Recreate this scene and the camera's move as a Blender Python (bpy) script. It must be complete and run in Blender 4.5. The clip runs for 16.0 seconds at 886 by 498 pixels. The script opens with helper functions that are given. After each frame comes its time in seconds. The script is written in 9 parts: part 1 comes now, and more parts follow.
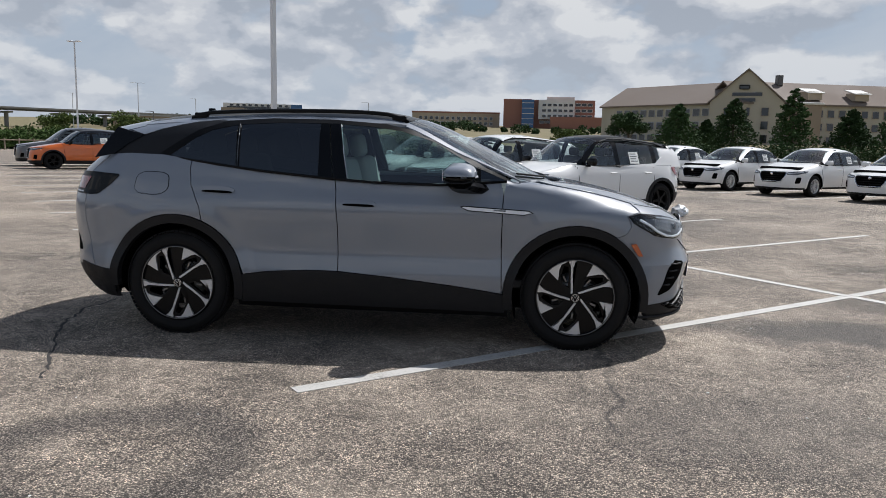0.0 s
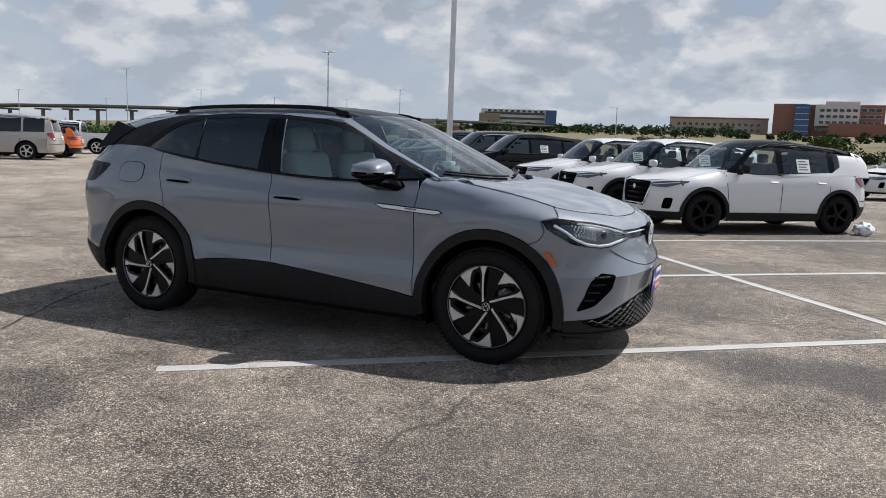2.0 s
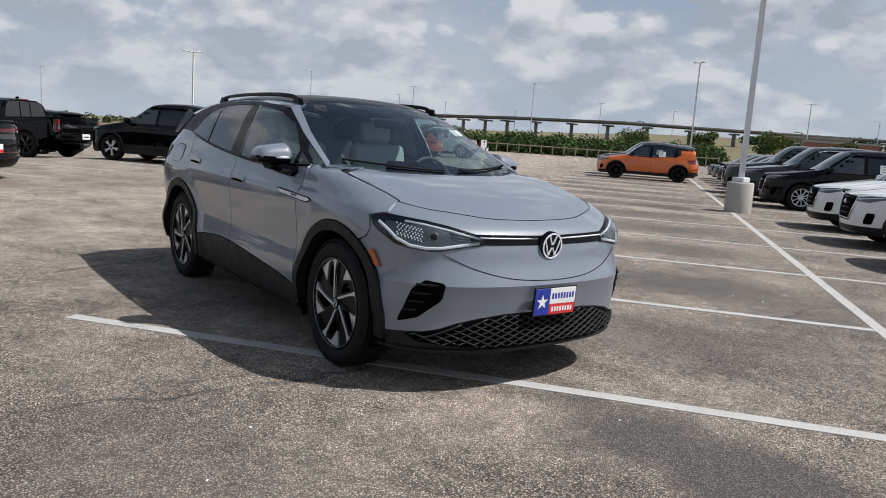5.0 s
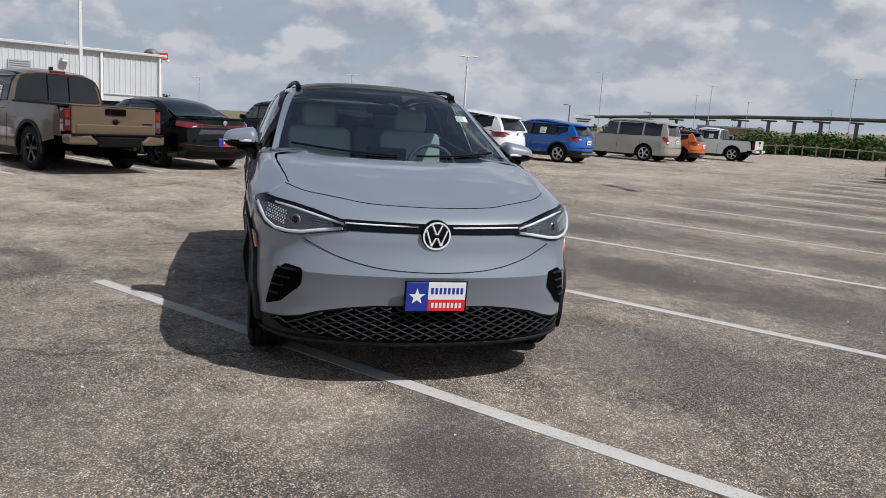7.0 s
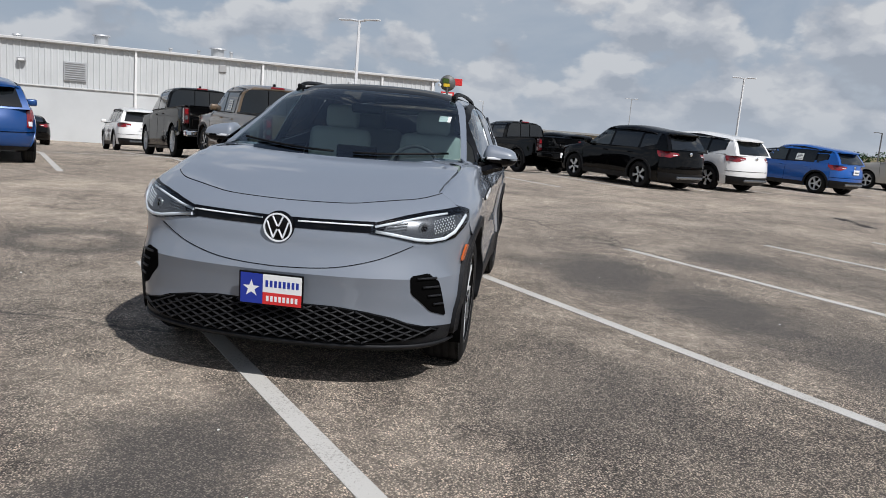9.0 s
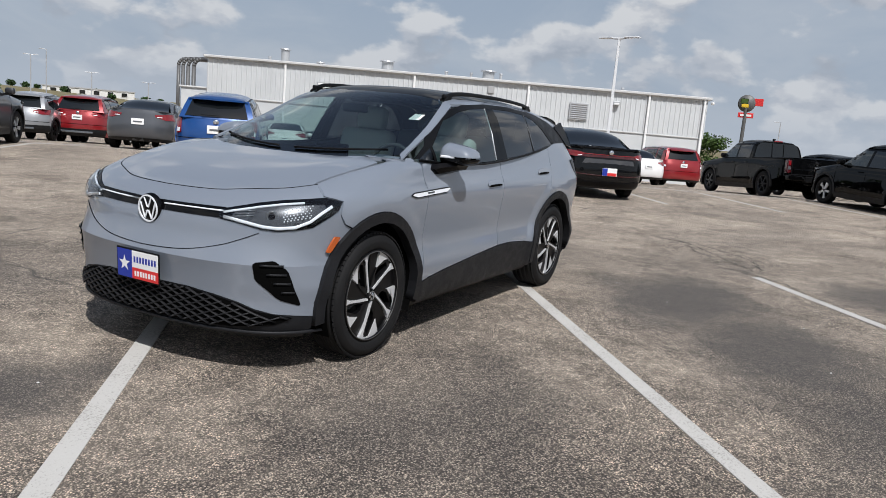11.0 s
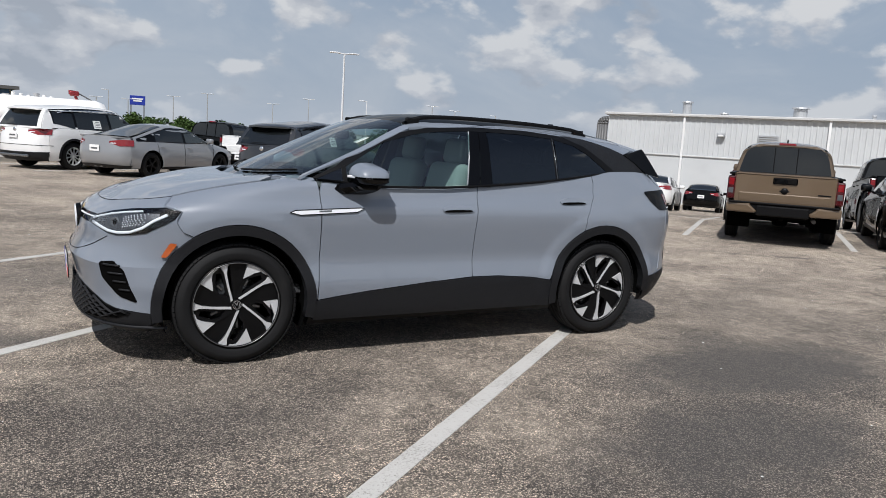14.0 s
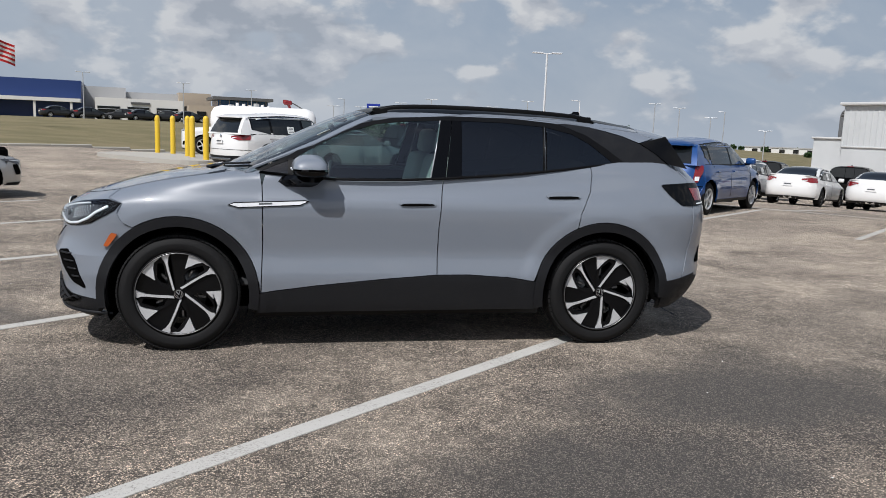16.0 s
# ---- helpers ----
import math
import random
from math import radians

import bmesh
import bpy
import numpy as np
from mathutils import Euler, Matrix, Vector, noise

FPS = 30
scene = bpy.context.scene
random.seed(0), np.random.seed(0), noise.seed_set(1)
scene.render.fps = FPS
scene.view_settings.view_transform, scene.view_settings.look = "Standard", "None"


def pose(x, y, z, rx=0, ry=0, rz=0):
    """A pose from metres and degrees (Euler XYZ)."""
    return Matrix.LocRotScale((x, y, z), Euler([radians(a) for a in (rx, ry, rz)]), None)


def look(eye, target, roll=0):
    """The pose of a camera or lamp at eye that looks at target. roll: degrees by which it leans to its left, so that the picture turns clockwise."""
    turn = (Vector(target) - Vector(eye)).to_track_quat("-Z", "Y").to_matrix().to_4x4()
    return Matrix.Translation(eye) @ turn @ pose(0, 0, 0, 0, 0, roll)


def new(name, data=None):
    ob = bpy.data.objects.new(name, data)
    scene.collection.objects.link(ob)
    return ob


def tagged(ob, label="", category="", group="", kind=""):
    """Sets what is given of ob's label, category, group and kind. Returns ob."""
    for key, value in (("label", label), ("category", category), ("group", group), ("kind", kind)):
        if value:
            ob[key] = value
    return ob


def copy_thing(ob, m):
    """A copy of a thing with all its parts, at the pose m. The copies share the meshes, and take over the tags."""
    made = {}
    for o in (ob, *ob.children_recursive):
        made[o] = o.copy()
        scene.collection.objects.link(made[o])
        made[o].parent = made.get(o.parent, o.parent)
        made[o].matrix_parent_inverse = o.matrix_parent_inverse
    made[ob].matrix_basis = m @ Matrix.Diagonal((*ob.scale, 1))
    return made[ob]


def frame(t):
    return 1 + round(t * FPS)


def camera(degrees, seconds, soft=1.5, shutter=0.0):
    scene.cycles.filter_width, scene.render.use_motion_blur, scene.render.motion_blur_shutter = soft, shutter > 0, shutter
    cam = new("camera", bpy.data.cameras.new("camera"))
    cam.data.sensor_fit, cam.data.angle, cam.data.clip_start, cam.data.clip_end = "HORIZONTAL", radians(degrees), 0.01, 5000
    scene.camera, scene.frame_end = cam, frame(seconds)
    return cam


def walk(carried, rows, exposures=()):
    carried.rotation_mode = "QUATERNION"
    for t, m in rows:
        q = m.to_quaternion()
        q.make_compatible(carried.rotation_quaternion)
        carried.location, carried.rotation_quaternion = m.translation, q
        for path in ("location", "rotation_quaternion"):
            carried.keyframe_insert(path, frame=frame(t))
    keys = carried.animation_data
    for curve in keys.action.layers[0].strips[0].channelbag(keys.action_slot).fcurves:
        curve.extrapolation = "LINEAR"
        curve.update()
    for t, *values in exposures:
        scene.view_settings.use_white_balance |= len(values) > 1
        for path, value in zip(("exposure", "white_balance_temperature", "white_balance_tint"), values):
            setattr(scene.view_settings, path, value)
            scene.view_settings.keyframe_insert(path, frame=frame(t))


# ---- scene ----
cam = camera(60.3, 16.0, 0.9)
PATH = [
    (0, (0.95, -5.974, 1.375), (0.77, -4.002, 1.099), 1.2),
    (0.5, (1.483, -5.871, 1.365), (1.141, -3.92, 1.086), 1.3),
    (1, (2.009, -5.688, 1.37), (1.51, -3.772, 1.087), 1.5),
    (1.5, (2.546, -5.506, 1.362), (1.893, -3.636, 1.08), 1.8),
    (2, (3.015, -5.236, 1.37), (2.209, -3.428, 1.09), 2.0),
    (2.5, (3.478, -4.942, 1.358), (2.522, -3.208, 1.079), 2.2),
    (3, (3.899, -4.619, 1.346), (2.806, -2.967, 1.071), 2.6),
    (3.5, (4.311, -4.248, 1.344), (3.082, -2.693, 1.073), 3.0),
    (4, (4.634, -3.835, 1.35), (3.275, -2.394, 1.076), 3.2),
    (4.2, (4.764, -3.682, 1.359), (3.355, -2.289, 1.081), 3.4),
    (6.5, (5.748, -1.472, 1.38), (3.907, -0.767, 1.047), 3.9),
    (7, (5.885, -0.951, 1.393), (3.981, -0.44, 1.052), 3.8),
    (7.5, (5.945, -0.414, 1.394), (4.001, -0.091, 1.054), 3.9),
    (8, (5.942, 0.149, 1.381), (3.975, 0.285, 1.045), 3.9),
    (8.5, (5.873, 0.689, 1.377), (3.901, 0.647, 1.045), 4.3),
    (10.8, (5.065, 3.04, 1.389), (3.293, 2.178, 1.048), 5.1),
    (11, (4.949, 3.238, 1.4), (3.212, 2.306, 1.06), 5.0),
    (11.5, (4.603, 3.67, 1.403), (2.965, 2.573, 1.065), 4.5),
    (12, (4.243, 4.102, 1.411), (2.721, 2.846, 1.085), 4.0),
    (12.5, (3.846, 4.499, 1.411), (2.453, 3.097, 1.102), 3.5),
    (13, (3.426, 4.875, 1.409), (2.169, 3.347, 1.116), 3.6),
    (13.5, (2.947, 5.153, 1.402), (1.838, 3.514, 1.116), 3.6),
    (14, (2.471, 5.4, 1.405), (1.518, 3.663, 1.127), 3.5),
    (14.5, (1.977, 5.579, 1.395), (1.179, 3.767, 1.116), 3.3),
    (15, (1.482, 5.707, 1.4), (0.836, 3.836, 1.11), 2.9),
    (15.5, (1.067, 5.764, 1.402), (0.558, 3.853, 1.104), 2.6),
    (16, (0.71, 5.728, 1.414), (0.317, 3.791, 1.111), 2.2),
]
walk(cam, [(t, look(eye, aim, roll)) for t, eye, aim, roll in PATH], [(0.0, 0.0, 6190.0, 10.0), (3.5, 0.0, 6190.0, 10.0), (4.2, -0.06, 6190.0, 10.0), (6.4, -0.06, 6190.0, 10.0), (7.1, -0.19, 6190.0, 10.0), (8.7, -0.19, 6190.0, 10.0), (10.8, -0.12, 6190.0, 10.0), (14.0, -0.12, 6190.0, 10.0), (16.0, -0.2, 6190.0, 10.0)])  # path

# ------------------------------------------------------------------ world, sun, exposure
SUN = Vector((0.50, 0.56, 1.0)).normalized()
sun_az = math.atan2(SUN.x, SUN.y)
sun_el = math.asin(SUN.z)
lamp = bpy.data.lights.new("sun", "SUN")
lamp.energy, lamp.angle, lamp.color = 5.0, radians(0.6), (1.0, 0.963, 0.920)
sun_ob = new("sun", lamp)
sun_ob.matrix_world = SUN.to_track_quat("Z", "Y").to_matrix().to_4x4()


class Nodes:
    """Short way to write node trees."""

    def __init__(self, tree):
        self.t = tree
        tree.nodes.clear()

    def add(self, kind, **props):
        n = self.t.nodes.new(kind)
        for key, value in props.items():
            if key == "inp":
                for k, v in value.items():
                    if isinstance(v, bpy.types.NodeSocket):
                        self.t.links.new(v, n.inputs[k])
                    else:
                        n.inputs[k].default_value = v
            elif key == "blend":
                n.blend_type = value
            elif key == "op":
                n.operation = value
            elif key == "dtype":
                n.data_type = value
            elif key == "sky":
                n.sky_type = value
            elif key == "feature":
                n.feature = value
        return n

    def link(self, a, b):
        self.t.links.new(a, b)

    def ramp(self, fac, stops, smooth=True):
        n = self.t.nodes.new("ShaderNodeValToRGB")
        n.color_ramp.interpolation = "EASE" if smooth else "LINEAR"
        el = n.color_ramp.elements
        while len(el) < len(stops):
            el.new(0.5)
        for e, (p, c) in zip(el, stops):
            e.position = p
            e.color = (c, c, c, 1) if isinstance(c, (int, float)) else (*c, 1)
        self.t.links.new(fac, n.inputs[0])
        return n.outputs[0]

    def mix(self, fac, a, b, blend="MIX"):
        n = self.t.nodes.new("ShaderNodeMix")
        n.data_type, n.blend_type = "RGBA", blend
        for k, v in ((0, fac), (6, a), (7, b)):
            if isinstance(v, bpy.types.NodeSocket):
                self.t.links.new(v, n.inputs[k])
            else:
                n.inputs[k].default_value = v if k == 0 else (*v, 1)
        return n.outputs[2]

    def math(self, op, a, b=0.0):
        n = self.t.nodes.new("ShaderNodeMath")
        n.operation = op
        for k, v in ((0, a), (1, b)):
            if isinstance(v, bpy.types.NodeSocket):
                self.t.links.new(v, n.inputs[k])
            else:
                n.inputs[k].default_value = v
        return n.outputs[0]

    def noise(self, vec, scale, detail=4.0, rough=0.55, distort=0.0):
        n = self.t.nodes.new("ShaderNodeTexNoise")
        if vec is not None:
            self.t.links.new(vec, n.inputs["Vector"])
        n.inputs["Scale"].default_value = scale
        n.inputs["Detail"].default_value = detail
        n.inputs["Roughness"].default_value = rough
        n.inputs["Distortion"].default_value = distort
        return n.outputs[0]


def make_world():
    world = bpy.data.worlds.new("overcast_sky")
    world.use_nodes = True
    scene.world = world
    N = Nodes(world.node_tree)
    sky = N.add("ShaderNodeTexSky", sky="NISHITA")
    sky.sun_disc = False
    sky.sun_elevation, sky.sun_rotation = sun_el, sun_az
    sky.dust_density, sky.air_density, sky.ozone_density = 2.0, 1.0, 1.0
    tc = N.add("ShaderNodeTexCoord")
    sep = N.add("ShaderNodeSeparateXYZ", inp={0: tc.outputs["Generated"]})
    # clouds shrink and flatten towards the horizon
    up = N.math("MAXIMUM", sep.outputs[2], 0.0)
    near = N.math("DIVIDE", 0.80, N.math("ADD", up, 0.75))
    flat = N.add("ShaderNodeCombineXYZ", inp={0: sep.outputs[0], 1: sep.outputs[1], 2: N.math("MULTIPLY", up, 1.45)}).outputs[0]
    cv = N.add("ShaderNodeVectorMath", op="SCALE", inp={0: flat, 3: near}).outputs[0]
    cu = N.add("ShaderNodeVectorMath", op="ADD", inp={0: cv, 1: (0.0, 0.0, 0.040)}).outputs[0]
    big = N.noise(cv, 10.5, 8.0, 0.49, 0.0)
    above = N.noise(cu, 10.5, 5.0, 0.49, 0.0)
    wide = N.noise(cv, 1.7, 3.0, 0.5)
    dens = N.math("ADD", N.math("MULTIPLY", big, 0.74), N.math("MULTIPLY", wide, 0.26))
    side = N.add("ShaderNodeVectorMath", op="DOT_PRODUCT", inp={0: tc.outputs["Generated"], 1: (-0.45, 0.89, 0.0)}).outputs["Value"]
    dens = N.math("ADD", dens, N.math("MULTIPLY", side, 0.030))
    dens = N.math("SUBTRACT", dens, N.ramp(up, [(0.35, 0.0), (0.7, 0.18)]))
    cover = N.ramp(dens, [(0.452, 0.0), (0.525, 0.94)])
    under = N.math("ADD", N.math("MULTIPLY", N.math("SUBTRACT", above, big), 2.3), N.math("MULTIPLY", N.math("SUBTRACT", dens, 0.5), 0.9))
    tone = N.ramp(N.math("ADD", under, 0.5), [(0.31, (0.84, 0.83, 0.815)), (0.44, (0.69, 0.695, 0.71)), (0.55, (0.57, 0.59, 0.63)), (0.72, (0.42, 0.455, 0.51))])
    blue = N.mix(1.0, sky.outputs[0], (0.080, 0.080, 0.080), "MULTIPLY")
    thin = N.ramp(N.noise(cv, 3.4, 6.0, 0.6, 0.5), [(0.35, (0.40, 0.480, 0.585)), (0.68, (0.55, 0.60, 0.665))])
    veil = N.mix(N.ramp(up, [(0.15, 0.90), (0.75, 0.12)]), blue, thin)
    col = N.mix(cover, veil, tone)
    haze = N.ramp(up, [(0.0, 0.75), (0.06, 0.32), (0.20, 0.0)])
    col = N.mix(haze, col, (0.55, 0.60, 0.665))
    bg = N.add("ShaderNodeBackground", inp={0: col, 1: 0.88})
    out = N.add("ShaderNodeOutputWorld")
    N.link(bg.outputs[0], out.inputs[0])


make_world()

# ------------------------------------------------------------------ materials
MATS = {}


def base_mat(name):
    m = bpy.data.materials.new(name)
    m.use_nodes = True
    N = Nodes(m.node_tree)
    b = N.add("ShaderNodeBsdfPrincipled")
    o = N.add("ShaderNodeOutputMaterial")
    N.link(b.outputs[0], o.inputs[0])
    MATS[name] = m
    return m, N, b


def paint(name, col, metal=0.0, rough=0.35, coat=1.0, dust=0.03, spec=0.5, gloss=0.03):
    """Clear-coated car paint with a thin film of dust."""
    m, N, b = base_mat(name)
    tc = N.add("ShaderNodeTexCoord")
    n1 = N.noise(tc.outputs["Object"], 3.0, 5.0)
    n2 = N.noise(tc.outputs["Object"], 60.0, 3.0)
    f = N.math("MULTIPLY", N.ramp(n1, [(0.35, 0.0), (0.75, 1.0)]), dust * 2)
    c = N.mix(f, col, tuple(0.8 * k + 0.4 * dust for k in col))
    c = N.mix(N.math("MULTIPLY", n2, 0.10), c, tuple(k * 0.85 for k in col))
    N.link(c, b.inputs["Base Color"])
    b.inputs["Metallic"].default_value = metal
    b.inputs["Roughness"].default_value = rough
    b.inputs["Coat Weight"].default_value = coat
    b.inputs["Coat IOR"].default_value = 1.5
    b.inputs["Specular IOR Level"].default_value = spec
    r = N.ramp(n1, [(0.3, gloss), (0.8, gloss * 1.5)])
    N.link(r, b.inputs["Coat Roughness"])
    return m


def plain(name, col, rough=0.5, metal=0.0, grain=80.0, vary=0.15, bump=0.0, coat=0.0, emit=None, spec=0.5):
    m, N, b = base_mat(name)
    tc = N.add("ShaderNodeTexCoord")
    n1 = N.noise(tc.outputs["Object"], grain, 4.0)
    n2 = N.noise(tc.outputs["Object"], grain * 0.06, 4.0)
    c = N.mix(N.math("MULTIPLY", n1, vary * 2), col, tuple(k * (1 - 1.2 * vary) for k in col))
    c = N.mix(N.math("MULTIPLY", n2, vary * 2), c, tuple(min(1, k * (1 + vary) + 0.02 * vary) for k in col))
    N.link(c, b.inputs["Base Color"])
    N.link(N.ramp(n2, [(0.3, max(0.02, rough - 0.08)), (0.7, min(1, rough + 0.08))]), b.inputs["Roughness"])
    b.inputs["Metallic"].default_value = metal
    b.inputs["Coat Weight"].default_value = coat
    b.inputs["Specular IOR Level"].default_value = spec
    if bump:
        bp = N.add("ShaderNodeBump", inp={"Strength": bump, "Distance": 0.01, "Height": n1})
        N.link(bp.outputs[0], b.inputs["Normal"])
    if emit:
        b.inputs["Emission Color"].default_value = (*col, 1)
        b.inputs["Emission Strength"].default_value = emit
    return m


def glass(name, tint, gloss=0.02, ior=1.5):
    """A thin tinted pane: light passes straight through, tinted, or is mirrored by the angle."""
    m = bpy.data.materials.new(name)
    m.use_nodes = True
    N = Nodes(m.node_tree)
    tr = N.add("ShaderNodeBsdfTransparent", inp={0: (*tint, 1)})
    gl = N.add("ShaderNodeBsdfGlossy", inp={0: (0.95, 0.97, 1, 1), 1: gloss})
    lw = N.add("ShaderNodeLayerWeight", inp={0: 0.5})
    f0 = 2 * ((ior - 1) / (ior + 1)) ** 2
    fac = N.math("ADD", N.math("MULTIPLY", N.math("POWER", lw.outputs["Facing"], 5.0), 1 - f0), f0)
    mx = N.add("ShaderNodeMixShader", inp={0: fac, 1: tr.outputs[0], 2: gl.outputs[0]})
    o = N.add("ShaderNodeOutputMaterial", inp={0: mx.outputs[0]})
    MATS[name] = m
    return m


def asphalt():
    """Weathered chip-seal asphalt: pale stones in dark binder, bleached and damp-looking patches, cracks."""
    m, N, b = base_mat("asphalt")
    GA0 = radians(38.6)
    tc = N.add("ShaderNodeTexCoord")
    P = tc.outputs["Object"]
    vor = N.add("ShaderNodeTexVoronoi", inp={"Vector": P, "Scale": 132.0})
    sepc = N.add("ShaderNodeSeparateColor", inp={0: vor.outputs["Color"]})
    grit = N.add("ShaderNodeTexVoronoi", inp={"Vector": P, "Scale": 36.0})
    sepg = N.add("ShaderNodeSeparateColor", inp={0: grit.outputs["Color"]})
    fine = N.noise(P, 260.0, 3.0, 0.7)
    worn = N.noise(P, 0.55, 6.0, 0.62, 0.2)
    mid = N.noise(P, 5.0, 5.0, 0.65)
    stone = N.ramp(sepc.outputs[0], [(0.0, (0.030, 0.027, 0.026)), (0.34, (0.155, 0.136, 0.118)), (0.66, (0.36, 0.315, 0.268)), (0.95, (0.66, 0.59, 0.50))], False)
    stone = N.mix(1.0, stone, N.ramp(sepg.outputs[1], [(0.0, 0.82), (1.0, 1.16)], False), "MULTIPLY")
    gapm = N.ramp(vor.outputs["Distance"], [(0.30, 1.12), (0.72, 0.16)])
    stone = N.mix(1.0, stone, gapm, "MULTIPLY")
    stone = N.mix(N.ramp(fine, [(0.3, 0.0), (0.75, 0.25)]), stone, (0.22, 0.20, 0.18))
    bleached = N.mix(N.ramp(N.math("ADD", N.math("MULTIPLY", worn, 0.75), N.math("MULTIPLY", mid, 0.25)), [(0.40, 0.0), (0.62, 0.34)]), stone, (0.42, 0.375, 0.32))
    mottle = N.ramp(N.noise(P, 1.15, 6.0, 0.72, 0.2), [(0.36, 0.74), (0.50, 1.00), (0.64, 1.14)])
    streak = N.ramp(N.noise(P, 4.2, 5.0, 0.75, 0.1), [(0.34, 0.76), (0.62, 1.12)])
    fleck = N.ramp(N.noise(P, 15.0, 4.0, 0.7), [(0.34, 0.82), (0.64, 1.14)])
    bleached = N.mix(1.0, N.mix(1.0, N.mix(1.0, bleached, mottle, "MULTIPLY"), streak, "MULTIPLY"), fleck, "MULTIPLY")
    # stains: dark worn middles of the stalls, wheel-rubber and drip marks
    SP = N.add("ShaderNodeSeparateXYZ", inp={0: N.add("ShaderNodeVectorRotate", inp={"Vector": P, "Angle": -GA0}).outputs[0]})
    wob1 = N.math("MULTIPLY", N.math("SUBTRACT", N.noise(P, 0.9, 4.0, 0.6), 0.5), 1.5)
    cell = N.math("ABSOLUTE", N.math("SUBTRACT", N.math("FRACT", N.math("DIVIDE", N.math("ADD", N.math("ADD", SP.outputs[1], wob1), 1.37), 2.745)), 0.5))
    stall_m = N.ramp(cell, [(0.10, 1.0), (0.38, 0.0)])
    row_m = N.ramp(N.math("DIVIDE", N.math("ABSOLUTE", N.math("SUBTRACT", N.math("ADD", SP.outputs[0], wob1), 1.2)), 4.0), [(0.40, 1.0), (0.72, 0.0)])
    blot = N.ramp(N.noise(P, 0.30, 5.0, 0.6, 0.6), [(0.32, 0.35), (0.55, 1.0)])
    vside = N.ramp(N.math("DIVIDE", N.math("ADD", SP.outputs[1], 6.0), 10.0), [(0.42, 0.2), (0.54, 1.0)])
    stain = N.math("MULTIPLY", N.math("MULTIPLY", N.math("MULTIPLY", stall_m, row_m), blot), vside)
    patch_m = N.ramp(N.noise(P, 0.22, 5.0, 0.55, 0.6), [(0.52, 0.0), (0.68, 0.6)])
    # ring-shaped damp stain near the car's flank
    dx = N.math("SUBTRACT", N.math("ADD", N.add("ShaderNodeSeparateXYZ", inp={0: P}).outputs[0], N.math("MULTIPLY", wob1, 0.35)), -0.78)
    dy = N.math("SUBTRACT", N.math("ADD", N.add("ShaderNodeSeparateXYZ", inp={0: P}).outputs[1], N.math("MULTIPLY", wob1, 0.25)), -3.02)
    rr = N.math("SQRT", N.math("ADD", N.math("MULTIPLY", dx, dx), N.math("MULTIPLY", dy, dy)))
    ring = N.ramp(N.math("ABSOLUTE", N.math("SUBTRACT", rr, 0.52)), [(0.03, 1.0), (0.26, 0.0)])
    # oil-dark drip patches
    PX, PY = (N.add("ShaderNodeSeparateXYZ", inp={0: P}).outputs[i] for i in (0, 1))
    drip_wob = N.math("MULTIPLY", N.math("SUBTRACT", N.noise(P, 2.6, 5.0, 0.62), 0.5), 1.3)
    drip = None
    for cx, cy, sx, sy, amount in ((-1.9, 2.0, 1.6, 0.85, 1.0), (-0.7, 2.9, 1.3, 0.75, 0.95), (1.8, 1.75, 1.1, 1.0, 0.12), (3.4, -0.05, 1.5, 0.62, 0.95), (2.3, 3.9, 2.0, 1.0, 0.55), (3.2, 9.0, 2.6, 3.2, 0.75), (2.3, -2.2, 1.3, 0.9, 0.45), (4.4, 0.9, 0.7, 0.8, 0.5), (-3.6, 3.6, 1.0, 0.9, 0.8), (0.6, 3.6, 1.0, 0.6, 0.6)):
        ex = N.math("DIVIDE", N.math("SUBTRACT", PX, cx), sx)
        ey = N.math("DIVIDE", N.math("SUBTRACT", PY, cy), sy)
        rad = N.math("ADD", N.math("SQRT", N.math("ADD", N.math("MULTIPLY", ex, ex), N.math("MULTIPLY", ey, ey))), drip_wob)
        spot = N.math("MULTIPLY", N.ramp(rad, [(0.30, 1.0), (1.05, 0.0)]), amount)
        drip = spot if drip is None else N.math("MAXIMUM", drip, spot)
    tot = N.math("MINIMUM", N.math("ADD", N.math("MAXIMUM", stain, ring), N.math("MULTIPLY", patch_m, vside)), 1.0)
    darkp = N.mix(N.math("MULTIPLY", tot, 0.84), bleached, N.mix(1.0, stone, (0.47, 0.485, 0.51), "MULTIPLY"))
    darkp = N.mix(N.math("MULTIPLY", drip, 0.97), darkp, N.mix(0.45, N.mix(1.0, stone, (0.40, 0.41, 0.43), "MULTIPLY"), (0.080, 0.078, 0.077)))
    # hairline cracks
    wob = N.add("ShaderNodeVectorMath", op="ADD", inp={0: P, 1: N.add("ShaderNodeVectorMath", op="SCALE", inp={0: N.add("ShaderNodeTexNoise", inp={"Vector": P, "Scale": 1.2, "Detail": 6.0}).outputs[1], 3: 0.9}).outputs[0]}).outputs[0]
    ck = N.add("ShaderNodeTexVoronoi", feature="DISTANCE_TO_EDGE", inp={"Vector": wob, "Scale": 0.11})
    line = N.ramp(ck.outputs[0], [(0.0, 0.7), (0.0012, 0.0)], False)
    gate = N.ramp(N.noise(P, 0.3, 2.0), [(0.48, 0.0), (0.56, 1.0)])
    # the drive lane is bleached by the sun, the stalls by the far row are darker
    lane = N.ramp(N.math("DIVIDE", N.math("ADD", N.math("ADD", SP.outputs[0], wob1), 20.0), 40.0), [(0.20, 1.08), (0.37, 1.20), (0.455, 1.0), (0.56, 1.0), (0.625, 0.86)])
    darkp = N.mix(1.0, darkp, lane, "MULTIPLY")
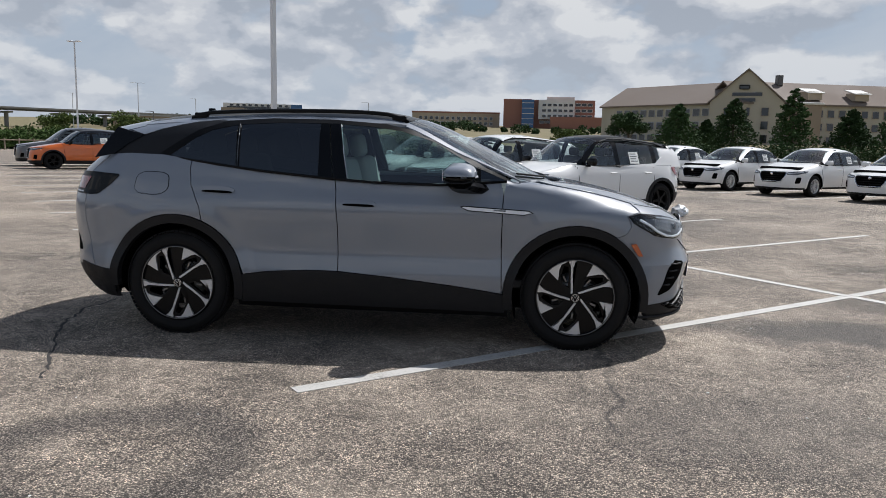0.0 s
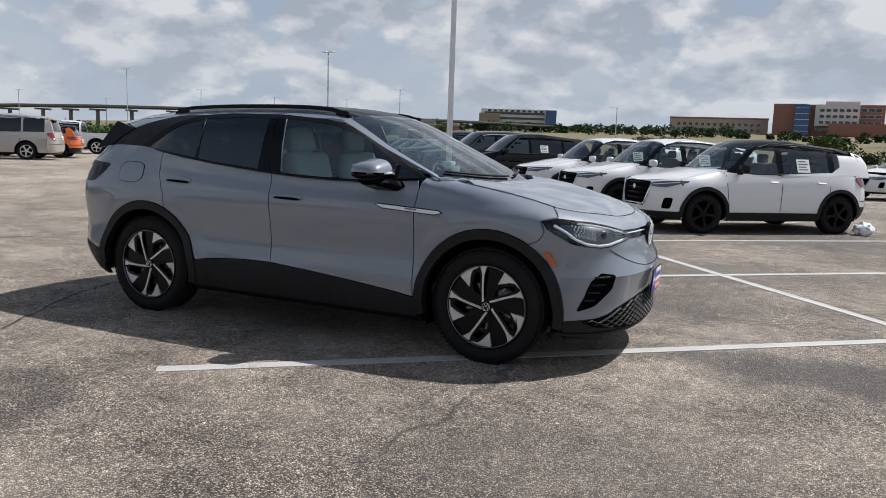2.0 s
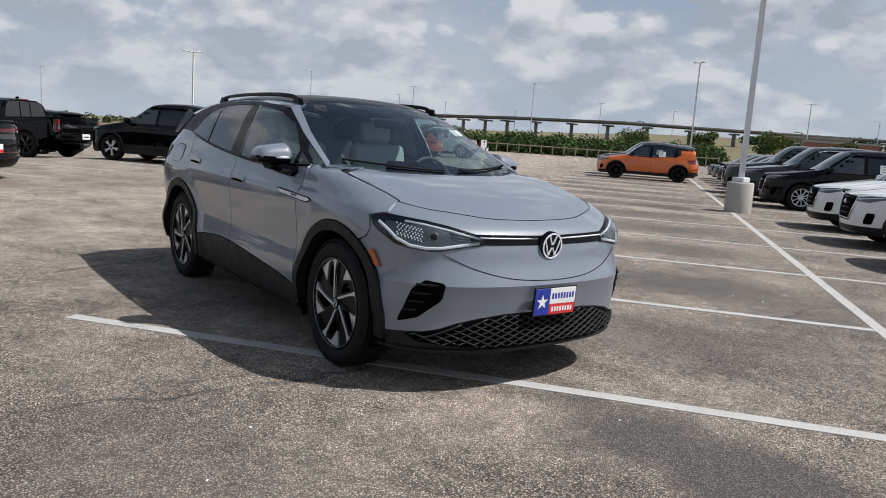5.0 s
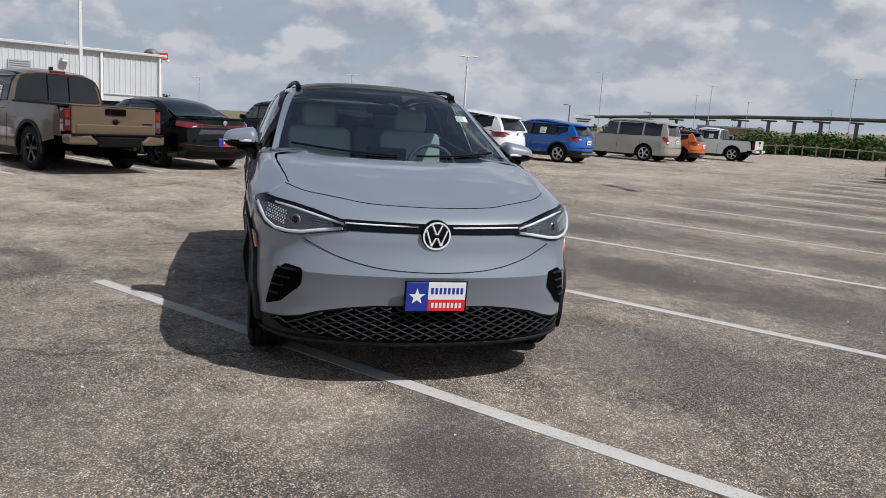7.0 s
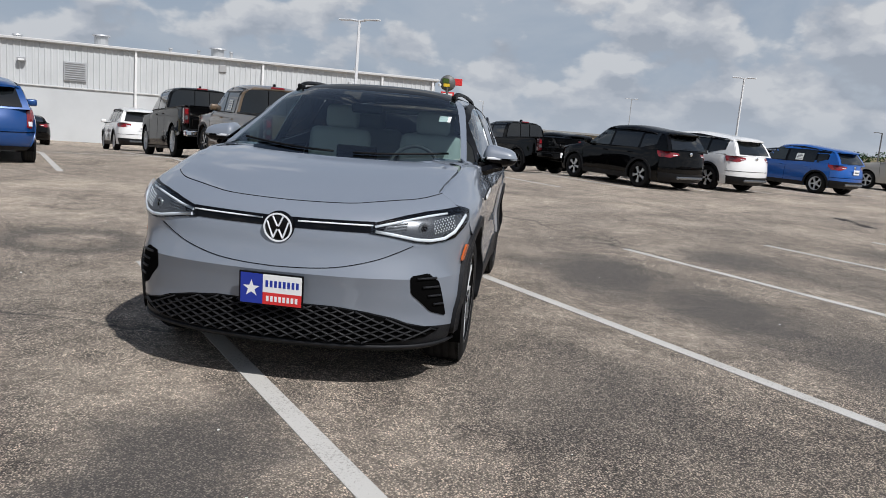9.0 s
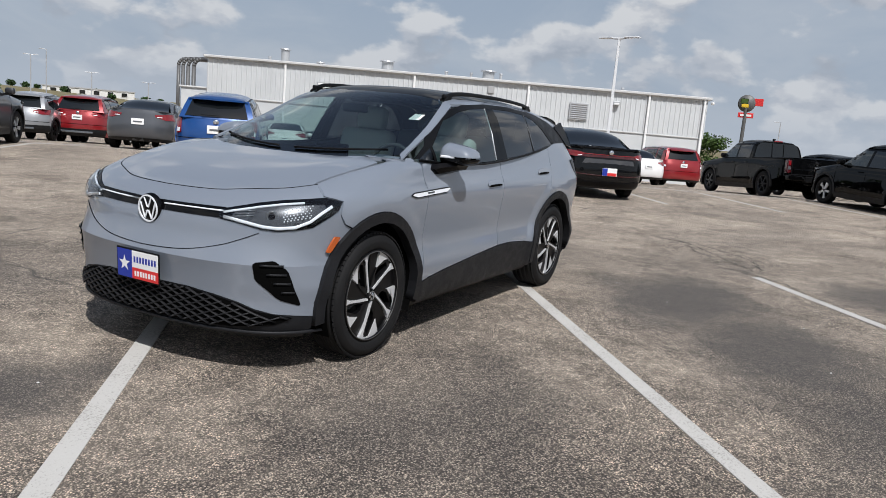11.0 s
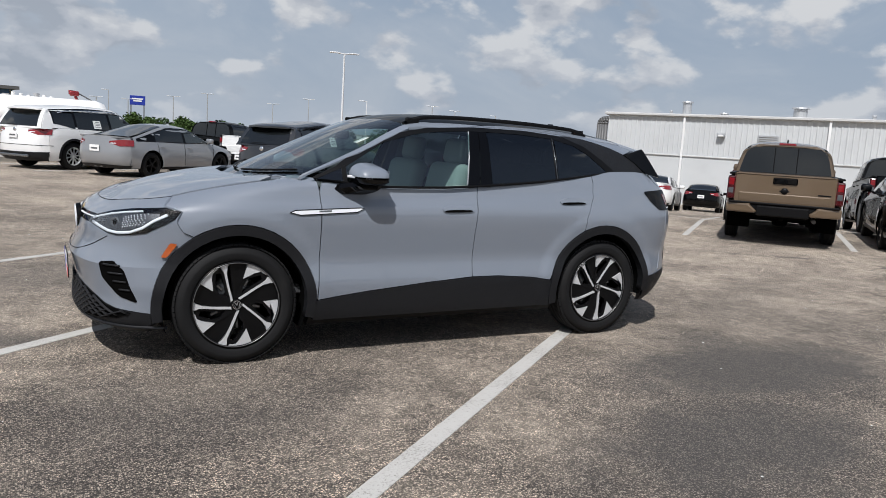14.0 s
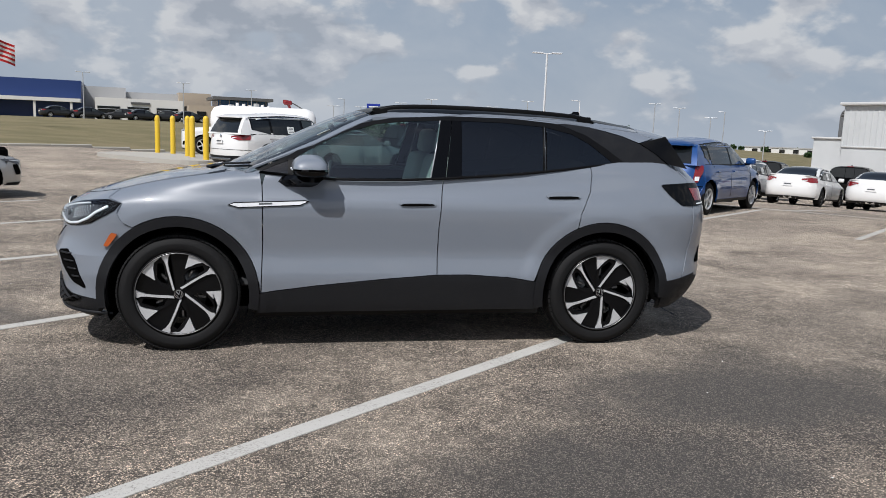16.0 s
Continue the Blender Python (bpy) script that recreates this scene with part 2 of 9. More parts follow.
    darkp = N.mix(1.0, darkp, (1.38, 1.30, 1.21), "MULTIPLY")
    col = N.mix(N.math("MULTIPLY", line, gate), darkp, (0.03, 0.03, 0.03))
    N.link(col, b.inputs["Base Color"])
    b.inputs["Roughness"].default_value = 0.85
    hgt = N.math("ADD", N.math("MULTIPLY", vor.outputs["Distance"], -1.0), fine)
    bp = N.add("ShaderNodeBump", inp={"Strength": 1.0, "Distance": 0.007, "Height": hgt})
    N.link(bp.outputs[0], b.inputs["Normal"])
    return m


def line_paint():
    m, N, b = base_mat("line_paint")
    tc = N.add("ShaderNodeTexCoord")
    P = tc.outputs["Object"]
    n = N.noise(P, 90.0, 4.0, 0.7)
    w = N.noise(P, 2.2, 5.0, 0.6)
    f = N.ramp(N.math("ADD", n, N.math("MULTIPLY", w, 0.55)), [(0.78, 0.0), (1.06, 0.8)])
    c = N.mix(f, (0.49, 0.475, 0.445), (0.19, 0.175, 0.155))
    N.link(c, b.inputs["Base Color"])
    b.inputs["Roughness"].default_value = 0.75
    bp = N.add("ShaderNodeBump", inp={"Strength": 0.5, "Distance": 0.005, "Height": n})
    N.link(bp.outputs[0], b.inputs["Normal"])
    return m


def grass_mat():
    m, N, b = base_mat("grass")
    tc = N.add("ShaderNodeTexCoord")
    P = tc.outputs["Object"]
    a = N.noise(P, 0.25, 6.0)
    f = N.noise(P, 9.0, 5.0, 0.7)
    c = N.mix(N.ramp(a, [(0.35, 0.0), (0.65, 1.0)]), (0.145, 0.122, 0.055), (0.22, 0.175, 0.092))
    c = N.mix(N.ramp(f, [(0.3, 0.0), (0.75, 0.5)]), c, (0.075, 0.080, 0.028))
    N.link(c, b.inputs["Base Color"])
    b.inputs["Roughness"].default_value = 0.95
    return m


def leaf_mat(name, col):
    m, N, b = base_mat(name)
    tc = N.add("ShaderNodeTexCoord")
    g = N.add("ShaderNodeNewGeometry")
    c = N.mix(g.outputs["Random Per Island"], col, tuple(k * 1.9 for k in col))
    c = N.mix(N.ramp(N.noise(tc.outputs["Object"], 0.8, 3.0), [(0.35, 0.0), (0.7, 0.6)]), c, tuple(k * 0.55 for k in col))
    N.link(c, b.inputs["Base Color"])
    b.inputs["Roughness"].default_value = 0.8
    b.inputs["Specular IOR Level"].default_value = 0.1
    return m


def siding(name, col, rib=0.3):
    """Ribbed sheet-metal wall."""
    m, N, b = base_mat(name)
    tc = N.add("ShaderNodeTexCoord")
    P = tc.outputs["Object"]
    n = N.noise(P, 0.6, 5.0)
    c = N.mix(N.ramp(n, [(0.35, 0.0), (0.75, 0.6)]), col, tuple(k * 0.86 for k in col))
    N.link(c, b.inputs["Base Color"])
    b.inputs["Roughness"].default_value = 0.5
    return m


def tyre_mat():
    m, N, b = base_mat("rubber")
    tc = N.add("ShaderNodeTexCoord")
    n = N.noise(tc.outputs["Object"], 40.0, 4.0)
    w = N.noise(tc.outputs["Object"], 5.0, 4.0)
    c = N.mix(N.ramp(w, [(0.4, 0.0), (0.8, 0.5)]), (0.005, 0.005, 0.0055), (0.014, 0.0135, 0.013))
    N.link(c, b.inputs["Base Color"])
    b.inputs["Roughness"].default_value = 0.75
    b.inputs["Specular IOR Level"].default_value = 0.3
    bp = N.add("ShaderNodeBump", inp={"Strength": 0.3, "Distance": 0.004, "Height": n})
    N.link(bp.outputs[0], b.inputs["Normal"])
    return m


asphalt(), line_paint(), grass_mat(), tyre_mat()
paint("grey_paint", (0.184, 0.208, 0.247), 0.0, 0.42, 1.0, 0.0, 0.5, 0.025)
MATS["grey_paint"].node_tree.nodes["Principled BSDF"].inputs["Coat IOR"].default_value = 1.58
paint("white_paint", (0.78, 0.78, 0.77), 0.0, 0.35)
paint("black_paint", (0.002, 0.002, 0.0022), 0.0, 0.5, 0.55, 0.0, 0.0, 0.02)
paint("dark_grey_paint", (0.016, 0.0175, 0.020), 0.0, 0.4, 0.9, 0.0, 0.1)
paint("graphite_paint", (0.034, 0.036, 0.040), 0.4, 0.30, 1.0, 0.0)
paint("ink_paint", (0.003, 0.0034, 0.0042), 0.0, 0.4, 0.75, 0.0, 0.05, 0.02)
paint("mid_grey_paint", (0.085, 0.09, 0.10), 0.4, 0.35)
paint("silver_paint", (0.50, 0.50, 0.49), 0.6, 0.35)
paint("steel_paint", (0.30, 0.31, 0.325), 0.4, 0.35)
paint("beige_paint", (0.44, 0.41, 0.36), 0.4, 0.4)
paint("blue_paint", (0.006, 0.095, 0.40), 0.2, 0.3)
paint("sky_blue_paint", (0.005, 0.055, 0.215), 0.2, 0.3)
paint("orange_paint", (0.62, 0.13, 0.015), 0.2, 0.3)
paint("red_paint", (0.26, 0.012, 0.016), 0.3, 0.3)
paint("maroon_paint", (0.075, 0.008, 0.012), 0.3, 0.3)
paint("tan_paint", (0.135, 0.094, 0.058), 0.2, 0.35)
paint("gloss_black", (0.0025, 0.0025, 0.003), 0.0, 0.4, 0.5, 0.0, 0.0, 0.02)
plain("cladding", (0.0105, 0.011, 0.0128), 0.5, 0, 300, 0.1, 0.15, spec=0.25)
plain("trim_grey", (0.013, 0.013, 0.0145), 0.5, 0, 80, 0.1, spec=0.25)
plain("matte_black", (0.002, 0.002, 0.002), 0.9, 0, 50, 0.1, spec=0.04)
plain("trim_black", (0.004, 0.004, 0.0045), 0.45, 0, 50, 0.1, spec=0.15)
plain("silver_metal", (0.72, 0.73, 0.75), 0.22, 1.0, 60, 0.08)
plain("machined_alloy", (0.66, 0.67, 0.68), 0.35, 0.4, 60, 0.05)
plain("wheel_black", (0.003, 0.003, 0.0034), 0.35, 0, 60, 0.1, spec=0.2)
plain("chrome", (0.80, 0.81, 0.83), 0.08, 1.0, 60, 0.05)
plain("disc_steel", (0.22, 0.22, 0.22), 0.4, 0.9, 60, 0.2)
plain("white_plastic", (0.80, 0.80, 0.79), 0.4, 0, 50, 0.06)
plain("amber", (0.43, 0.085, 0.010), 0.25, 0, 30, 0.1, coat=1)
plain("red_lens", (0.20, 0.006, 0.010), 0.12, 0, 30, 0.2, coat=1)
plain("dark_red_lens", (0.06, 0.004, 0.006), 0.12, 0, 30, 0.2, coat=1)
plain("lamp_white", (0.80, 0.84, 0.88), 0.15, 0.0, 40, 0.05, coat=1)
plain("daytime_light", (0.80, 0.83, 0.87), 0.2, 0.0, 40, 0.04, coat=1)
plain("lamp_dot", (0.70, 0.73, 0.76), 0.2, 0.0, 40, 0.1)
plain("lamp_silver", (0.17, 0.18, 0.19), 0.22, 0.5, 40, 0.2)
plain("lamp_dark", (0.15, 0.155, 0.165), 0.25, 0.4, 60, 0.3)
plain("lamp_chrome", (0.085, 0.088, 0.095), 0.30, 0.6, 60, 0.2)
plain("light_strip", (0.80, 0.82, 0.85), 0.25, 0.0, 40, 0.05)
plain("lamp_grey", (0.14, 0.15, 0.16), 0.2, 0.5, 40, 0.2, coat=1)
plain("seat_grey", (0.55, 0.55, 0.53), 0.75, 0, 120, 0.1, 0.2)
plain("dash_grey", (0.050, 0.052, 0.055), 0.6, 0, 120, 0.1)
plain("paper", (0.78, 0.79, 0.76), 0.7, 0, 30, 0.05)
plain("sign_blue", (0.015, 0.035, 0.30), 0.4, 0, 30, 0.05)
plain("sign_red", (0.62, 0.03, 0.03), 0.4, 0, 30, 0.05)
plain("sign_white", (0.80, 0.80, 0.79), 0.4, 0, 30, 0.05)
plain("concrete", (0.40, 0.38, 0.34), 0.85, 0, 25, 0.2, 0.4)
plain("crack_fill", (0.035, 0.032, 0.030), 0.95, 0, 60, 0.2)
plain("galvanised", (0.50, 0.51, 0.52), 0.45, 0.5, 20, 0.15)
plain("pole_white", (0.66, 0.67, 0.68), 0.45, 0, 12, 0.1)
plain("pole_dark", (0.10, 0.10, 0.10), 0.5, 0, 12, 0.1)
plain("yellow_paint", (0.72, 0.48, 0.03), 0.45, 0, 10, 0.12)
plain("roof_brown", (0.18, 0.145, 0.12), 0.9, 0, 1.5, 0.2)
plain("stucco_cream", (0.45, 0.41, 0.33), 0.9, 0, 0.8, 0.1)
plain("stucco_tan", (0.42, 0.35, 0.27), 0.9, 0, 0.8, 0.1)
plain("brick_red", (0.30, 0.145, 0.105), 0.9, 0, 0.5, 0.15)
plain("stone_tan", (0.30, 0.24, 0.18), 0.9, 0, 0.6, 0.2)
plain("wall_white", (0.66, 0.65, 0.62), 0.8, 0, 0.5, 0.1)
plain("wall_grey", (0.36, 0.36, 0.36), 0.7, 0, 0.5, 0.1)
plain("wall_blue", (0.012, 0.035, 0.14), 0.5, 0, 0.5, 0.1)
plain("window_blue", (0.03, 0.10, 0.24), 0.15, 0, 0.5, 0.2)
plain("window_dark", (0.006, 0.0075, 0.0085), 0.08, 0, 0.5, 0.3, coat=0.6)
plain("window_mid", (0.030, 0.037, 0.038), 0.08, 0, 0.5, 0.3, coat=0.6)
plain("overpass", (0.22, 0.22, 0.215), 0.85, 0, 0.4, 0.12)
plain("bark", (0.09, 0.07, 0.05), 0.9, 0, 8, 0.3)
plain("flag_cloth", (0.6, 0.6, 0.6), 0.8, 0, 8, 0.1)
plain("plastic_film", (0.86, 0.87, 0.88), 0.45, 0, 8, 0.2)
siding("wall_metal", (0.56, 0.575, 0.58))
siding("roof_metal", (0.55, 0.55, 0.54))
leaf_mat("leaves", (0.045, 0.075, 0.022))
leaf_mat("leaves_dark", (0.032, 0.056, 0.021))
leaf_mat("leaves_light", (0.075, 0.10, 0.03))
leaf_mat("needles", (0.046, 0.080, 0.030))
glass("clear_glass", (0.68, 0.79, 0.78), 0.008, 1.66)
glass("tinted_glass", (0.06, 0.065, 0.07), 0.01, 1.55)
glass("dark_glass", (0.50, 0.63, 0.61), 0.01, 1.62)
glass("car_glass", (0.74, 0.81, 0.80), 0.01, 1.52)
glass("lens_glass", (0.93, 0.95, 0.96), 0.01, 1.32)


# ------------------------------------------------------------------ mesh helpers
def mesh_of(name, bm, mat, smooth=True):
    me = bpy.data.meshes.new(name)
    if smooth:
        for f in bm.faces:
            f.smooth = True
    bm.to_mesh(me)
    bm.free()
    for k in (mat if isinstance(mat, (list, tuple)) else [mat]):
        me.materials.append(MATS[k])
    return me


def part(name, bm, mat, parent, label="", smooth=False, at=None):
    ob = new(name, mesh_of(name, bm, mat, smooth))
    ob.parent = parent
    if at is not None:
        ob.matrix_basis = at
    if label:
        ob["label"] = label
    return ob


def thing(name, label, category, group="", kind="", at=None):
    ob = new(name)
    ob.empty_display_size = 0.2
    if at is not None:
        ob.matrix_basis = at
    return tagged(ob, label, category, group, kind)


def sharpen(bm, deg=35):
    lim = radians(deg)
    for e in bm.edges:
        e.smooth = len(e.link_faces) == 2 and e.calc_face_angle(3.0) < lim
    return bm


def box(cx, cy, cz, sx, sy, sz, bevel=0.0, bm=None, rot=None, seg=1):
    """A bevelled box by its centre and sizes."""
    b = bmesh.new()
    bmesh.ops.create_cube(b, size=1.0)
    bmesh.ops.scale(b, vec=(sx, sy, sz), verts=b.verts)
    if bevel:
        bmesh.ops.bevel(b, geom=b.edges[:], offset=bevel, segments=seg, affect="EDGES", profile=0.5)
    m = Matrix.Translation((cx, cy, cz)) @ (rot.to_4x4() if rot is not None else Matrix())
    bmesh.ops.transform(b, matrix=m, verts=b.verts)
    return join(bm, b)


def join(bm, b):
    if bm is None:
        return b
    me = bpy.data.meshes.new("tmp")
    b.to_mesh(me)
    b.free()
    bm.from_mesh(me)
    bpy.data.meshes.remove(me)
    return bm


def tube(p, q, r0, r1=None, n=12, bm=None, caps=True):
    """A straight, tapered round bar from p to q."""
    r1 = r0 if r1 is None else r1
    p, q = Vector(p), Vector(q)
    d = q - p
    b = bmesh.new()
    bmesh.ops.create_cone(b, cap_ends=caps, segments=n, radius1=r0, radius2=r1, depth=d.length)
    m = Matrix.Translation((p + q) / 2) @ d.to_track_quat("Z", "Y").to_matrix().to_4x4()
    bmesh.ops.transform(b, matrix=m, verts=b.verts)
    return join(bm, b)


def lathe(profile, n=48, axis="Y", bm=None, close=False):
    """Profile of (radius, along) turned round an axis."""
    b = bm or bmesh.new()
    rings = []
    for r, a in profile:
        ring = []
        for k in range(n):
            c, s = math.cos(2 * math.pi * k / n), math.sin(2 * math.pi * k / n)
            co = (r * c, a, r * s) if axis == "Y" else (r * c, r * s, a) if axis == "Z" else (a, r * c, r * s)
            ring.append(b.verts.new(co))
        rings.append(ring)
    pairs = list(zip(rings, rings[1:])) + ([(rings[-1], rings[0])] if close else [])
    for r0, r1 in pairs:
        for k in range(n):
            b.faces.new((r0[k], r0[(k + 1) % n], r1[(k + 1) % n], r1[k]))
    return b


def lerp(knots, x):
    """Smooth interpolation through knots (x, value), x rising."""
    if x <= knots[0][0]:
        return knots[0][1]
    if x >= knots[-1][0]:
        return knots[-1][1]
    for i in range(len(knots) - 1):
        (a, va), (b, vb) = knots[i], knots[i + 1]
        if a <= x <= b:
            h = b - a
            sa = (vb - knots[i - 1][1]) / (b - knots[i - 1][0]) if i > 0 else (vb - va) / h
            sb = (knots[i + 2][1] - va) / (knots[i + 2][0] - a) if i + 2 < len(knots) else (vb - va) / h
            s = (vb - va) / h
            if s == 0:
                sa = sb = 0
            else:
                sa = s * max(0, min(3, sa / s))
                sb = s * max(0, min(3, sb / s))
            t = (x - a) / h
            return ((2 * t ** 3 - 3 * t * t + 1) * va + (t ** 3 - 2 * t * t + t) * h * sa
                    + (-2 * t ** 3 + 3 * t * t) * vb + (t ** 3 - t * t) * h * sb)
    return knots[-1][1]


def arc(cx, cz, r, a0, a1, n=14):
    return [(cx + r * math.cos(radians(a0 + (a1 - a0) * k / n)), cz + r * math.sin(radians(a0 + (a1 - a0) * k / n))) for k in range(n + 1)]


def shrink(poly, d):
    """Moves each side of a polygon inwards by d."""
    if d == 0:
        return poly
    n = len(poly)
    area = sum(poly[i][0] * poly[(i + 1) % n][1] - poly[(i + 1) % n][0] * poly[i][1] for i in range(n))
    s = 1 if area > 0 else -1
    out = []
    for i in range(n):
        p, q, r = Vector(poly[i - 1]), Vector(poly[i]), Vector(poly[(i + 1) % n])
        a, b = (q - p).normalized(), (r - q).normalized()
        na, nb = Vector((-a.y, a.x)) * s, Vector((-b.y, b.x)) * s
        m = na + nb
        m = m.normalized() / max(0.5, m.length / 2) if m.length > 1e-6 else na
        out.append(tuple(q + m * d))
    return out


def rounded(poly, r=0.25, rounds=2):
    """Cuts corners (Chaikin) to soften a polygon."""
    for _ in range(rounds):
        out = []
        n = len(poly)
        for i in range(n):
            p, q = Vector(poly[i]), Vector(poly[(i + 1) % n])
            out += [tuple(p.lerp(q, r)), tuple(p.lerp(q, 1 - r))]
        poly = out
    return poly


def patch(poly, step, to3d, inward=None, thick=0.0, gap=0.0, bm=None):
    """A panel: a polygon of a parameter plane, cut into a grid, laid on a surface and given edges of a thickness."""
    poly = shrink(poly, gap)
    b = bmesh.new()
    b.faces.new([b.verts.new((p, q, 0)) for p, q in poly])
    steps = step if isinstance(step, tuple) else (step, step)
    for ax in (0, 1):
        lo, hi = min(p[ax] for p in poly), max(p[ax] for p in poly)
        n = max(1, round((hi - lo) / steps[ax]))
        for k in range(1, n):
            co = [0, 0, 0]
            co[ax] = lo + (hi - lo) * k / n
            no = [0, 0, 0]
            no[ax] = 1
            bmesh.ops.bisect_plane(b, geom=b.verts[:] + b.edges[:] + b.faces[:], dist=1e-5, plane_co=co, plane_no=no)
    for v in b.verts:
        v.co = to3d(v.co.x, v.co.y)
    for f in b.faces:
        f.smooth = True
    if inward and b.faces:
        b.normal_update()
        if sum(f.normal.dot(Vector(inward(f.calc_center_median()))) * f.calc_area() for f in b.faces) > 0:
            bmesh.ops.reverse_faces(b, faces=b.faces)
    if thick:
        edges = [e for e in b.edges if e.is_boundary]
        for e in edges:
            e.smooth = False
        r = bmesh.ops.extrude_edge_only(b, edges=edges)
        for v in r["geom"]:
            if isinstance(v, bmesh.types.BMVert):
                v.co += Vector(inward(v.co)) * thick
    bmesh.ops.triangulate(b, faces=[f for f in b.faces if len(f.verts) > 4])
    return join(bm, b)


# ------------------------------------------------------------------ vehicle shells
class Shell:
    """A car's outer surface: rounded plan outlines stacked in height, with a greenhouse on top. x ahead, y to the car's left."""

    def __init__(self, nose, tail, width, roof, cabin, n=10.0, m=2.2, nr=9.0, mr=2.4, x0=0.3, x1=-0.3, sill=1.05, lean=0.23, wrap=0.15, flare=(), crease=None):
        self.nose, self.tail, self.width, self.roof, self.cabin = nose, tail, width, roof, cabin
        self.n, self.m, self.nr, self.mr, self.x0, self.x1 = n, m, nr, mr, x0, x1
        self.sill, self.lean, self.wrap, self.flare, self.crease = sill, lean, wrap, flare, crease

    def w(self, z):
        return lerp(self.width, z)

    def half(self, x, z):
        """Half width of the body at x and height z."""
        w = self.w(z)
        if x > self.x0:
            r = min(1.0, (x - self.x0) / max(0.05, lerp(self.nose, z) - self.x0))
            y = w * max(0.0, 1 - r ** self.n) ** (1 / self.m)
        elif x < self.x1:
            r = min(1.0, (self.x1 - x) / max(0.05, self.x1 - lerp(self.tail, z)))
            y = w * max(0.0, 1 - r ** self.nr) ** (1 / self.mr)
        else:
            y = w
        for ax, az, rad, amount in self.flare:
            d = math.hypot(x - ax, z - az)
            y += amount * 0.5 * (1 - math.tanh((d - rad) / 0.014))
        if self.crease:
            zc, amount = self.crease
            y -= amount * 0.5 * (1 + math.tanh((z - zc(x)) / 0.009))
        return y

    def side(self, s, out=0.0):
        return lambda x, z: Vector((x, s * (self.half(x, z) + out), z))

    def front_t(self, y, z):
        return math.degrees(math.asin(min(1.0, (abs(y) / self.w(z)) ** (self.m / 2)))) * (1 if y >= 0 else -1)

    def front_x(self, x, z, s=1):
        r = min(1.0, (x - self.x0) / (lerp(self.nose, z) - self.x0))
        return s * math.degrees(math.acos(r ** (self.n / 2)))

    def front(self, out=0.0):
        def f(t, z):
            a = radians(abs(t))
            x = self.x0 + (lerp(self.nose, z) + out - self.x0) * max(0, math.cos(a)) ** (2 / self.n)
            y = (self.w(z) + out) * math.sin(a) ** (2 / self.m)
            return Vector((x, y if t >= 0 else -y, z))
        return f

    def rear(self, out=0.0):
        def f(t, z):
            a = radians(abs(t))
            x = self.x1 + (lerp(self.tail, z) - out - self.x1) * max(0, math.cos(a)) ** (2 / self.nr)
            y = (self.w(z) + out) * math.sin(a) ** (2 / self.mr)
            return Vector((x, y if t >= 0 else -y, z))
        return f

    def rear_t(self, y, z):
        return math.degrees(math.asin(min(1.0, (abs(y) / self.w(z)) ** (self.mr / 2)))) * (1 if y >= 0 else -1)

    def rear_x(self, x, z, s=1):
        r = min(1.0, (self.x1 - x) / (self.x1 - lerp(self.tail, z)))
        return s * math.degrees(math.acos(r ** (self.nr / 2)))

    def bonnet_z(self, x, y):
        """Height of the bonnet over a point of the plan: the nose profile read backwards."""
        z = 1.0
        lo, hi = 0.6, self.nose[-1][0]
        for _ in range(24):
            z = (lo + hi) / 2
            w = self.w(z)
            q = max(1e-4, 1 - min(0.999, abs(y) / w) ** self.m) ** (1 / self.n)
            xs = self.x0 + (lerp(self.nose, z) - self.x0) * q
            lo, hi = (z, hi) if xs > x else (lo, z)
        return z

    def bonnet(self, out=0.0):
        return lambda x, y: Vector((x, y, self.bonnet_z(x, y) + out))

    def ridge(self, x, y=0.72):
        t = max(0.0, min(1.0, x / 0.6))
        sh = self.wrap * t * t * (3 - 2 * t) * min(1.0, abs(y) / 0.72) ** 2
        return lerp(self.roof, x + sh)

    def cab_half(self, x, z):
        h = max(0.02, self.ridge(x) - self.sill)
        s = max(0.0, min(1.0, (z - self.sill) / h))
        return (lerp(self.cabin, x) - self.lean * (z - self.sill) / 0.55) * (1 - s ** 10) ** 0.4

    def cab(self, s, out=0.0):
        return lambda x, z: Vector((x, s * (self.cab_half(x, z) + out), z))

    def top(self, out=0.0):
        def f(x, y):
            h = max(0.02, self.ridge(x, y) - self.sill)
            lo, hi = 0.0, 1.0
            for _ in range(22):
                s = (lo + hi) / 2
                yy = (lerp(self.cabin, x) - self.lean * s * h / 0.55) * (1 - s ** 10) ** 0.4
                lo, hi = (s, hi) if yy > abs(y) else (lo, s)
            return Vector((x, y, self.sill + s * h + out))
        return f


def inward_y(co):
    return (0, -1 if co.y > 0 else 1, 0)


def inward_axis(co):
    v = Vector((0.6 * co.x, co.y, 0))
    return -v.normalized() if v.length > 0 else Vector((0, 0, -1))


def inward_down(co):
    return (0, 0, -1)


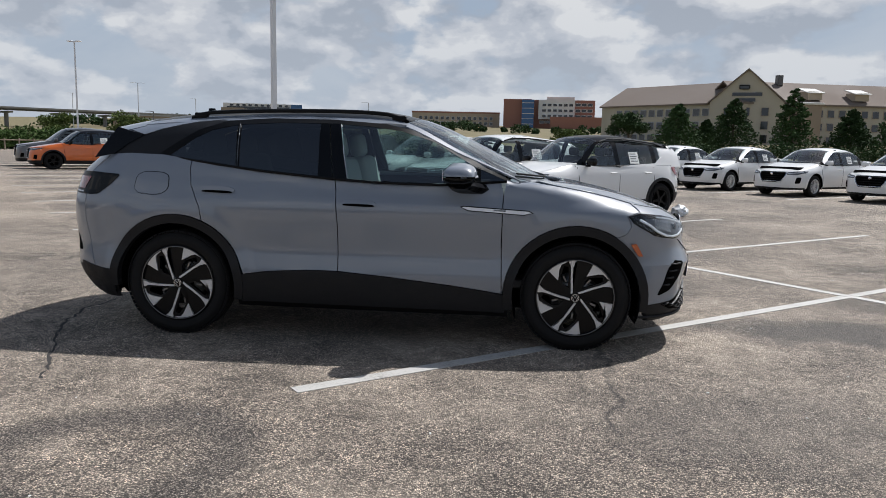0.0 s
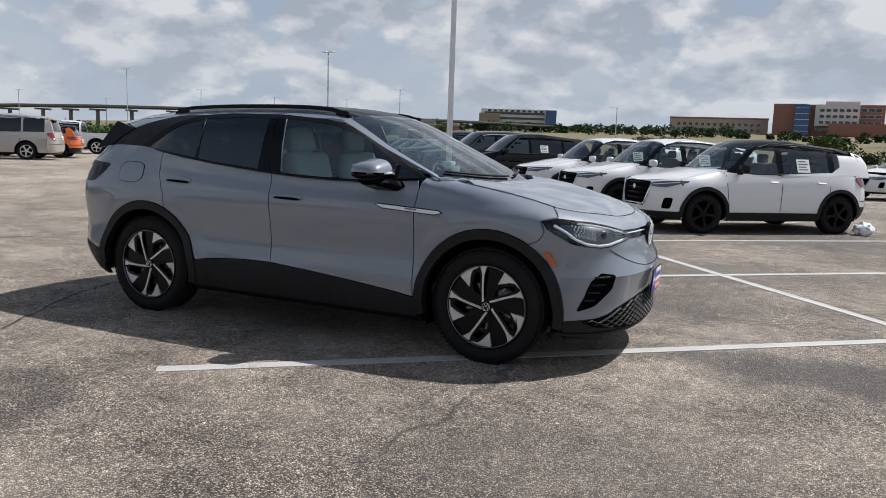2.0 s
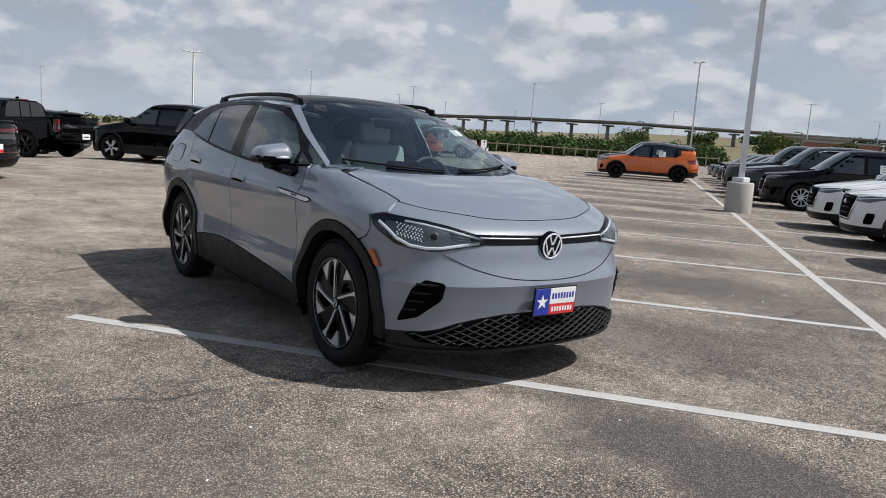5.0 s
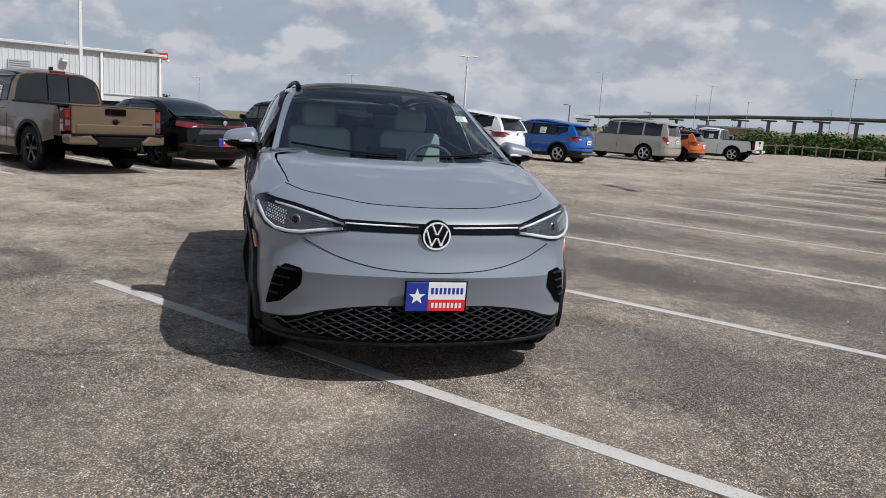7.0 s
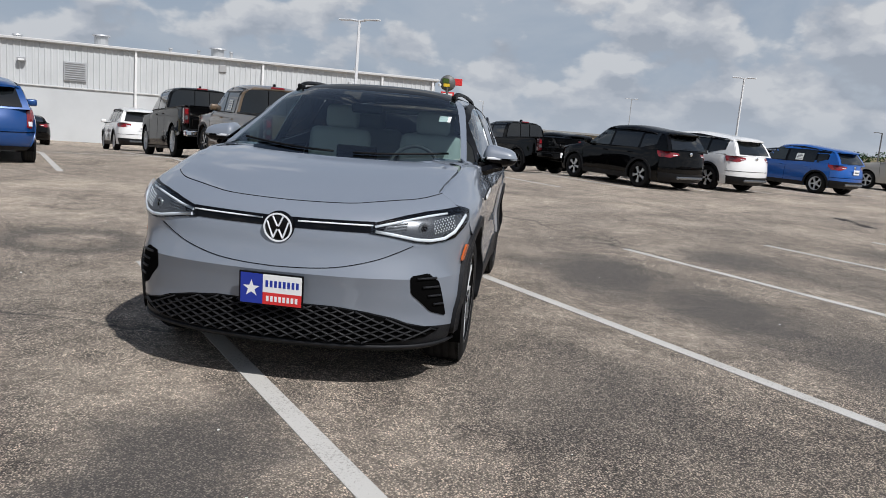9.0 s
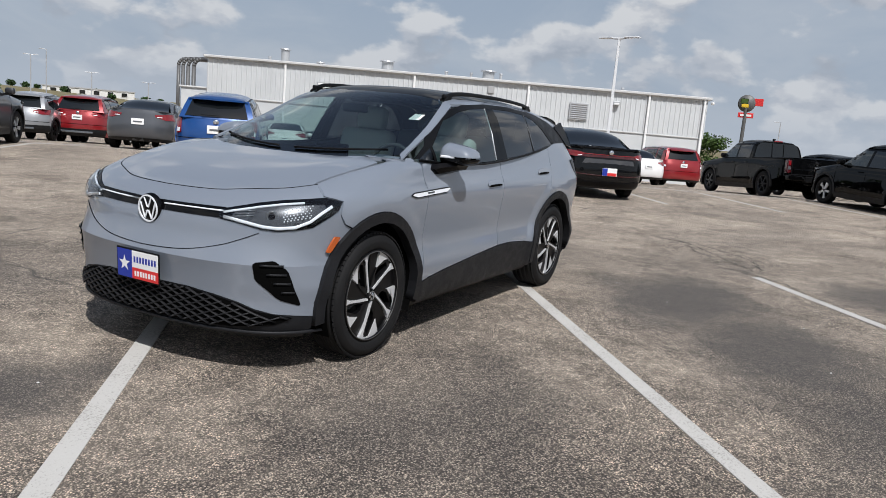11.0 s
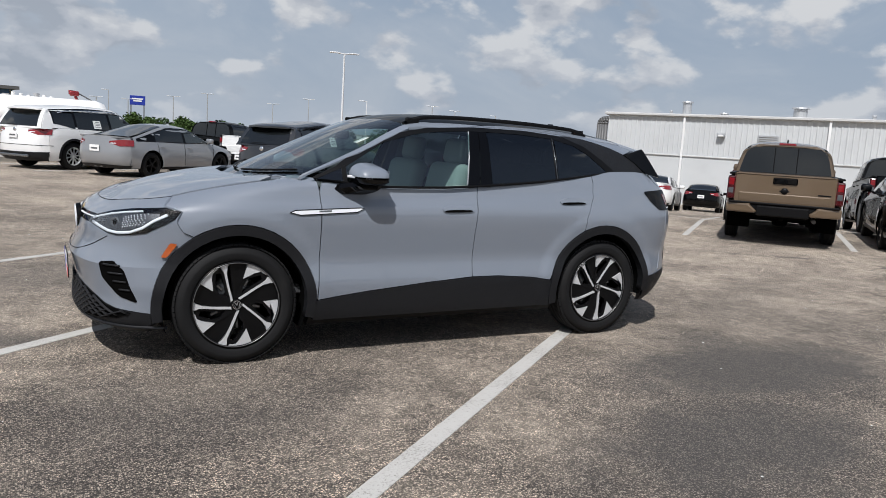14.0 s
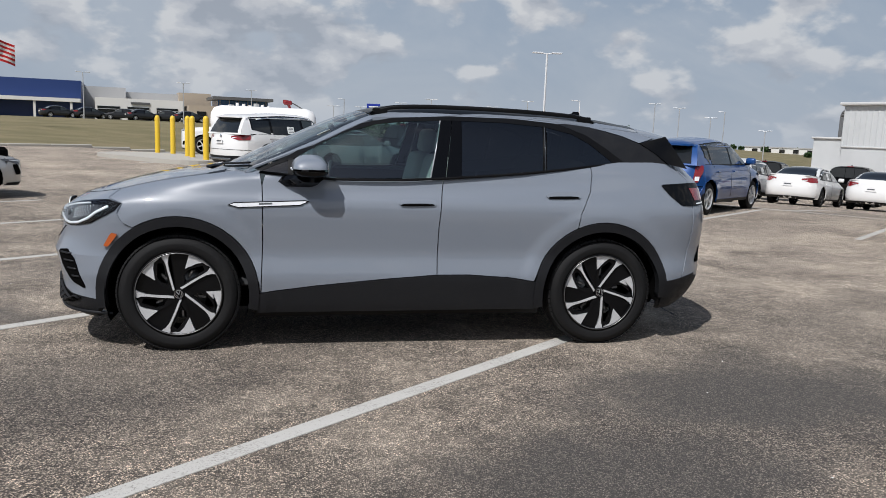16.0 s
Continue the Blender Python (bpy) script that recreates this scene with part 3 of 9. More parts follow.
def ribbon(points, normal_out, w, h, bm=None):
    """A thin raised strip along points; normal_out gives the direction in which it stands proud."""
    b = bmesh.new()
    rows = []
    for i, p in enumerate(points):
        d = (points[min(i + 1, len(points) - 1)] - points[max(i - 1, 0)]).normalized()
        n = normal_out(p).normalized()
        s = d.cross(n).normalized()
        rows.append([b.verts.new(p + s * a + n * c) for a, c in ((-w / 2, -0.004), (-w / 2, h * 0.7), (-w / 4, h), (w / 4, h), (w / 2, h * 0.7), (w / 2, -0.004))])
    for r0, r1 in zip(rows, rows[1:]):
        for k in range(5):
            b.faces.new((r0[k], r0[k + 1], r1[k + 1], r1[k]))
    for r in (rows[0], rows[-1]):
        b.faces.new(r)
    for f in b.faces:
        f.smooth = True
    sharpen(b, 40)
    return join(bm, b)


def polar(r, deg, y=0.0):
    return Vector((r * math.cos(radians(deg)), y, r * math.sin(radians(deg))))


def plate_poly(points, y0, y1, bm=None):
    """A flat piece in the wheel's plane, from y0 (face) to y1 (back)."""
    b = bmesh.new()
    a = [b.verts.new((p.x, y0, p.z)) for p in points]
    c = [b.verts.new((p.x, y1, p.z)) for p in points]
    b.faces.new(a)
    b.faces.new(c[::-1])
    for i in range(len(a)):
        b.faces.new((a[i], c[i], c[(i + 1) % len(a)], a[(i + 1) % len(a)]))
    bmesh.ops.triangulate(b, faces=[f for f in b.faces if len(f.verts) > 4])
    bmesh.ops.recalc_face_normals(b, faces=b.faces)
    return join(bm, b)


TYRE = {}


def tyre_mesh(R=0.365, rim=0.245, wide=0.235):
    """Tyre with rounded shoulders, rim guard and tread blocks; its face looks to -y."""
    key = (R, rim, wide)
    if key in TYRE:
        return TYRE[key]
    h = wide / 2
    prof = [(rim, -h + 0.02), (rim + 0.012, -h + 0.006), (rim + 0.025, -h + 0.004), (rim + 0.05, -h - 0.004), (R - 0.045, -h - 0.002),
            (R - 0.025, -h + 0.006), (R - 0.010, -h + 0.022), (R - 0.001, -h + 0.045), (R, 0), (R - 0.001, h - 0.045), (R - 0.010, h - 0.022), (R - 0.04, h), (rim, h - 0.02)]
    b = lathe(prof, 64)
    # grooves: tread ribs and shoulder blocks
    for yy in (-0.062, -0.022, 0.022, 0.062):
        lathe([(R - 0.002, yy - 0.016), (R + 0.0035, yy - 0.013), (R + 0.0035, yy + 0.013), (R - 0.002, yy + 0.016)], 64, bm=b)
    for f in b.faces:
        f.smooth = True
    sharpen(b, 40)
    blocks = bmesh.new()
    for k in range(72):
        a = 2 * math.pi * k / 72
        q = box(0, 0, 0, 0.026, 0.034, 0.012)
        bmesh.ops.transform(q, matrix=Matrix.Rotation(-a, 4, "Y") @ pose(0, -h + 0.030, R - 0.009, -28, 0, 0), verts=q.verts)
        blocks = join(blocks, q)
    b = join(b, blocks)
    me = mesh_of("tyre", b, "rubber", False)
    TYRE[key] = me
    return me


def blade_wheel(parent, m, R=0.365, rim=0.262):
    """Black alloy wheel with five machined spokes and wedges; outer face to -y."""
    wheel = new("wheel", tyre_mesh(R, rim))
    wheel.name = "wheel"
    wheel.parent = parent
    wheel.matrix_basis = m
    wheel["label"] = "black tyre on a black alloy wheel with machined silver blades"
    y0 = -0.098
    b = lathe([(rim, -0.10), (rim + 0.006, -0.112), (rim - 0.004, -0.112), (rim - 0.010, -0.098), (rim - 0.022, -0.05), (rim - 0.03, 0.08), (rim, 0.09)], 64)
    part("rim", b, "wheel_black", wheel, "", True)
    b = lathe([(rim - 0.003, -0.1125), (rim - 0.003, -0.1140), (rim - 0.007, -0.1140), (rim - 0.008, -0.1125)], 64)
    part("rim_edge", b, "disc_steel", wheel, "thin bright rim edge", True)
    b = lathe([(0.005, -0.02), (0.165, -0.02), (0.168, -0.005), (0.168, 0.02), (0.04, 0.02)], 40)
    part("brake_disc", b, "disc_steel", wheel, "", True)
    b = lathe([(0.0005, -0.088), (0.060, -0.088), (0.075, -0.080), (0.085, 0.0), (0.06, 0.05)], 32)
    part("hub", b, "wheel_black", wheel, "", True)
    b = lathe([(0.0005, -0.1065), (0.026, -0.1060), (0.030, -0.1035), (0.031, -0.086)], 28)
    cap = part("hub_cap", b, "wheel_black", wheel, "round black cap with a silver emblem", True)
    q = lathe([(0.0265, -0.1062), (0.0265, -0.1082), (0.0235, -0.1082), (0.0235, -0.1062)], 28)
    part("emblem_ring", q, "silver_metal", cap)
    for x0, z0, x1, z1 in ((-0.012, 0.020, 0, -0.002), (0.012, 0.020, 0, -0.002), (-0.020, 0.008, -0.008, -0.019), (0.020, 0.008, 0.008, -0.019)):
        part("emblem_bar", tube((x0, -0.1068, z0), (x1, -0.1068, z1), 0.0024, n=6), "silver_metal", cap)
    for k in range(5):
        a = 93 + 72 * k
        # dark blade between one wedge and the next spoke
        fill = [polar(0.045, a + 40), polar(0.16, a + 43), polar(rim - 0.010, a + 44), polar(rim - 0.008, a + 56), polar(rim - 0.010, a + 69), polar(0.16, a + 77), polar(0.10, a + 82), polar(0.045, a + 100)]
        part("blade", plate_poly(fill, y0 + 0.008, y0 + 0.028), "wheel_black", wheel)
        # frame of the open slot behind the spoke
        slot = [polar(0.045, a + 32), polar(0.10, a + 15), polar(rim - 0.035, a + 7), polar(rim - 0.018, a + 9), polar(rim - 0.016, a + 20), polar(rim - 0.028, a + 23), polar(0.163, a + 43), polar(0.10, a + 52), polar(0.045, a + 70)]
        hole = [polar(0.085, a + 30), polar(0.13, a + 18), polar(rim - 0.05, a + 11), polar(rim - 0.035, a + 18), polar(0.165, a + 36), polar(0.12, a + 42)]
        b = bmesh.new()
        n = len(slot)
        rows = [[b.verts.new((p.x, y, p.z)) for p in ring] for ring, y in ((slot, y0 + 0.002), ([slot[0] * 0.5 + hole[0] * 0.5, hole[0], hole[1], hole[2], hole[3], hole[3], hole[4], hole[5], hole[0] * 0.6 + hole[5] * 0.4], y0 + 0.004), ([slot[0] * 0.5 + hole[0] * 0.5, hole[0], hole[1], hole[2], hole[3], hole[3], hole[4], hole[5], hole[0] * 0.6 + hole[5] * 0.4], y0 + 0.035))]
        for r0, r1 in zip(rows, rows[1:]):
            for i in range(n):
                b.faces.new((r0[i], r0[(i + 1) % n], r1[(i + 1) % n], r1[i]))
        bmesh.ops.remove_doubles(b, verts=b.verts, dist=1e-5)
        bmesh.ops.recalc_face_normals(b, faces=b.faces)
        part("slot_frame", b, "wheel_black", wheel)
        # thin machined spoke that swells at the rim
        spoke = [polar(0.036, a + 26), polar(0.065, a + 13), polar(0.10, a + 8.6), polar(0.15, a + 5.4), polar(0.20, a + 3.0), polar(rim - 0.026, a - 0.5), polar(rim - 0.005, a - 4.0), polar(rim - 0.004, a + 2), polar(rim - 0.005, a + 8), polar(rim - 0.020, a + 8.4), polar(rim - 0.040, a + 6.8), polar(0.20, a + 7.2), polar(0.15, a + 10.4), polar(0.10, a + 16.5), polar(0.065, a + 25), polar(0.040, a + 46)]
        part("spoke", plate_poly(spoke, y0 - 0.004, y0 + 0.03), "machined_alloy", wheel)
        wedge = [polar(rim - 0.005, a + 8.2), polar(rim - 0.004, a + 20), polar(rim - 0.004, a + 32), polar(rim - 0.006, a + 43), polar(0.20, a + 43), polar(0.163, a + 43.5), polar(rim - 0.045, a + 28), polar(rim - 0.020, a + 21.5), polar(rim - 0.016, a + 14)]
        part("wedge", plate_poly(wedge, y0 - 0.002, y0 + 0.03), "machined_alloy", wheel)
        g = box(0.135, -0.045, 0, 0.05, 0.012, 0.02, 0.004)
        bmesh.ops.transform(g, matrix=Matrix.Rotation(radians(-(a + 28)), 4, "Y"), verts=g.verts)
        part("spoke_rib", g, "disc_steel", wheel)
    return wheel


def build_hero():
    """Grey electric crossover, parked across a stall line."""
    car = thing("crossover_car", "grey electric crossover with black roof, cladding and black-silver wheels", "car")
    nose = [(0.18, 2.10), (0.22, 2.19), (0.27, 2.218), (0.40, 2.210), (0.52, 2.230), (0.588, 2.249), (0.592, 2.250), (0.596, 2.249), (0.70, 2.206), (0.78, 2.190), (0.85, 2.165),
            (0.89, 2.125), (0.935, 2.045), (0.98, 1.93), (1.03, 1.76), (1.075, 1.56), (1.11, 1.32), (1.13, 1.05), (1.16, 0.85), (1.22, 0.6)]
    tail = [(0.20, -2.08), (0.26, -2.19), (0.40, -2.305), (0.52, -2.335), (0.62, -2.335), (0.80, -2.348), (0.92, -2.342), (1.0, -2.322), (1.08, -2.300), (1.14, -2.265), (1.22, -2.175), (1.30, -2.10)]
    width = [(0.18, 0.86), (0.26, 0.895), (0.40, 0.915), (0.47, 0.921), (0.54, 0.911), (0.62, 0.899), (0.75, 0.910), (0.88, 0.922), (0.955, 0.917), (0.985, 0.902), (1.05, 0.882), (1.12, 0.862), (1.20, 0.835), (1.30, 0.79)]
    roof = [(-2.12, 1.425), (-1.90, 1.480), (-1.60, 1.538), (-1.25, 1.578), (-0.85, 1.600), (-0.35, 1.606), (0.0, 1.592), (0.22, 1.552), (0.42, 1.485), (0.70, 1.358), (1.00, 1.215), (1.25, 1.095), (1.4, 1.06)]
    cabin = [(-2.15, 0.80), (-1.9, 0.835), (-1.5, 0.868), (-1.0, 0.888), (0.0, 0.895), (0.6, 0.89), (1.0, 0.865), (1.3, 0.83)]
    FX, RX, AZ, AR = 1.3825, -1.3825, 0.362, 0.487
    S = Shell(nose, tail, width, roof, cabin, nr=12.0, flare=((FX, AZ, 0.565, 0.009), (RX, AZ, 0.565, 0.012)), crease=(lambda x: 1.005 - 0.045 * x + 0.012 * x * x, 0.009))
    P, st, th, gp = "grey_paint", 0.032, 0.018, 0.0032
    fa = arc(FX, AZ, AR, 178.5, 58, 15)
    for s in (1, -1):
        M = S.side(s)
        fender = [(0.887, 0.372)] + fa + [(1.700, 0.800), (1.730, 0.853), (1.702, 0.918), (1.790, 0.942), (1.733, 0.995), (1.62, 1.026), (1.48, 1.058), (1.33, 1.086), (1.22, 1.104), (1.08, 1.124), (0.95, 1.140), (0.90, 1.135), (0.884, 1.05), (0.880, 0.97), (0.878, 0.70)]
        part("fender", patch(fender, st, M, inward_y, th, gp), P, car)
        fdoor = [(0.887, 0.374), (0.878, 0.70), (0.880, 0.97), (0.884, 1.05), (0.862, 1.134), (0.60, 1.112), (0.30, 1.100), (0.0, 1.103), (-0.265, 1.117), (-0.250, 1.0), (-0.235, 0.80), (-0.232, 0.489), (0.11, 0.462), (0.54, 0.419)]
        part("front_door", patch(fdoor, st, M, inward_y, th, gp), P, car)
        ra = arc(RX, AZ, AR, 12, 66, 8)
        rdoor = [(-0.232, 0.489), (-0.235, 0.80), (-0.250, 1.0), (-0.265, 1.117), (-0.50, 1.137), (-0.80, 1.168), (-1.10, 1.205), (-1.285, 1.228), (-1.292, 1.16), (-1.272, 1.05), (-1.20, 0.90)] + ra[::-1][:-1] + [(-0.895, 0.448), (-0.72, 0.472), (-0.45, 0.49)]
        part("rear_door", patch(rdoor, st, M, inward_y, th, gp), P, car)
        rb = arc(RX, AZ, AR, 66, 172, 13)
        quarter = [(-1.20, 0.90), (-1.272, 1.05), (-1.292, 1.16), (-1.285, 1.228), (-1.50, 1.256), (-1.75, 1.262), (-2.0, 1.245), (-2.03, 1.13), (-2.05, 0.97), (-2.06, 0.80), (-2.03, 0.60), (-1.99, 0.455)] + rb[::-1]
        part("rear_quarter", patch(quarter, (st, 0.05), M, inward_y, th, gp), P, car)
        # black lower cladding
        for nm, cx, a0, a1 in (("arch_cladding", FX, 192, -11), ("arch_cladding", RX, 184, -12)):
            ring = arc(cx, AZ, AR - 0.002, a0, a1, 26) + arc(cx, AZ, 0.425, a1, a0, 26)
            ring = [(x, max(0.23, z)) for x, z in ring]
            part(nm, patch(ring, 0.06, S.side(s, 0.012), inward_y, 0.06), "cladding", car)
        sill = [(0.907, 0.370), (0.887, 0.371), (0.54, 0.417), (0.11, 0.460), (-0.232, 0.487), (-0.45, 0.488), (-0.72, 0.470), (-0.904, 0.444), (-0.908, 0.255), (0.0, 0.248), (0.910, 0.243)]
        part("sill_cladding", patch(sill, st, S.side(s, 0.006), inward_y, 0.05), "cladding", car)
        low = [(0.93, 0.258), (-0.95, 0.270), (-0.95, 0.215), (0.93, 0.205)]
        part("sill", patch(low, 0.1, lambda x, z: Vector((x, s * (0.845 + (z - 0.2) * 0.5), z)), inward_y, 0.08), "trim_black", car)
        back_low = [(-1.845, 0.445), (-1.98, 0.462), (-2.12, 0.490), (-2.15, 0.42), (-2.13, 0.35), (-2.08, 0.290), (-2.00, 0.268), (-1.835, 0.278), (-1.835, 0.36)]
        part("rear_corner", patch(back_low, 0.04, S.side(s, 0.008), inward_y, 0.03), "cladding", car, "black lower rear bumper corner")
        # greenhouse side: black surround, then panes
        gf = [(0.70, 1.122), (0.45, 1.104), (0.20, 1.106), (0.0, 1.111), (-0.178, 1.122), (-0.222, 1.310), (-0.262, 1.490), (-0.034, 1.476), (0.174, 1.448), (0.398, 1.380), (0.60, 1.268), (0.70, 1.212)]
        part("front_window", patch(gf, 0.05, S.cab(s, 0.002), inward_y), "dark_glass", car, "lightly tinted window")
        q3 = [(0.895, 1.130), (0.725, 1.124), (0.725, 1.205), (0.80, 1.175)]
        part("quarter_light", patch(q3, 0.05, S.cab(s, 0.002), inward_y), "tinted_glass", car)
        gr = [(-0.385, 1.134), (-0.60, 1.150), (-0.945, 1.182), (-0.968, 1.476), (-0.70, 1.493), (-0.405, 1.494)]
        part("rear_window", patch(gr, 0.05, S.cab(s, 0.002), inward_y), "tinted_glass", car, "dark privacy window")
        gq = [(-0.972, 1.186), (-1.20, 1.216), (-1.455, 1.248), (-1.291, 1.374), (-1.17, 1.435), (-0.996, 1.473)]
        part("quarter_window", patch(gq, 0.05, S.cab(s, 0.002), inward_y), "tinted_glass", car, "dark privacy window")
        K = S.cab(s, 0.005)
        arch_out = [(0.93, 1.134), (0.757, 1.212), (0.579, 1.316), (0.342, 1.434), (0.061, 1.494), (-0.325, 1.520), (-0.763, 1.522), (-1.07, 1.500), (-1.275, 1.430), (-1.416, 1.342), (-1.545, 1.252)]
        arch_in = [(-1.462, 1.246), (-1.291, 1.372), (-1.17, 1.433), (-0.996, 1.471), (-0.968, 1.474), (-0.70, 1.491), (-0.405, 1.492), (-0.262, 1.488), (-0.034, 1.474), (0.174, 1.446), (0.398, 1.378), (0.60, 1.266), (0.70, 1.210), (0.725, 1.203), (0.80, 1.173), (0.89, 1.134)]
        part("window_arch", patch(arch_out + arch_in, 0.06, K, inward_y, 0.008), "trim_black", car)
        part("middle_pillar", patch([(-0.180, 1.116), (-0.276, 1.124), (-0.335, 1.493), (-0.264, 1.492)], 0.06, K, inward_y, 0.008), "gloss_black", car)
        part("rear_door_pillar", patch([(-0.281, 1.124), (-0.383, 1.131), (-0.403, 1.494), (-0.340, 1.493)], 0.06, S.cab(s, 0.004), inward_y, 0.008), "gloss_black", car)
        part("quarter_pillar", patch([(0.698, 1.118), (0.727, 1.119), (0.727, 1.208), (0.698, 1.218)], 0.06, K, inward_y, 0.008), "trim_black", car)
        # pale metal strip stands in for a reflection along the pane's rear edge
        part("window_edge", ribbon([S.cab(s, 0.004)(x, z) for x, z in ((-0.178, 1.124), (-0.222, 1.310), (-0.260, 1.488))], lambda q: Vector((0, s, 0.25)), 0.007, 0.003), "galvanised", car, "pale strip for the reflection along the front pane's edge")
        part("pane_gap", ribbon([S.cab(s, 0.003)(x, z) for x, z in ((-0.958, 1.184), (-0.970, 1.33), (-0.983, 1.476))], lambda q: Vector((0, s, 0.25)), 0.022, 0.003), "trim_black", car)
        part("pane_edge", ribbon([S.cab(s, 0.005)(x, z) for x, z in ((-0.958, 1.184), (-0.970, 1.33), (-0.983, 1.476))], lambda q: Vector((0, s, 0.25)), 0.004, 0.003), "lamp_grey", car)
        strip = [S.cab(s, 0.006)(x, z) for x, z in ((0.90, 1.125), (0.70, 1.112), (0.45, 1.094), (0.20, 1.096), (0.0, 1.100), (-0.265, 1.116), (-0.50, 1.134), (-0.80, 1.160), (-1.10, 1.195), (-1.50, 1.246))]
        part("window_trim", ribbon(strip, lambda p: Vector((0, s, 0.2)), 0.016, 0.008), "trim_black", car)
        pillar = [(-1.535, 1.250), (-1.70, 1.256), (-1.876, 1.250), (-1.780, 1.325), (-1.676, 1.385), (-1.56, 1.428), (-1.44, 1.457), (-1.281, 1.490), (-1.15, 1.502), (-1.08, 1.500), (-1.275, 1.430), (-1.416, 1.342)]
        part("rear_pillar_panel", patch(pillar, 0.05, S.cab(s, 0.003), inward_y, 0.01), "cladding", car, "dark rear pillar panel")
        blade = [(-1.682, 1.386), (-1.880, 1.440), (-1.935, 1.360), (-2.02, 1.222), (-1.882, 1.250), (-1.785, 1.325)]
        part("side_blade", patch(blade, 0.05, lambda x, z: Vector((x, s * (0.766 - 0.36 * (z - 1.25)), z)), inward_y, 0.02), "gloss_black", car, "gloss black spoiler blade")
        shoulder = [(-0.30, 1.527), (-0.76, 1.529), (-1.06, 1.512), (-1.15, 1.506), (-1.281, 1.494), (-1.44, 1.461), (-1.56, 1.432), (-1.678, 1.390), (-1.860, 1.438), (-1.78, 1.466), (-1.61, 1.494), (-1.33, 1.525), (-0.97, 1.540), (-0.56, 1.545)]
        part("roof_shoulder", patch(shoulder, 0.05, S.cab(s, 0.002), inward_y, 0.012), P, car)
        pl = [(0.955, 0.738), (0.80, 0.718), (0.55, 0.678), (0.32, 0.628), (0.19, 0.590), (0.19, 0.655), (0.32, 0.684), (0.55, 0.722), (0.80, 0.756), (1.00, 0.782)]
        part("windscreen_pillar", patch([(x, s * y) for x, y in pl], 0.05, S.top(0.004), inward_down, 0.012), P, car)
        # roof rail
        rail = []
        for k in range(23):
            u = k / 22
            x = 0.20 - u * 1.58
            lift = 0.026 * min(1, math.sin(math.pi * u) * 4) ** 0.5 if 0 < u < 1 else 0
            base = S.top()(x, s * 0.575)
            rail.append(base + Vector((0, 0, lift - 0.004)))
        b = ribbon(rail, lambda p: Vector((0, s * 0.3, 1)), 0.030, 0.020)
        for x in (0.13, -1.31):
            p = S.top()(x, s * 0.575)
            b = box(p.x, p.y, p.z + 0.012, 0.10, 0.034, 0.045, 0.008, b)
        part("roof_rail", b, "trim_black", car)
        # wheels and arch liners
        for cx in (FX, RX):
            liner = lathe([(0.43, s * 0.90), (0.43, s * 0.52), (0.02, s * 0.52)], 40)
            bmesh.ops.translate(liner, vec=(cx, 0, AZ), verts=liner.verts)
            bmesh.ops.bisect_plane(liner, geom=liner.verts[:] + liner.edges[:] + liner.faces[:], plane_co=(0, 0, 0.20 if cx > 0 else 0.30), plane_no=(0, 0, -1), clear_outer=True)
            part("arch_liner", liner, "matte_black", car, "", True)
            blade_wheel(car, pose(cx, s * 0.785, 0.362, 0, {(1, 1): -12, (1, -1): -34, (-1, 1): 0, (-1, -1): -15}[(s, 1 if cx > 0 else -1)], 180 if s > 0 else 0))
        # door handles, fuel or charge flap, badge, marker
        for hx, hz in ((-0.09, 0.955), (-1.08, 1.02)):
            o = S.side(s, 0.006)
            hp = rounded([(hx + 0.125, hz - 0.022), (hx + 0.115, hz + 0.026), (hx - 0.105, hz + 0.032), (hx - 0.125, hz + 0.006), (hx - 0.115, hz - 0.018)], 0.25, 2)
            handle = part("door_handle", patch(hp, 0.03, o, inward_y, 0.012), P, car)
            slot = rounded([(hx + 0.116, hz - 0.020), (hx + 0.10, hz - 0.002), (hx - 0.10, hz + 0.002), (hx - 0.116, hz - 0.014)], 0.2, 2)
            part("handle_recess", patch(slot, 0.03, S.side(s, 0.009)), "matte_black", handle)
        bd = [(1.085, 0.925), (1.05, 0.942), (0.62, 0.962), (0.595, 0.955), (0.65, 0.928), (1.02, 0.908)]
        badge = part("fender_badge", patch(bd, 0.06, S.side(s, 0.006), inward_y, 0.01), "trim_black", car, "silver arrow-shaped badge with a black rim")
        part("badge_inlay", patch(shrink(bd, 0.006), 0.06, S.side(s, 0.009), inward_y, 0.004), "light_strip", badge)
        part("badge_bar", patch([(0.90, 0.930), (0.82, 0.934), (0.82, 0.944), (0.90, 0.940)], 0.05, S.side(s, 0.0105)), "lamp_grey", badge)
        mk = rounded([(1.768, 0.740), (1.728, 0.734), (1.785, 0.656), (1.817, 0.656)], 0.12, 1)
        part("side_marker", patch(mk, 0.03, S.side(s, 0.007), inward_y, 0.01), "amber", car, "amber side marker")
        tl = rounded([(-1.79, 1.112), (-2.02, 1.125), (-2.20, 1.122), (-2.262, 1.108), (-2.290, 0.985), (-2.24, 0.972), (-2.02, 0.968), (-1.95, 0.972), (-1.86, 1.04)], 0.10, 1)
        light = part("tail_light", patch(tl, 0.02, S.side(s, 0.006), inward_y, 0.012), "gloss_black", car, "black tail light with red inner lens")
        part("red_lens", patch([(-2.03, 1.090), (-2.19, 1.090), (-2.21, 1.01), (-2.08, 1.005)], 0.02, S.side(s, 0.009), inward_y, 0.004), "red_lens", light)
        part("clear_lens", patch([(-2.205, 1.095), (-2.255, 1.085), (-2.272, 1.000), (-2.225, 1.005)], 0.02, S.side(s, 0.009), inward_y, 0.004), "lamp_silver", light, "clear reversing light")
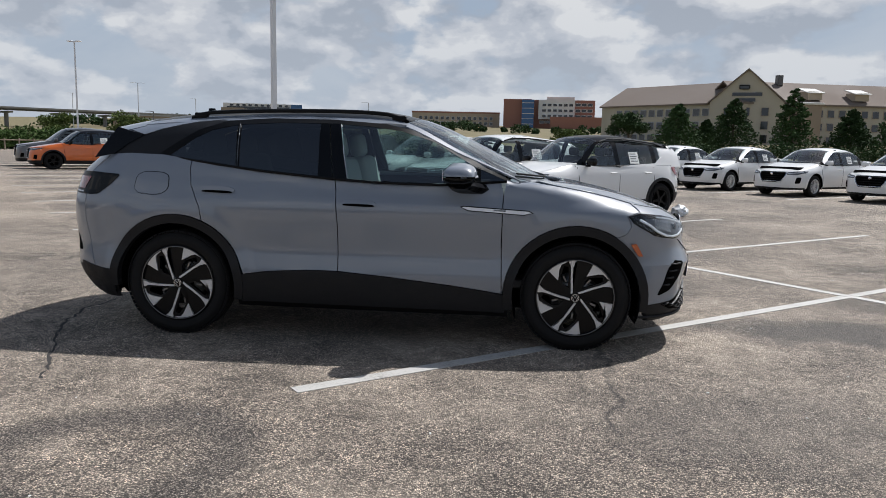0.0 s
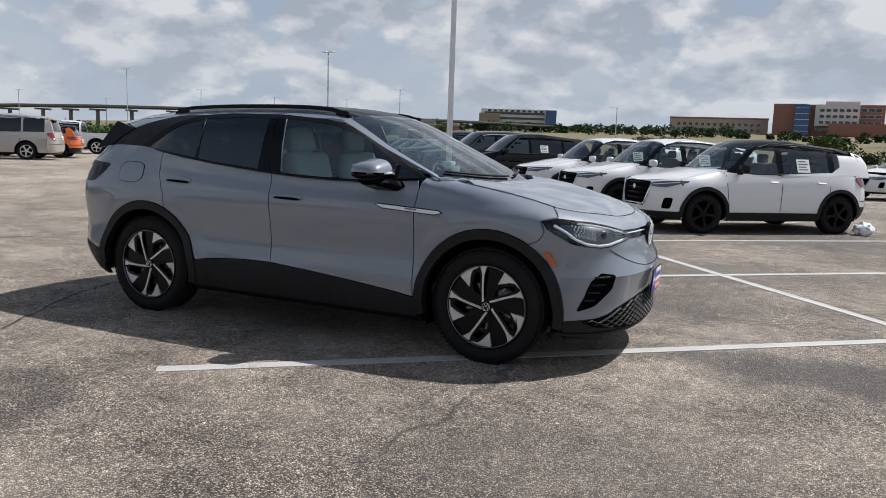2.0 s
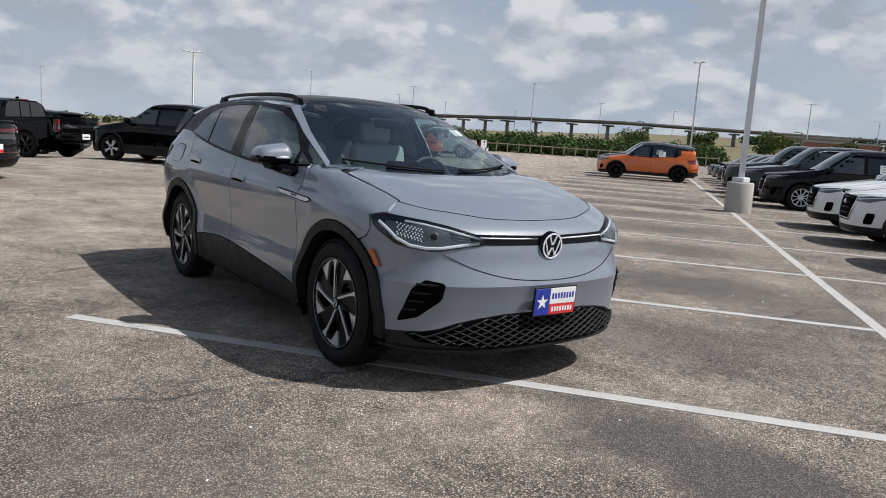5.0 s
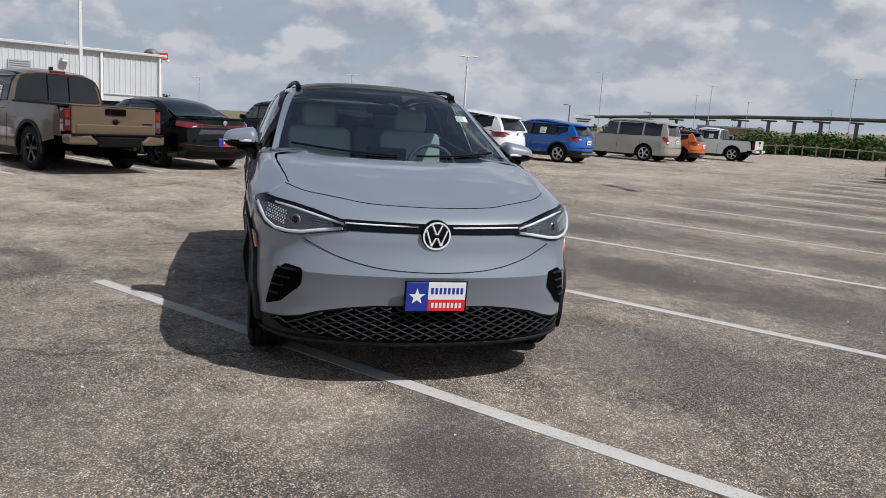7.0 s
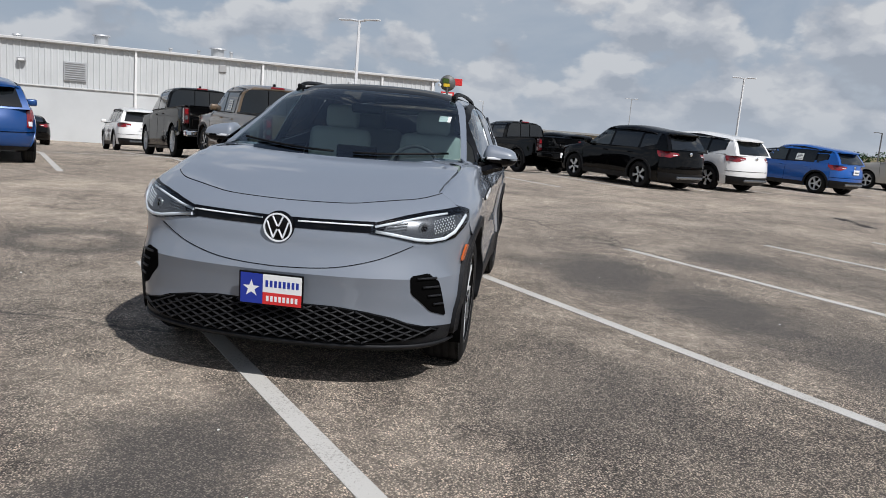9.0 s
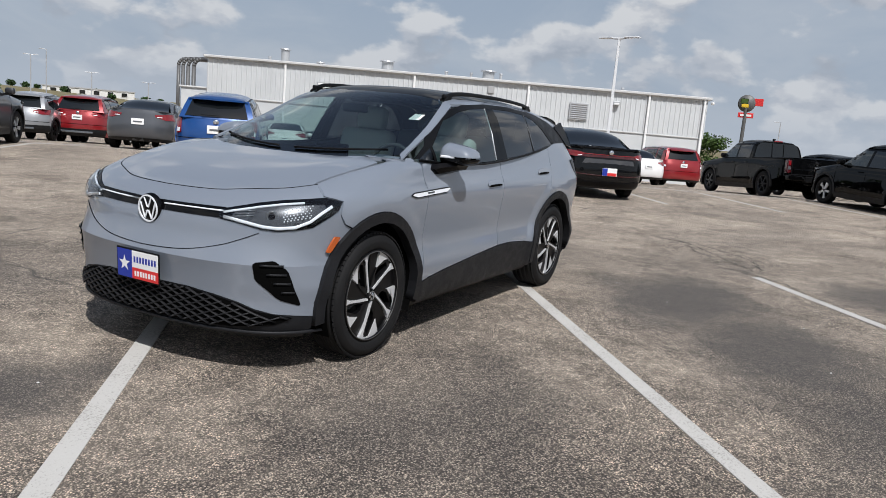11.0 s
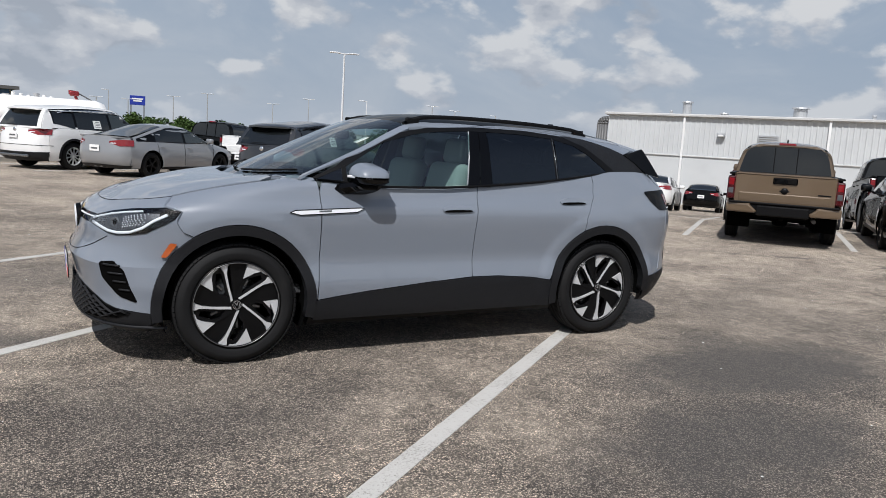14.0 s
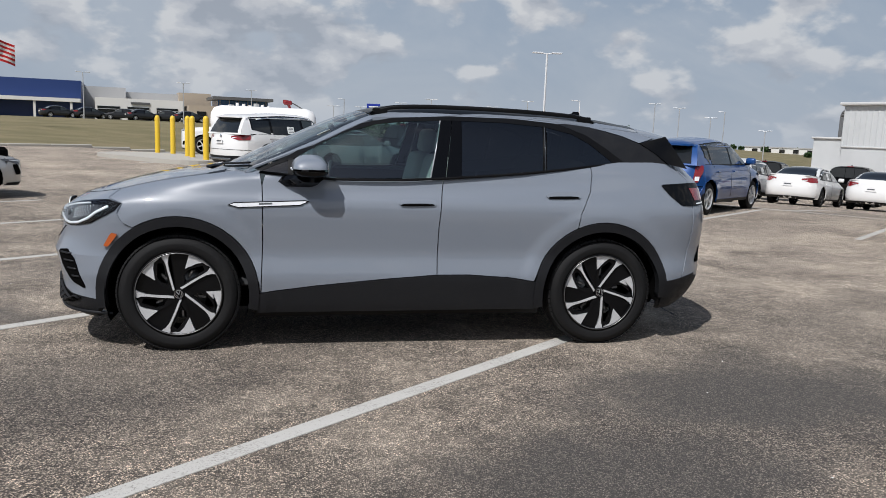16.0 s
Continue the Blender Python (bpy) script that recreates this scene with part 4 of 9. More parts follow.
        part("lamp_edge", patch([(-2.09, 0.988), (-2.27, 0.994), (-2.27, 0.986), (-2.09, 0.980)], 0.02, S.side(s, 0.0095), inward_y, 0.003), "light_strip", light)
        slot = rounded([(-2.12, 0.560), (-2.175, 0.665), (-2.245, 0.690), (-2.262, 0.600), (-2.23, 0.562)], 0.15, 1)
        part("bumper_slot", patch(slot, 0.02, S.side(s, 0.003), inward_y, 0.006), "matte_black", car, "black slot at the bumper corner")
        if s < 0:
            ff = rounded([(-1.44, 1.13), (-1.66, 1.135), (-1.68, 0.99), (-1.50, 0.975), (-1.43, 1.02)], 0.2, 2)
            part("charge_flap", patch(ff, 0.05, S.side(s, 0.004), inward_y, 0.006, 0.0), P, car)
            rim_pts = [S.side(s, 0.002)(x, z) for x, z in ff + ff[:1]]
            part("flap_gap", ribbon(rim_pts, lambda p: Vector((0, s, 0)), 0.007, 0.0015), "matte_black", car)
        # door mirror: a flat-bottomed cap that falls outwards, over a black shell on an arm
        def mirror_shell(z_low, z_up, grow, mat_up):
            b = bmesh.new()
            rings = []
            for i in range(13):
                u = i / 12
                y = 0.858 + 0.226 * u
                end = (1 - (2 * max(0.0, u - 0.5)) ** 4) ** 0.5 * (1 - (1 - min(1.0, u / 0.22)) ** 3 * 0.75)
                end = max(0.06, end)
                h = z_low + (z_up - z_low) * (1.0 - 0.42 * u) * end
                front = 0.612 + (0.098 - 0.020 * u) * (0.45 + 0.55 * end) + grow
                back = 0.612 - (0.118 + 0.010 * u) * (0.55 + 0.45 * end)
                ring = []
                for k in range(13):
                    a = math.pi * k / 12
                    c = math.cos(a)
                    x = 0.590 + (front - 0.590) * abs(c) ** 0.75 if c > 0 else 0.590 - (0.590 - back) * abs(c) ** 0.6
                    ring.append(b.verts.new((x, s * y, z_low + (h - z_low) * max(0.0, math.sin(a)) ** 0.85)))
                rings.append(ring)
            for r0, r1 in zip(rings, rings[1:]):
                for k in range(12):
                    b.faces.new((r0[k], r0[k + 1], r1[k + 1], r1[k]))
                b.faces.new((r0[12], r0[0], r1[0], r1[12]))
            b.faces.new(rings[0])
            b.faces.new(rings[-1][::-1])
            bmesh.ops.remove_doubles(b, verts=b.verts, dist=1e-4)
            bmesh.ops.recalc_face_normals(b, faces=b.faces)
            for f in b.faces:
                f.smooth = True
            sharpen(b, 38)
            return b
        mirror = part("door_mirror", mirror_shell(1.160, 1.252, 0.0, P), P, car, "grey mirror cap over a black shell and arm")
        part("mirror_shell", mirror_shell(1.150, 1.088, -0.004, P), "gloss_black", mirror)
        part("shadow_gap", box(0.600, s * 0.955, 1.155, 0.190, 0.165, 0.012, 0.004), "matte_black", mirror)
        arm = bmesh.new()
        secs = []
        for y, xf, xb, z0, z1 in ((0.990, 0.670, 0.510, 1.078, 1.125), (0.940, 0.710, 0.515, 1.062, 1.122), (0.895, 0.765, 0.550, 1.044, 1.110), (0.850, 0.800, 0.600, 1.034, 1.100)):
            mid_z = (z0 + z1) / 2
            secs.append([arm.verts.new(c) for c in ((xf, s * y, mid_z), (xf - 0.03, s * y, z1), (xb + 0.03, s * y, z1), (xb, s * y, mid_z), (xb + 0.03, s * y, z0), (xf - 0.04, s * y, z0))])
        for r0, r1 in zip(secs, secs[1:]):
            for k in range(6):
                arm.faces.new((r0[k], r0[(k + 1) % 6], r1[(k + 1) % 6], r1[k]))
        arm.faces.new(secs[0])
        arm.faces.new(secs[-1][::-1])
        bmesh.ops.recalc_face_normals(arm, faces=arm.faces)
        part("mirror_arm", arm, "gloss_black", mirror)
        pts = [Vector((0.706 - 0.022 * k / 8 - 0.075 * (k / 8) ** 5, s * (0.885 + 0.165 * k / 8), 1.156)) for k in range(9)]
        part("indicator", ribbon(pts, lambda q: Vector((1, s * 0.4, 0)), 0.016, 0.006), "light_strip", mirror, "thin silver indicator strip")
        part("mirror_glass", box(0.486, s * 0.955, 1.165, 0.004, 0.15, 0.075, 0.002), "chrome", mirror)
    # ---------------- front end
    F = S.front()
    fx, fy = S.front_x, S.front_t
    right = [(fx(1.851, 0.49), 0.49), (fx(1.82, 0.576), 0.576), (fx(1.757, 0.676), 0.676), (fx(1.690, 0.738), 0.738), (fx(1.642, 0.774), 0.774), (fx(1.700, 0.80), 0.80), (fx(1.732, 0.853), 0.853), (fx(1.704, 0.918), 0.918), (fx(1.792, 0.942), 0.942), (fx(1.735, 0.994), 0.994),
             (fy(0.64, 0.968), 0.968), (fy(0.525, 0.956), 0.956), (fy(0.42, 0.943), 0.943), (fy(0.33, 0.931), 0.931), (fy(0.17, 0.926), 0.926), (0.0, 0.924)]
    sweep = right[9:]
    for _ in range(2):
        sweep = sweep[:1] + [(p[0] * f + q[0] * (1 - f), p[1] * f + q[1] * (1 - f)) for p, q in zip(sweep, sweep[1:]) for f in (0.75, 0.25)] + sweep[-1:]
    right = right[:9] + sweep
    low = [(0.0, 0.438), (fy(0.30, 0.435), 0.435), (fy(0.45, 0.417), 0.417), (fy(0.58, 0.390), 0.390), (fy(0.65, 0.363), 0.363), (fy(0.73, 0.342), 0.342), (fy(0.81, 0.333), 0.333), (fx(1.866, 0.325), 0.325)]
    rim_t = (fx(1.811, 0.592), 0.592)
    for nm, half in (("front_bumper", [(0.0, 0.592), rim_t] + right[2:]), ("lower_bumper", low + right[:2] + [rim_t, (0.0, 0.592)])):
        poly = half + [(-t, z) for t, z in half[::-1] if abs(t) > 1e-6]
        part(nm, patch(poly, (3.2, 0.018), F, inward_axis, th, 0.0), P, car)
    lowp = [(t, z - 0.003) for t, z in low] + [(fx(1.86, 0.26), 0.26), (fx(1.87, 0.205), 0.205), (fy(0.6, 0.195), 0.195), (0.0, 0.190)]
    lowp += [(-t, z) for t, z in lowp[::-1] if abs(t) > 1e-6]
    part("front_skirt", patch(lowp, (4, 0.03), S.front(-0.002), inward_axis, 0.03), "cladding", car, "black lower bumper skirt")
    gr = [(0.0, 0.430), (fy(0.30, 0.427), 0.427), (fy(0.45, 0.409), 0.409), (fy(0.58, 0.382), 0.382), (fy(0.66, 0.352), 0.352), (fy(0.80, 0.322), 0.322), (fy(0.74, 0.285), 0.285), (fy(0.55, 0.262), 0.262), (fy(0.3, 0.255), 0.255), (0, 0.252)]
    gr += [(-t, z) for t, z in gr[::-1] if abs(t) > 1e-6]
    grille = part("lower_grille", patch(gr, (4, 0.03), S.front(0.002)), "matte_black", car, "black lower grille with a diamond lattice")

    def inside(t, z, q):
        c = False
        for i in range(len(q)):
            (a, b), (d, e) = q[i], q[i - 1]
            if (b > z) != (e > z) and t < (d - a) * (z - b) / (e - b) + a:
                c = not c
        return c
    for d in (1, -1):
        for k in range(-20, 21):
            pts = []
            for j in range(15):
                z = 0.245 + j * 0.014
                y = k * 0.080 + d * (z - 0.345) * 2.3
                if abs(y) < 0.82 and inside(fy(y, z), z, gr):
                    pts.append(S.front(0.003)(fy(y, z), z))
            if len(pts) > 1:
                part("lattice_bar", ribbon(pts, lambda p: Vector((1, 0.3 * p.y, 0)), 0.008, 0.012), "trim_grey", grille)
    lip = [S.front(0.004)(t, 0.238) for t in range(-74, 75, 4)]
    part("front_lip", ribbon(lip, lambda p: Vector((1, 0.8 * p.y, 0.15)), 0.016, 0.008), "cladding", car)
    # light bar, headlights, emblem
    bar = [(fy(-0.46, 0.815), 0.806), (0, 0.803), (fy(0.46, 0.815), 0.806), (fy(0.46, 0.855), 0.860), (0, 0.852), (fy(-0.46, 0.855), 0.860)]
    nosebar = part("nose_bar", patch(bar, (3, 0.03), S.front(0.003), inward_axis, 0.006), "gloss_black", car, "gloss black band across the nose")
    for s in (1, -1):
        pts = [S.front(0.007)(fy(s * y, 0.843), 0.836 + 0.007 * (y / 0.45)) for y in (0.09, 0.2, 0.3, 0.4, 0.452)]
        part("light_strip", ribbon(pts, lambda p: Vector((1, 0.3 * p.y, 0.1)), 0.0075, 0.005), "light_strip", nosebar, "thin bright light strip")
        hl = [(s * fy(0.44, 0.80), 0.803), (s * fy(0.55, 0.79), 0.790), (s * fy(0.66, 0.768), 0.768), (s * fy(0.72, 0.764), 0.764), (s * fy(0.795, 0.775), 0.776), (fx(1.888, 0.79, s), 0.790), (fx(1.79, 0.845, s), 0.846), (fx(1.740, 0.875, s), 0.875), (fx(1.706, 0.918, s), 0.918), (fx(1.785, 0.938, s), 0.938), (s * fy(0.69, 0.918), 0.917), (s * fy(0.60, 0.898), 0.897), (s * fy(0.51, 0.872), 0.871), (s * fy(0.44, 0.851), 0.851)]
        head = part("headlight", patch(hl, (3, 0.03), S.front(0.004), inward_axis, 0.012), "gloss_black", car, "angular headlight with white daytime light strips")
        room = [(0.50, 0.812), (0.56, 0.802), (0.66, 0.782), (0.73, 0.778), (0.80, 0.790), (0.842, 0.830), (0.858, 0.880), (0.846, 0.904), (0.70, 0.892), (0.60, 0.871), (0.52, 0.850)]
        part("lamp_housing", patch([(s * fy(y, z), z) for y, z in room], (3, 0.03), S.front(0.0055)), "lamp_chrome", head)
        for nm, wd, pts2 in (("upper_light", 0.011, [(0.46, 0.838), (0.54, 0.858), (0.62, 0.879), (0.70, 0.897), (0.78, 0.910)]), ("lower_light", 0.015, [(0.465, 0.816), (0.56, 0.803), (0.66, 0.785), (0.725, 0.781), (0.785, 0.790), (0.828, 0.820), (0.850, 0.860), (0.866, 0.898)])):
            line = [S.front(0.009)(s * fy(y, z), z) for y, z in pts2]
            part(nm, ribbon(line, lambda p: Vector((1, 0.9 * p.y, 0)), wd, 0.005), "daytime_light", head)
        for i in range(3):
            z = 0.822 + 0.013 * i
            line = [S.front(0.007)(s * fy(y, z + 0.01), z + 0.14 * (y - 0.52)) for y in (0.50 + 0.02 * i, 0.56, 0.61)]
            part("reflector_rib", ribbon(line, lambda p: Vector((1, 0.5 * p.y, 0)), 0.006, 0.003), "lamp_silver", head)
        p = S.front(0.004)(s * fy(0.690, 0.838), 0.838)
        eye = lathe([(0.001, 0.008), (0.014, 0.007), (0.020, 0.001), (0.024, 0.006), (0.028, 0.005), (0.030, -0.006)], 24, "X")
        part("projector", eye, "lamp_silver", head, "", True, pose(p.x, p.y, p.z, 0, 0, s * 40))
        part("projector_lens", lathe([(0.0005, 0.0105), (0.012, 0.0095), (0.018, 0.004)], 20, "X"), "gloss_black", head, "", True, pose(p.x, p.y, p.z, 0, 0, s * 40))
        dots = bmesh.new()
        for i in range(8):
            for j in range(6):
                y, z = 0.744 + 0.0115 * i - 0.003 * j + 0.005 * (j % 2), 0.816 + 0.0115 * j + 0.0035 * i
                q = S.front(0.006)(s * fy(y, z), z)
                dots = box(q.x, q.y, q.z, 0.005, 0.0075, 0.0075, 0.002, dots, Euler((0, 0, s * 0.9)).to_matrix())
        part("light_field", dots, "lamp_dot", head)
        part("headlight_cover", patch(hl, (3, 0.03), S.front(0.020), inward_axis), "lens_glass", head, "clear headlight cover")
        # bumper side vents
        vt = rounded([(s * fy(0.655, 0.605), 0.606), (s * fy(0.735, 0.618), 0.620), (s * fy(0.785, 0.57), 0.575), (s * fy(0.808, 0.47), 0.47), (s * fy(0.822, 0.385), 0.384), (s * fy(0.75, 0.42), 0.418), (s * fy(0.66, 0.51), 0.515)], 0.10, 1)
        vent = part("bumper_vent", patch(vt, (3, 0.03), S.front(0.003), inward_axis, 0.006), "matte_black", car, "black bumper vent with slats")
        for k in range(4):
            z = 0.595 - 0.046 * k
            y0, y1 = 0.685 + 0.026 * k, 0.772 + 0.012 * k
            pts = [S.front(0.003)(s * fy(y0 + (y1 - y0) * j / 4, z), z) for j in range(5)]
            part("slat", ribbon(pts, lambda p: Vector((1, 0.8 * p.y, 0)), 0.010, 0.008), "cladding", vent)
        # seam from headlight down into the bumper, and crease over the plate
        line = [(0.65, 0.752), (0.57, 0.712), (0.48, 0.674), (0.315, 0.633), (0.16, 0.619), (0.0, 0.615)]
        for _ in range(2):
            line = line[:1] + [(p[0] * f + q[0] * (1 - f), p[1] * f + q[1] * (1 - f)) for p, q in zip(line, line[1:]) for f in (0.75, 0.25)] + line[-1:]
        seam = [S.front(0.0022)(s * fy(y, z), z) for y, z in line]
        part("bumper_seam", ribbon(seam, lambda p: Vector((1, 0.4 * p.y, 0)), 0.0028, 0.0010), "matte_black", car)
    emb = lathe([(0.001, 0.010), (0.068, 0.010), (0.076, 0.004), (0.078, -0.02)], 40, "X")
    emblem = part("front_emblem", emb, "gloss_black", car, "round black emblem with silver mark", True, pose(2.196, 0, 0.80, 0, 4, 0))
    q = lathe([(0.072, 0.010), (0.072, 0.015), (0.064, 0.015), (0.064, 0.010)], 40, "X", close=True)
    part("emblem_ring", q, "light_strip", emblem)
    for y0, z0, y1, z1 in ((-0.026, 0.056, -0.003, 0.006), (0.026, 0.056, 0.003, 0.006), (-0.054, 0.030, -0.025, -0.052), (0.054, 0.030, 0.025, -0.052), (-0.024, -0.052, -0.004, -0.010), (0.024, -0.052, 0.004, -0.010)):
        part("emblem_bar", tube((0.011, y0, z0), (0.011, y1, z1), 0.0046, n=8), "light_strip", emblem)
    # dealer plate
    plate = part("dealer_plate", box(0, 0, 0, 0.006, 0.325, 0.168, 0.003), "trim_black", car, "blue, white and red dealer plate", False, pose(2.262, 0, 0.50, 0, 3, 0))
    part("blue_field", box(0.004, -0.098, 0, 0.003, 0.112, 0.150, 0.001), "sign_blue", plate)
    part("white_field", box(0.004, 0.056, 0.030, 0.003, 0.195, 0.090, 0.001), "sign_white", plate)
    part("red_field", box(0.004, 0.056, -0.045, 0.003, 0.195, 0.060, 0.001), "sign_red", plate)
    star = bmesh.new()
    hub = star.verts.new((0.0062, -0.098, 0))
    tips = [star.verts.new((0.0062, -0.098 + (0.044 if k % 2 == 0 else 0.0175) * math.sin(math.pi * k / 5), (0.044 if k % 2 == 0 else 0.0175) * math.cos(math.pi * k / 5))) for k in range(10)]
    for k in range(10):
        star.faces.new((hub, tips[k], tips[(k + 1) % 10]))
    part("star", star, "sign_white", plate)
    for nm, z, hgt, mat, wd in (("upper_lettering", 0.030, 0.046, "sign_blue", 0.175), ("lower_lettering", -0.045, 0.038, "sign_white", 0.165)):
        bb = bmesh.new()
        for k in range(8):
            bb = box(0.0058, 0.056 - wd / 2 + wd * (k + 0.5) / 8, z, 0.001, wd / 8 * 0.62, hgt * 0.72, 0, bb)
        part(nm, bb, mat, plate)
    # bonnet
    edge = [(S.front()(t, z).x, S.front()(t, z).y) for t, z in right[9:]]
    sideline = [(x, S.half(x, z)) for x, z in ((1.733, 0.996), (1.62, 1.027), (1.48, 1.059), (1.33, 1.087), (1.22, 1.105), (1.08, 1.124))] + [(0.98, 0.80)]
    hpoly = [(1.30, 0.0), (1.27, 0.30), (1.19, 0.52), (1.08, 0.68), (0.98, 0.76)] + sideline[::-1] + edge[1:]
    hpoly = hpoly + [(x, -y) for x, y in hpoly[::-1] if abs(y) > 1e-6]

    def bonnet(x, y):
        p = S.bonnet()(x, y)
        a = abs(y)
        p.z += 0.008 * math.exp(-((a - 0.50 - 0.10 * (1.9 - x)) / 0.06) ** 2) * min(1, max(0, (2.0 - x) / 0.3))
        return p
    hood = patch(hpoly, 0.05, bonnet, inward_down, th, gp)
    core = [v for v in hood.verts if all(e.smooth and not e.is_boundary for e in v.link_edges)]
    for _ in range(14):
        bmesh.ops.smooth_vert(hood, verts=core, factor=0.5, use_axis_z=True)
    part("bonnet", hood, P, car)
    for s in (1, -1):
        pts = [S.front(0.002)(s * t, z) for t, z in right[9:]]
        fine = [pts[k] * (1 - f) + pts[k + 1] * f for k in range(len(pts) - 1) for f in (0.0, 0.5)] + pts[-1:]
        part("bonnet_seam", ribbon(fine, lambda p: Vector((0.6, 0.2 * p.y, 0.8)), 0.0040, 0.0012), "matte_black", car)
    # cowl, wipers
    cowl = [(1.31, 0), (1.28, 0.30), (1.20, 0.52), (1.09, 0.68), (0.99, 0.76), (0.93, 0.74), (1.05, 0.55), (1.14, 0.3), (1.17, 0)]
    cowl = cowl + [(x, -y) for x, y in cowl[::-1] if abs(y) > 1e-6]
    part("cowl", patch(cowl, 0.1, lambda x, y: Vector((x, y, 1.085 - 0.02 * (y / 0.7) ** 2)), inward_down, 0.03), "trim_black", car)
    for y0, y1 in ((-0.66, -0.02), (0.66, 0.10)):
        b = None
        pts = []
        for k in range(9):
            y = y0 + (y1 - y0) * k / 8
            x = 1.215 - 0.26 * (abs(y) / 0.72) ** 2 - 0.01
            pts.append(S.top(0.014)(x - 0.02, y))
        part("wiper", ribbon(pts, lambda p: Vector((0.4, 0, 1)), 0.012, 0.007), "trim_black", car)
    # windscreen, roof, spoiler, tail
    ws = [(1.26, 0.0), (1.235, 0.25), (1.16, 0.48), (1.05, 0.64), (0.955, 0.735), (0.80, 0.715), (0.55, 0.675), (0.32, 0.625), (0.20, 0.585), (0.235, 0.40), (0.265, 0.20), (0.275, 0.0)]
    ws = ws + [(x, -y) for x, y in ws[::-1] if abs(y) > 1e-6]
    part("windscreen", patch(ws, 0.06, S.top(0.002), inward_down), "clear_glass", car, "clear sloping windscreen")
    rf = [(0.272, 0.0), (0.262, 0.20), (0.232, 0.40), (0.195, 0.545), (0.0, 0.60), (-0.4, 0.615), (-0.9, 0.61), (-1.4, 0.575), (-1.70, 0.545), (-1.705, 0.30), (-1.705, 0)]
    rf = rf + [(x, -y) for x, y in rf[::-1] if abs(y) > 1e-6]
    part("roof", patch(rf, 0.07, S.top(), inward_down, 0.01), "gloss_black", car, "gloss black glass roof")
    for s in (1, -1):
        edge_poly = [(0.20, s * 0.548), (0.0, s * 0.603), (-0.4, s * 0.618), (-0.9, s * 0.613), (-1.4, s * 0.578), (-1.72, s * 0.545), (-1.72, s * 0.60), (-1.4, s * 0.640), (-0.9, s * 0.668), (-0.4, s * 0.672), (0.0, s * 0.662), (0.22, s * 0.625)]
        part("roof_side", patch(edge_poly, 0.06, S.top(0.001), inward_down, 0.02), P, car)
    sp = [(-1.71, 0), (-1.71, 0.30), (-1.71, 0.63), (-1.80, 0.645), (-1.885, 0.645), (-1.96, 0.56), (-2.04, 0.40), (-2.08, 0.20), (-2.09, 0)]
    sp = sp + [(x, -y) for x, y in sp[::-1] if abs(y) > 1e-6]
    part("spoiler", patch(sp, 0.06, S.top(0.004), inward_down, 0.035), P, car)
    fin = bmesh.new()
    fin = box(0, 0, 0.022, 0.16, 0.035, 0.05, 0.012, fin)
    for v in fin.verts:
        if v.co.z > 0.02:
            v.co.x = v.co.x * 0.35 - 0.045
            v.co.y *= 0.4
    part("antenna_fin", fin, "gloss_black", car, "", False, Matrix.Translation(S.top()(-1.42, 0)))
    rg = [(-0.56, 0), (0.56, 0), (0.66, 1), (-0.66, 1)]
    part("rear_glass", patch(rg, (0.1, 0.25), lambda y, q: Vector((-1.88 - 0.12 * q - 0.13 * (1 - (y / 0.68) ** 2), y, 1.41 - 0.21 * q)), inward_axis, 0.02), "tinted_glass", car)
    G = S.rear()
    ry, rx = S.rear_t, S.rear_x
    up = [(ry(0.74, 1.24), 1.24), (rx(-2.035, 1.13), 1.13), (rx(-2.055, 0.97), 0.97), (rx(-2.065, 0.80), 0.80), (rx(-2.035, 0.60), 0.60), (rx(-1.995, 0.46), 0.46), (0, 0.48)]
    up = [(0, 1.24)] + up
    hatch = up + [(-t, z) for t, z in up[::-1] if abs(t) > 1e-6]
    part("tailgate", patch(hatch, (5, 0.05), G, inward_axis, th), P, car)
    dl = [(0, 0.475), (rx(-1.998, 0.455), 0.455), (rx(-1.86, 0.44), 0.44), (rx(-1.83, 0.30), 0.30), (rx(-1.84, 0.24), 0.24), (0, 0.225)]
    dl = dl + [(-t, z) for t, z in dl[::-1] if abs(t) > 1e-6]
    part("rear_skirt", patch(dl, (5, 0.05), S.rear(0.002), inward_axis, 0.03), "cladding", car)
    lb = [(ry(-0.66, 1.05), 1.03), (ry(0.66, 1.05), 1.03), (ry(0.66, 1.09), 1.09), (ry(-0.66, 1.09), 1.09)]
    part("rear_light_bar", patch(lb, (5, 0.05), S.rear(0.004), inward_axis, 0.01), "red_lens", car)
    # dark inner body and underside
    b = box(0, 0, 0.27, 3.9, 1.20, 0.10, 0.03)
    b = box(0, 0, 0.30, 1.85, 1.66, 0.12, 0.03, b)
    part("underbody", b, "matte_black", car)
    inner = None
    for s in (1, -1):
        for a, c in ((0.875, -0.885),):
            inner = patch([(a, 0.26), (c, 0.26), (c, 1.08), (a, 1.08)], 0.2, S.side(s, -0.035), bm=inner)
        inner = patch(arc(FX, AZ, 0.43, 150, 30, 12) + [(1.82, 0.90), (0.9, 1.08)], 0.1, S.side(s, -0.045), bm=inner)
        inner = patch(arc(RX, AZ, 0.43, 150, 30, 12) + [(-0.9, 1.08), (-1.8, 1.2), (-1.92, 0.9)], 0.1, S.side(s, -0.045), bm=inner)
    inner = box(1.45, 0, 0.80, 0.9, 1.2, 0.20, 0.02, inner)
    part("inner_body", inner, "matte_black", car)
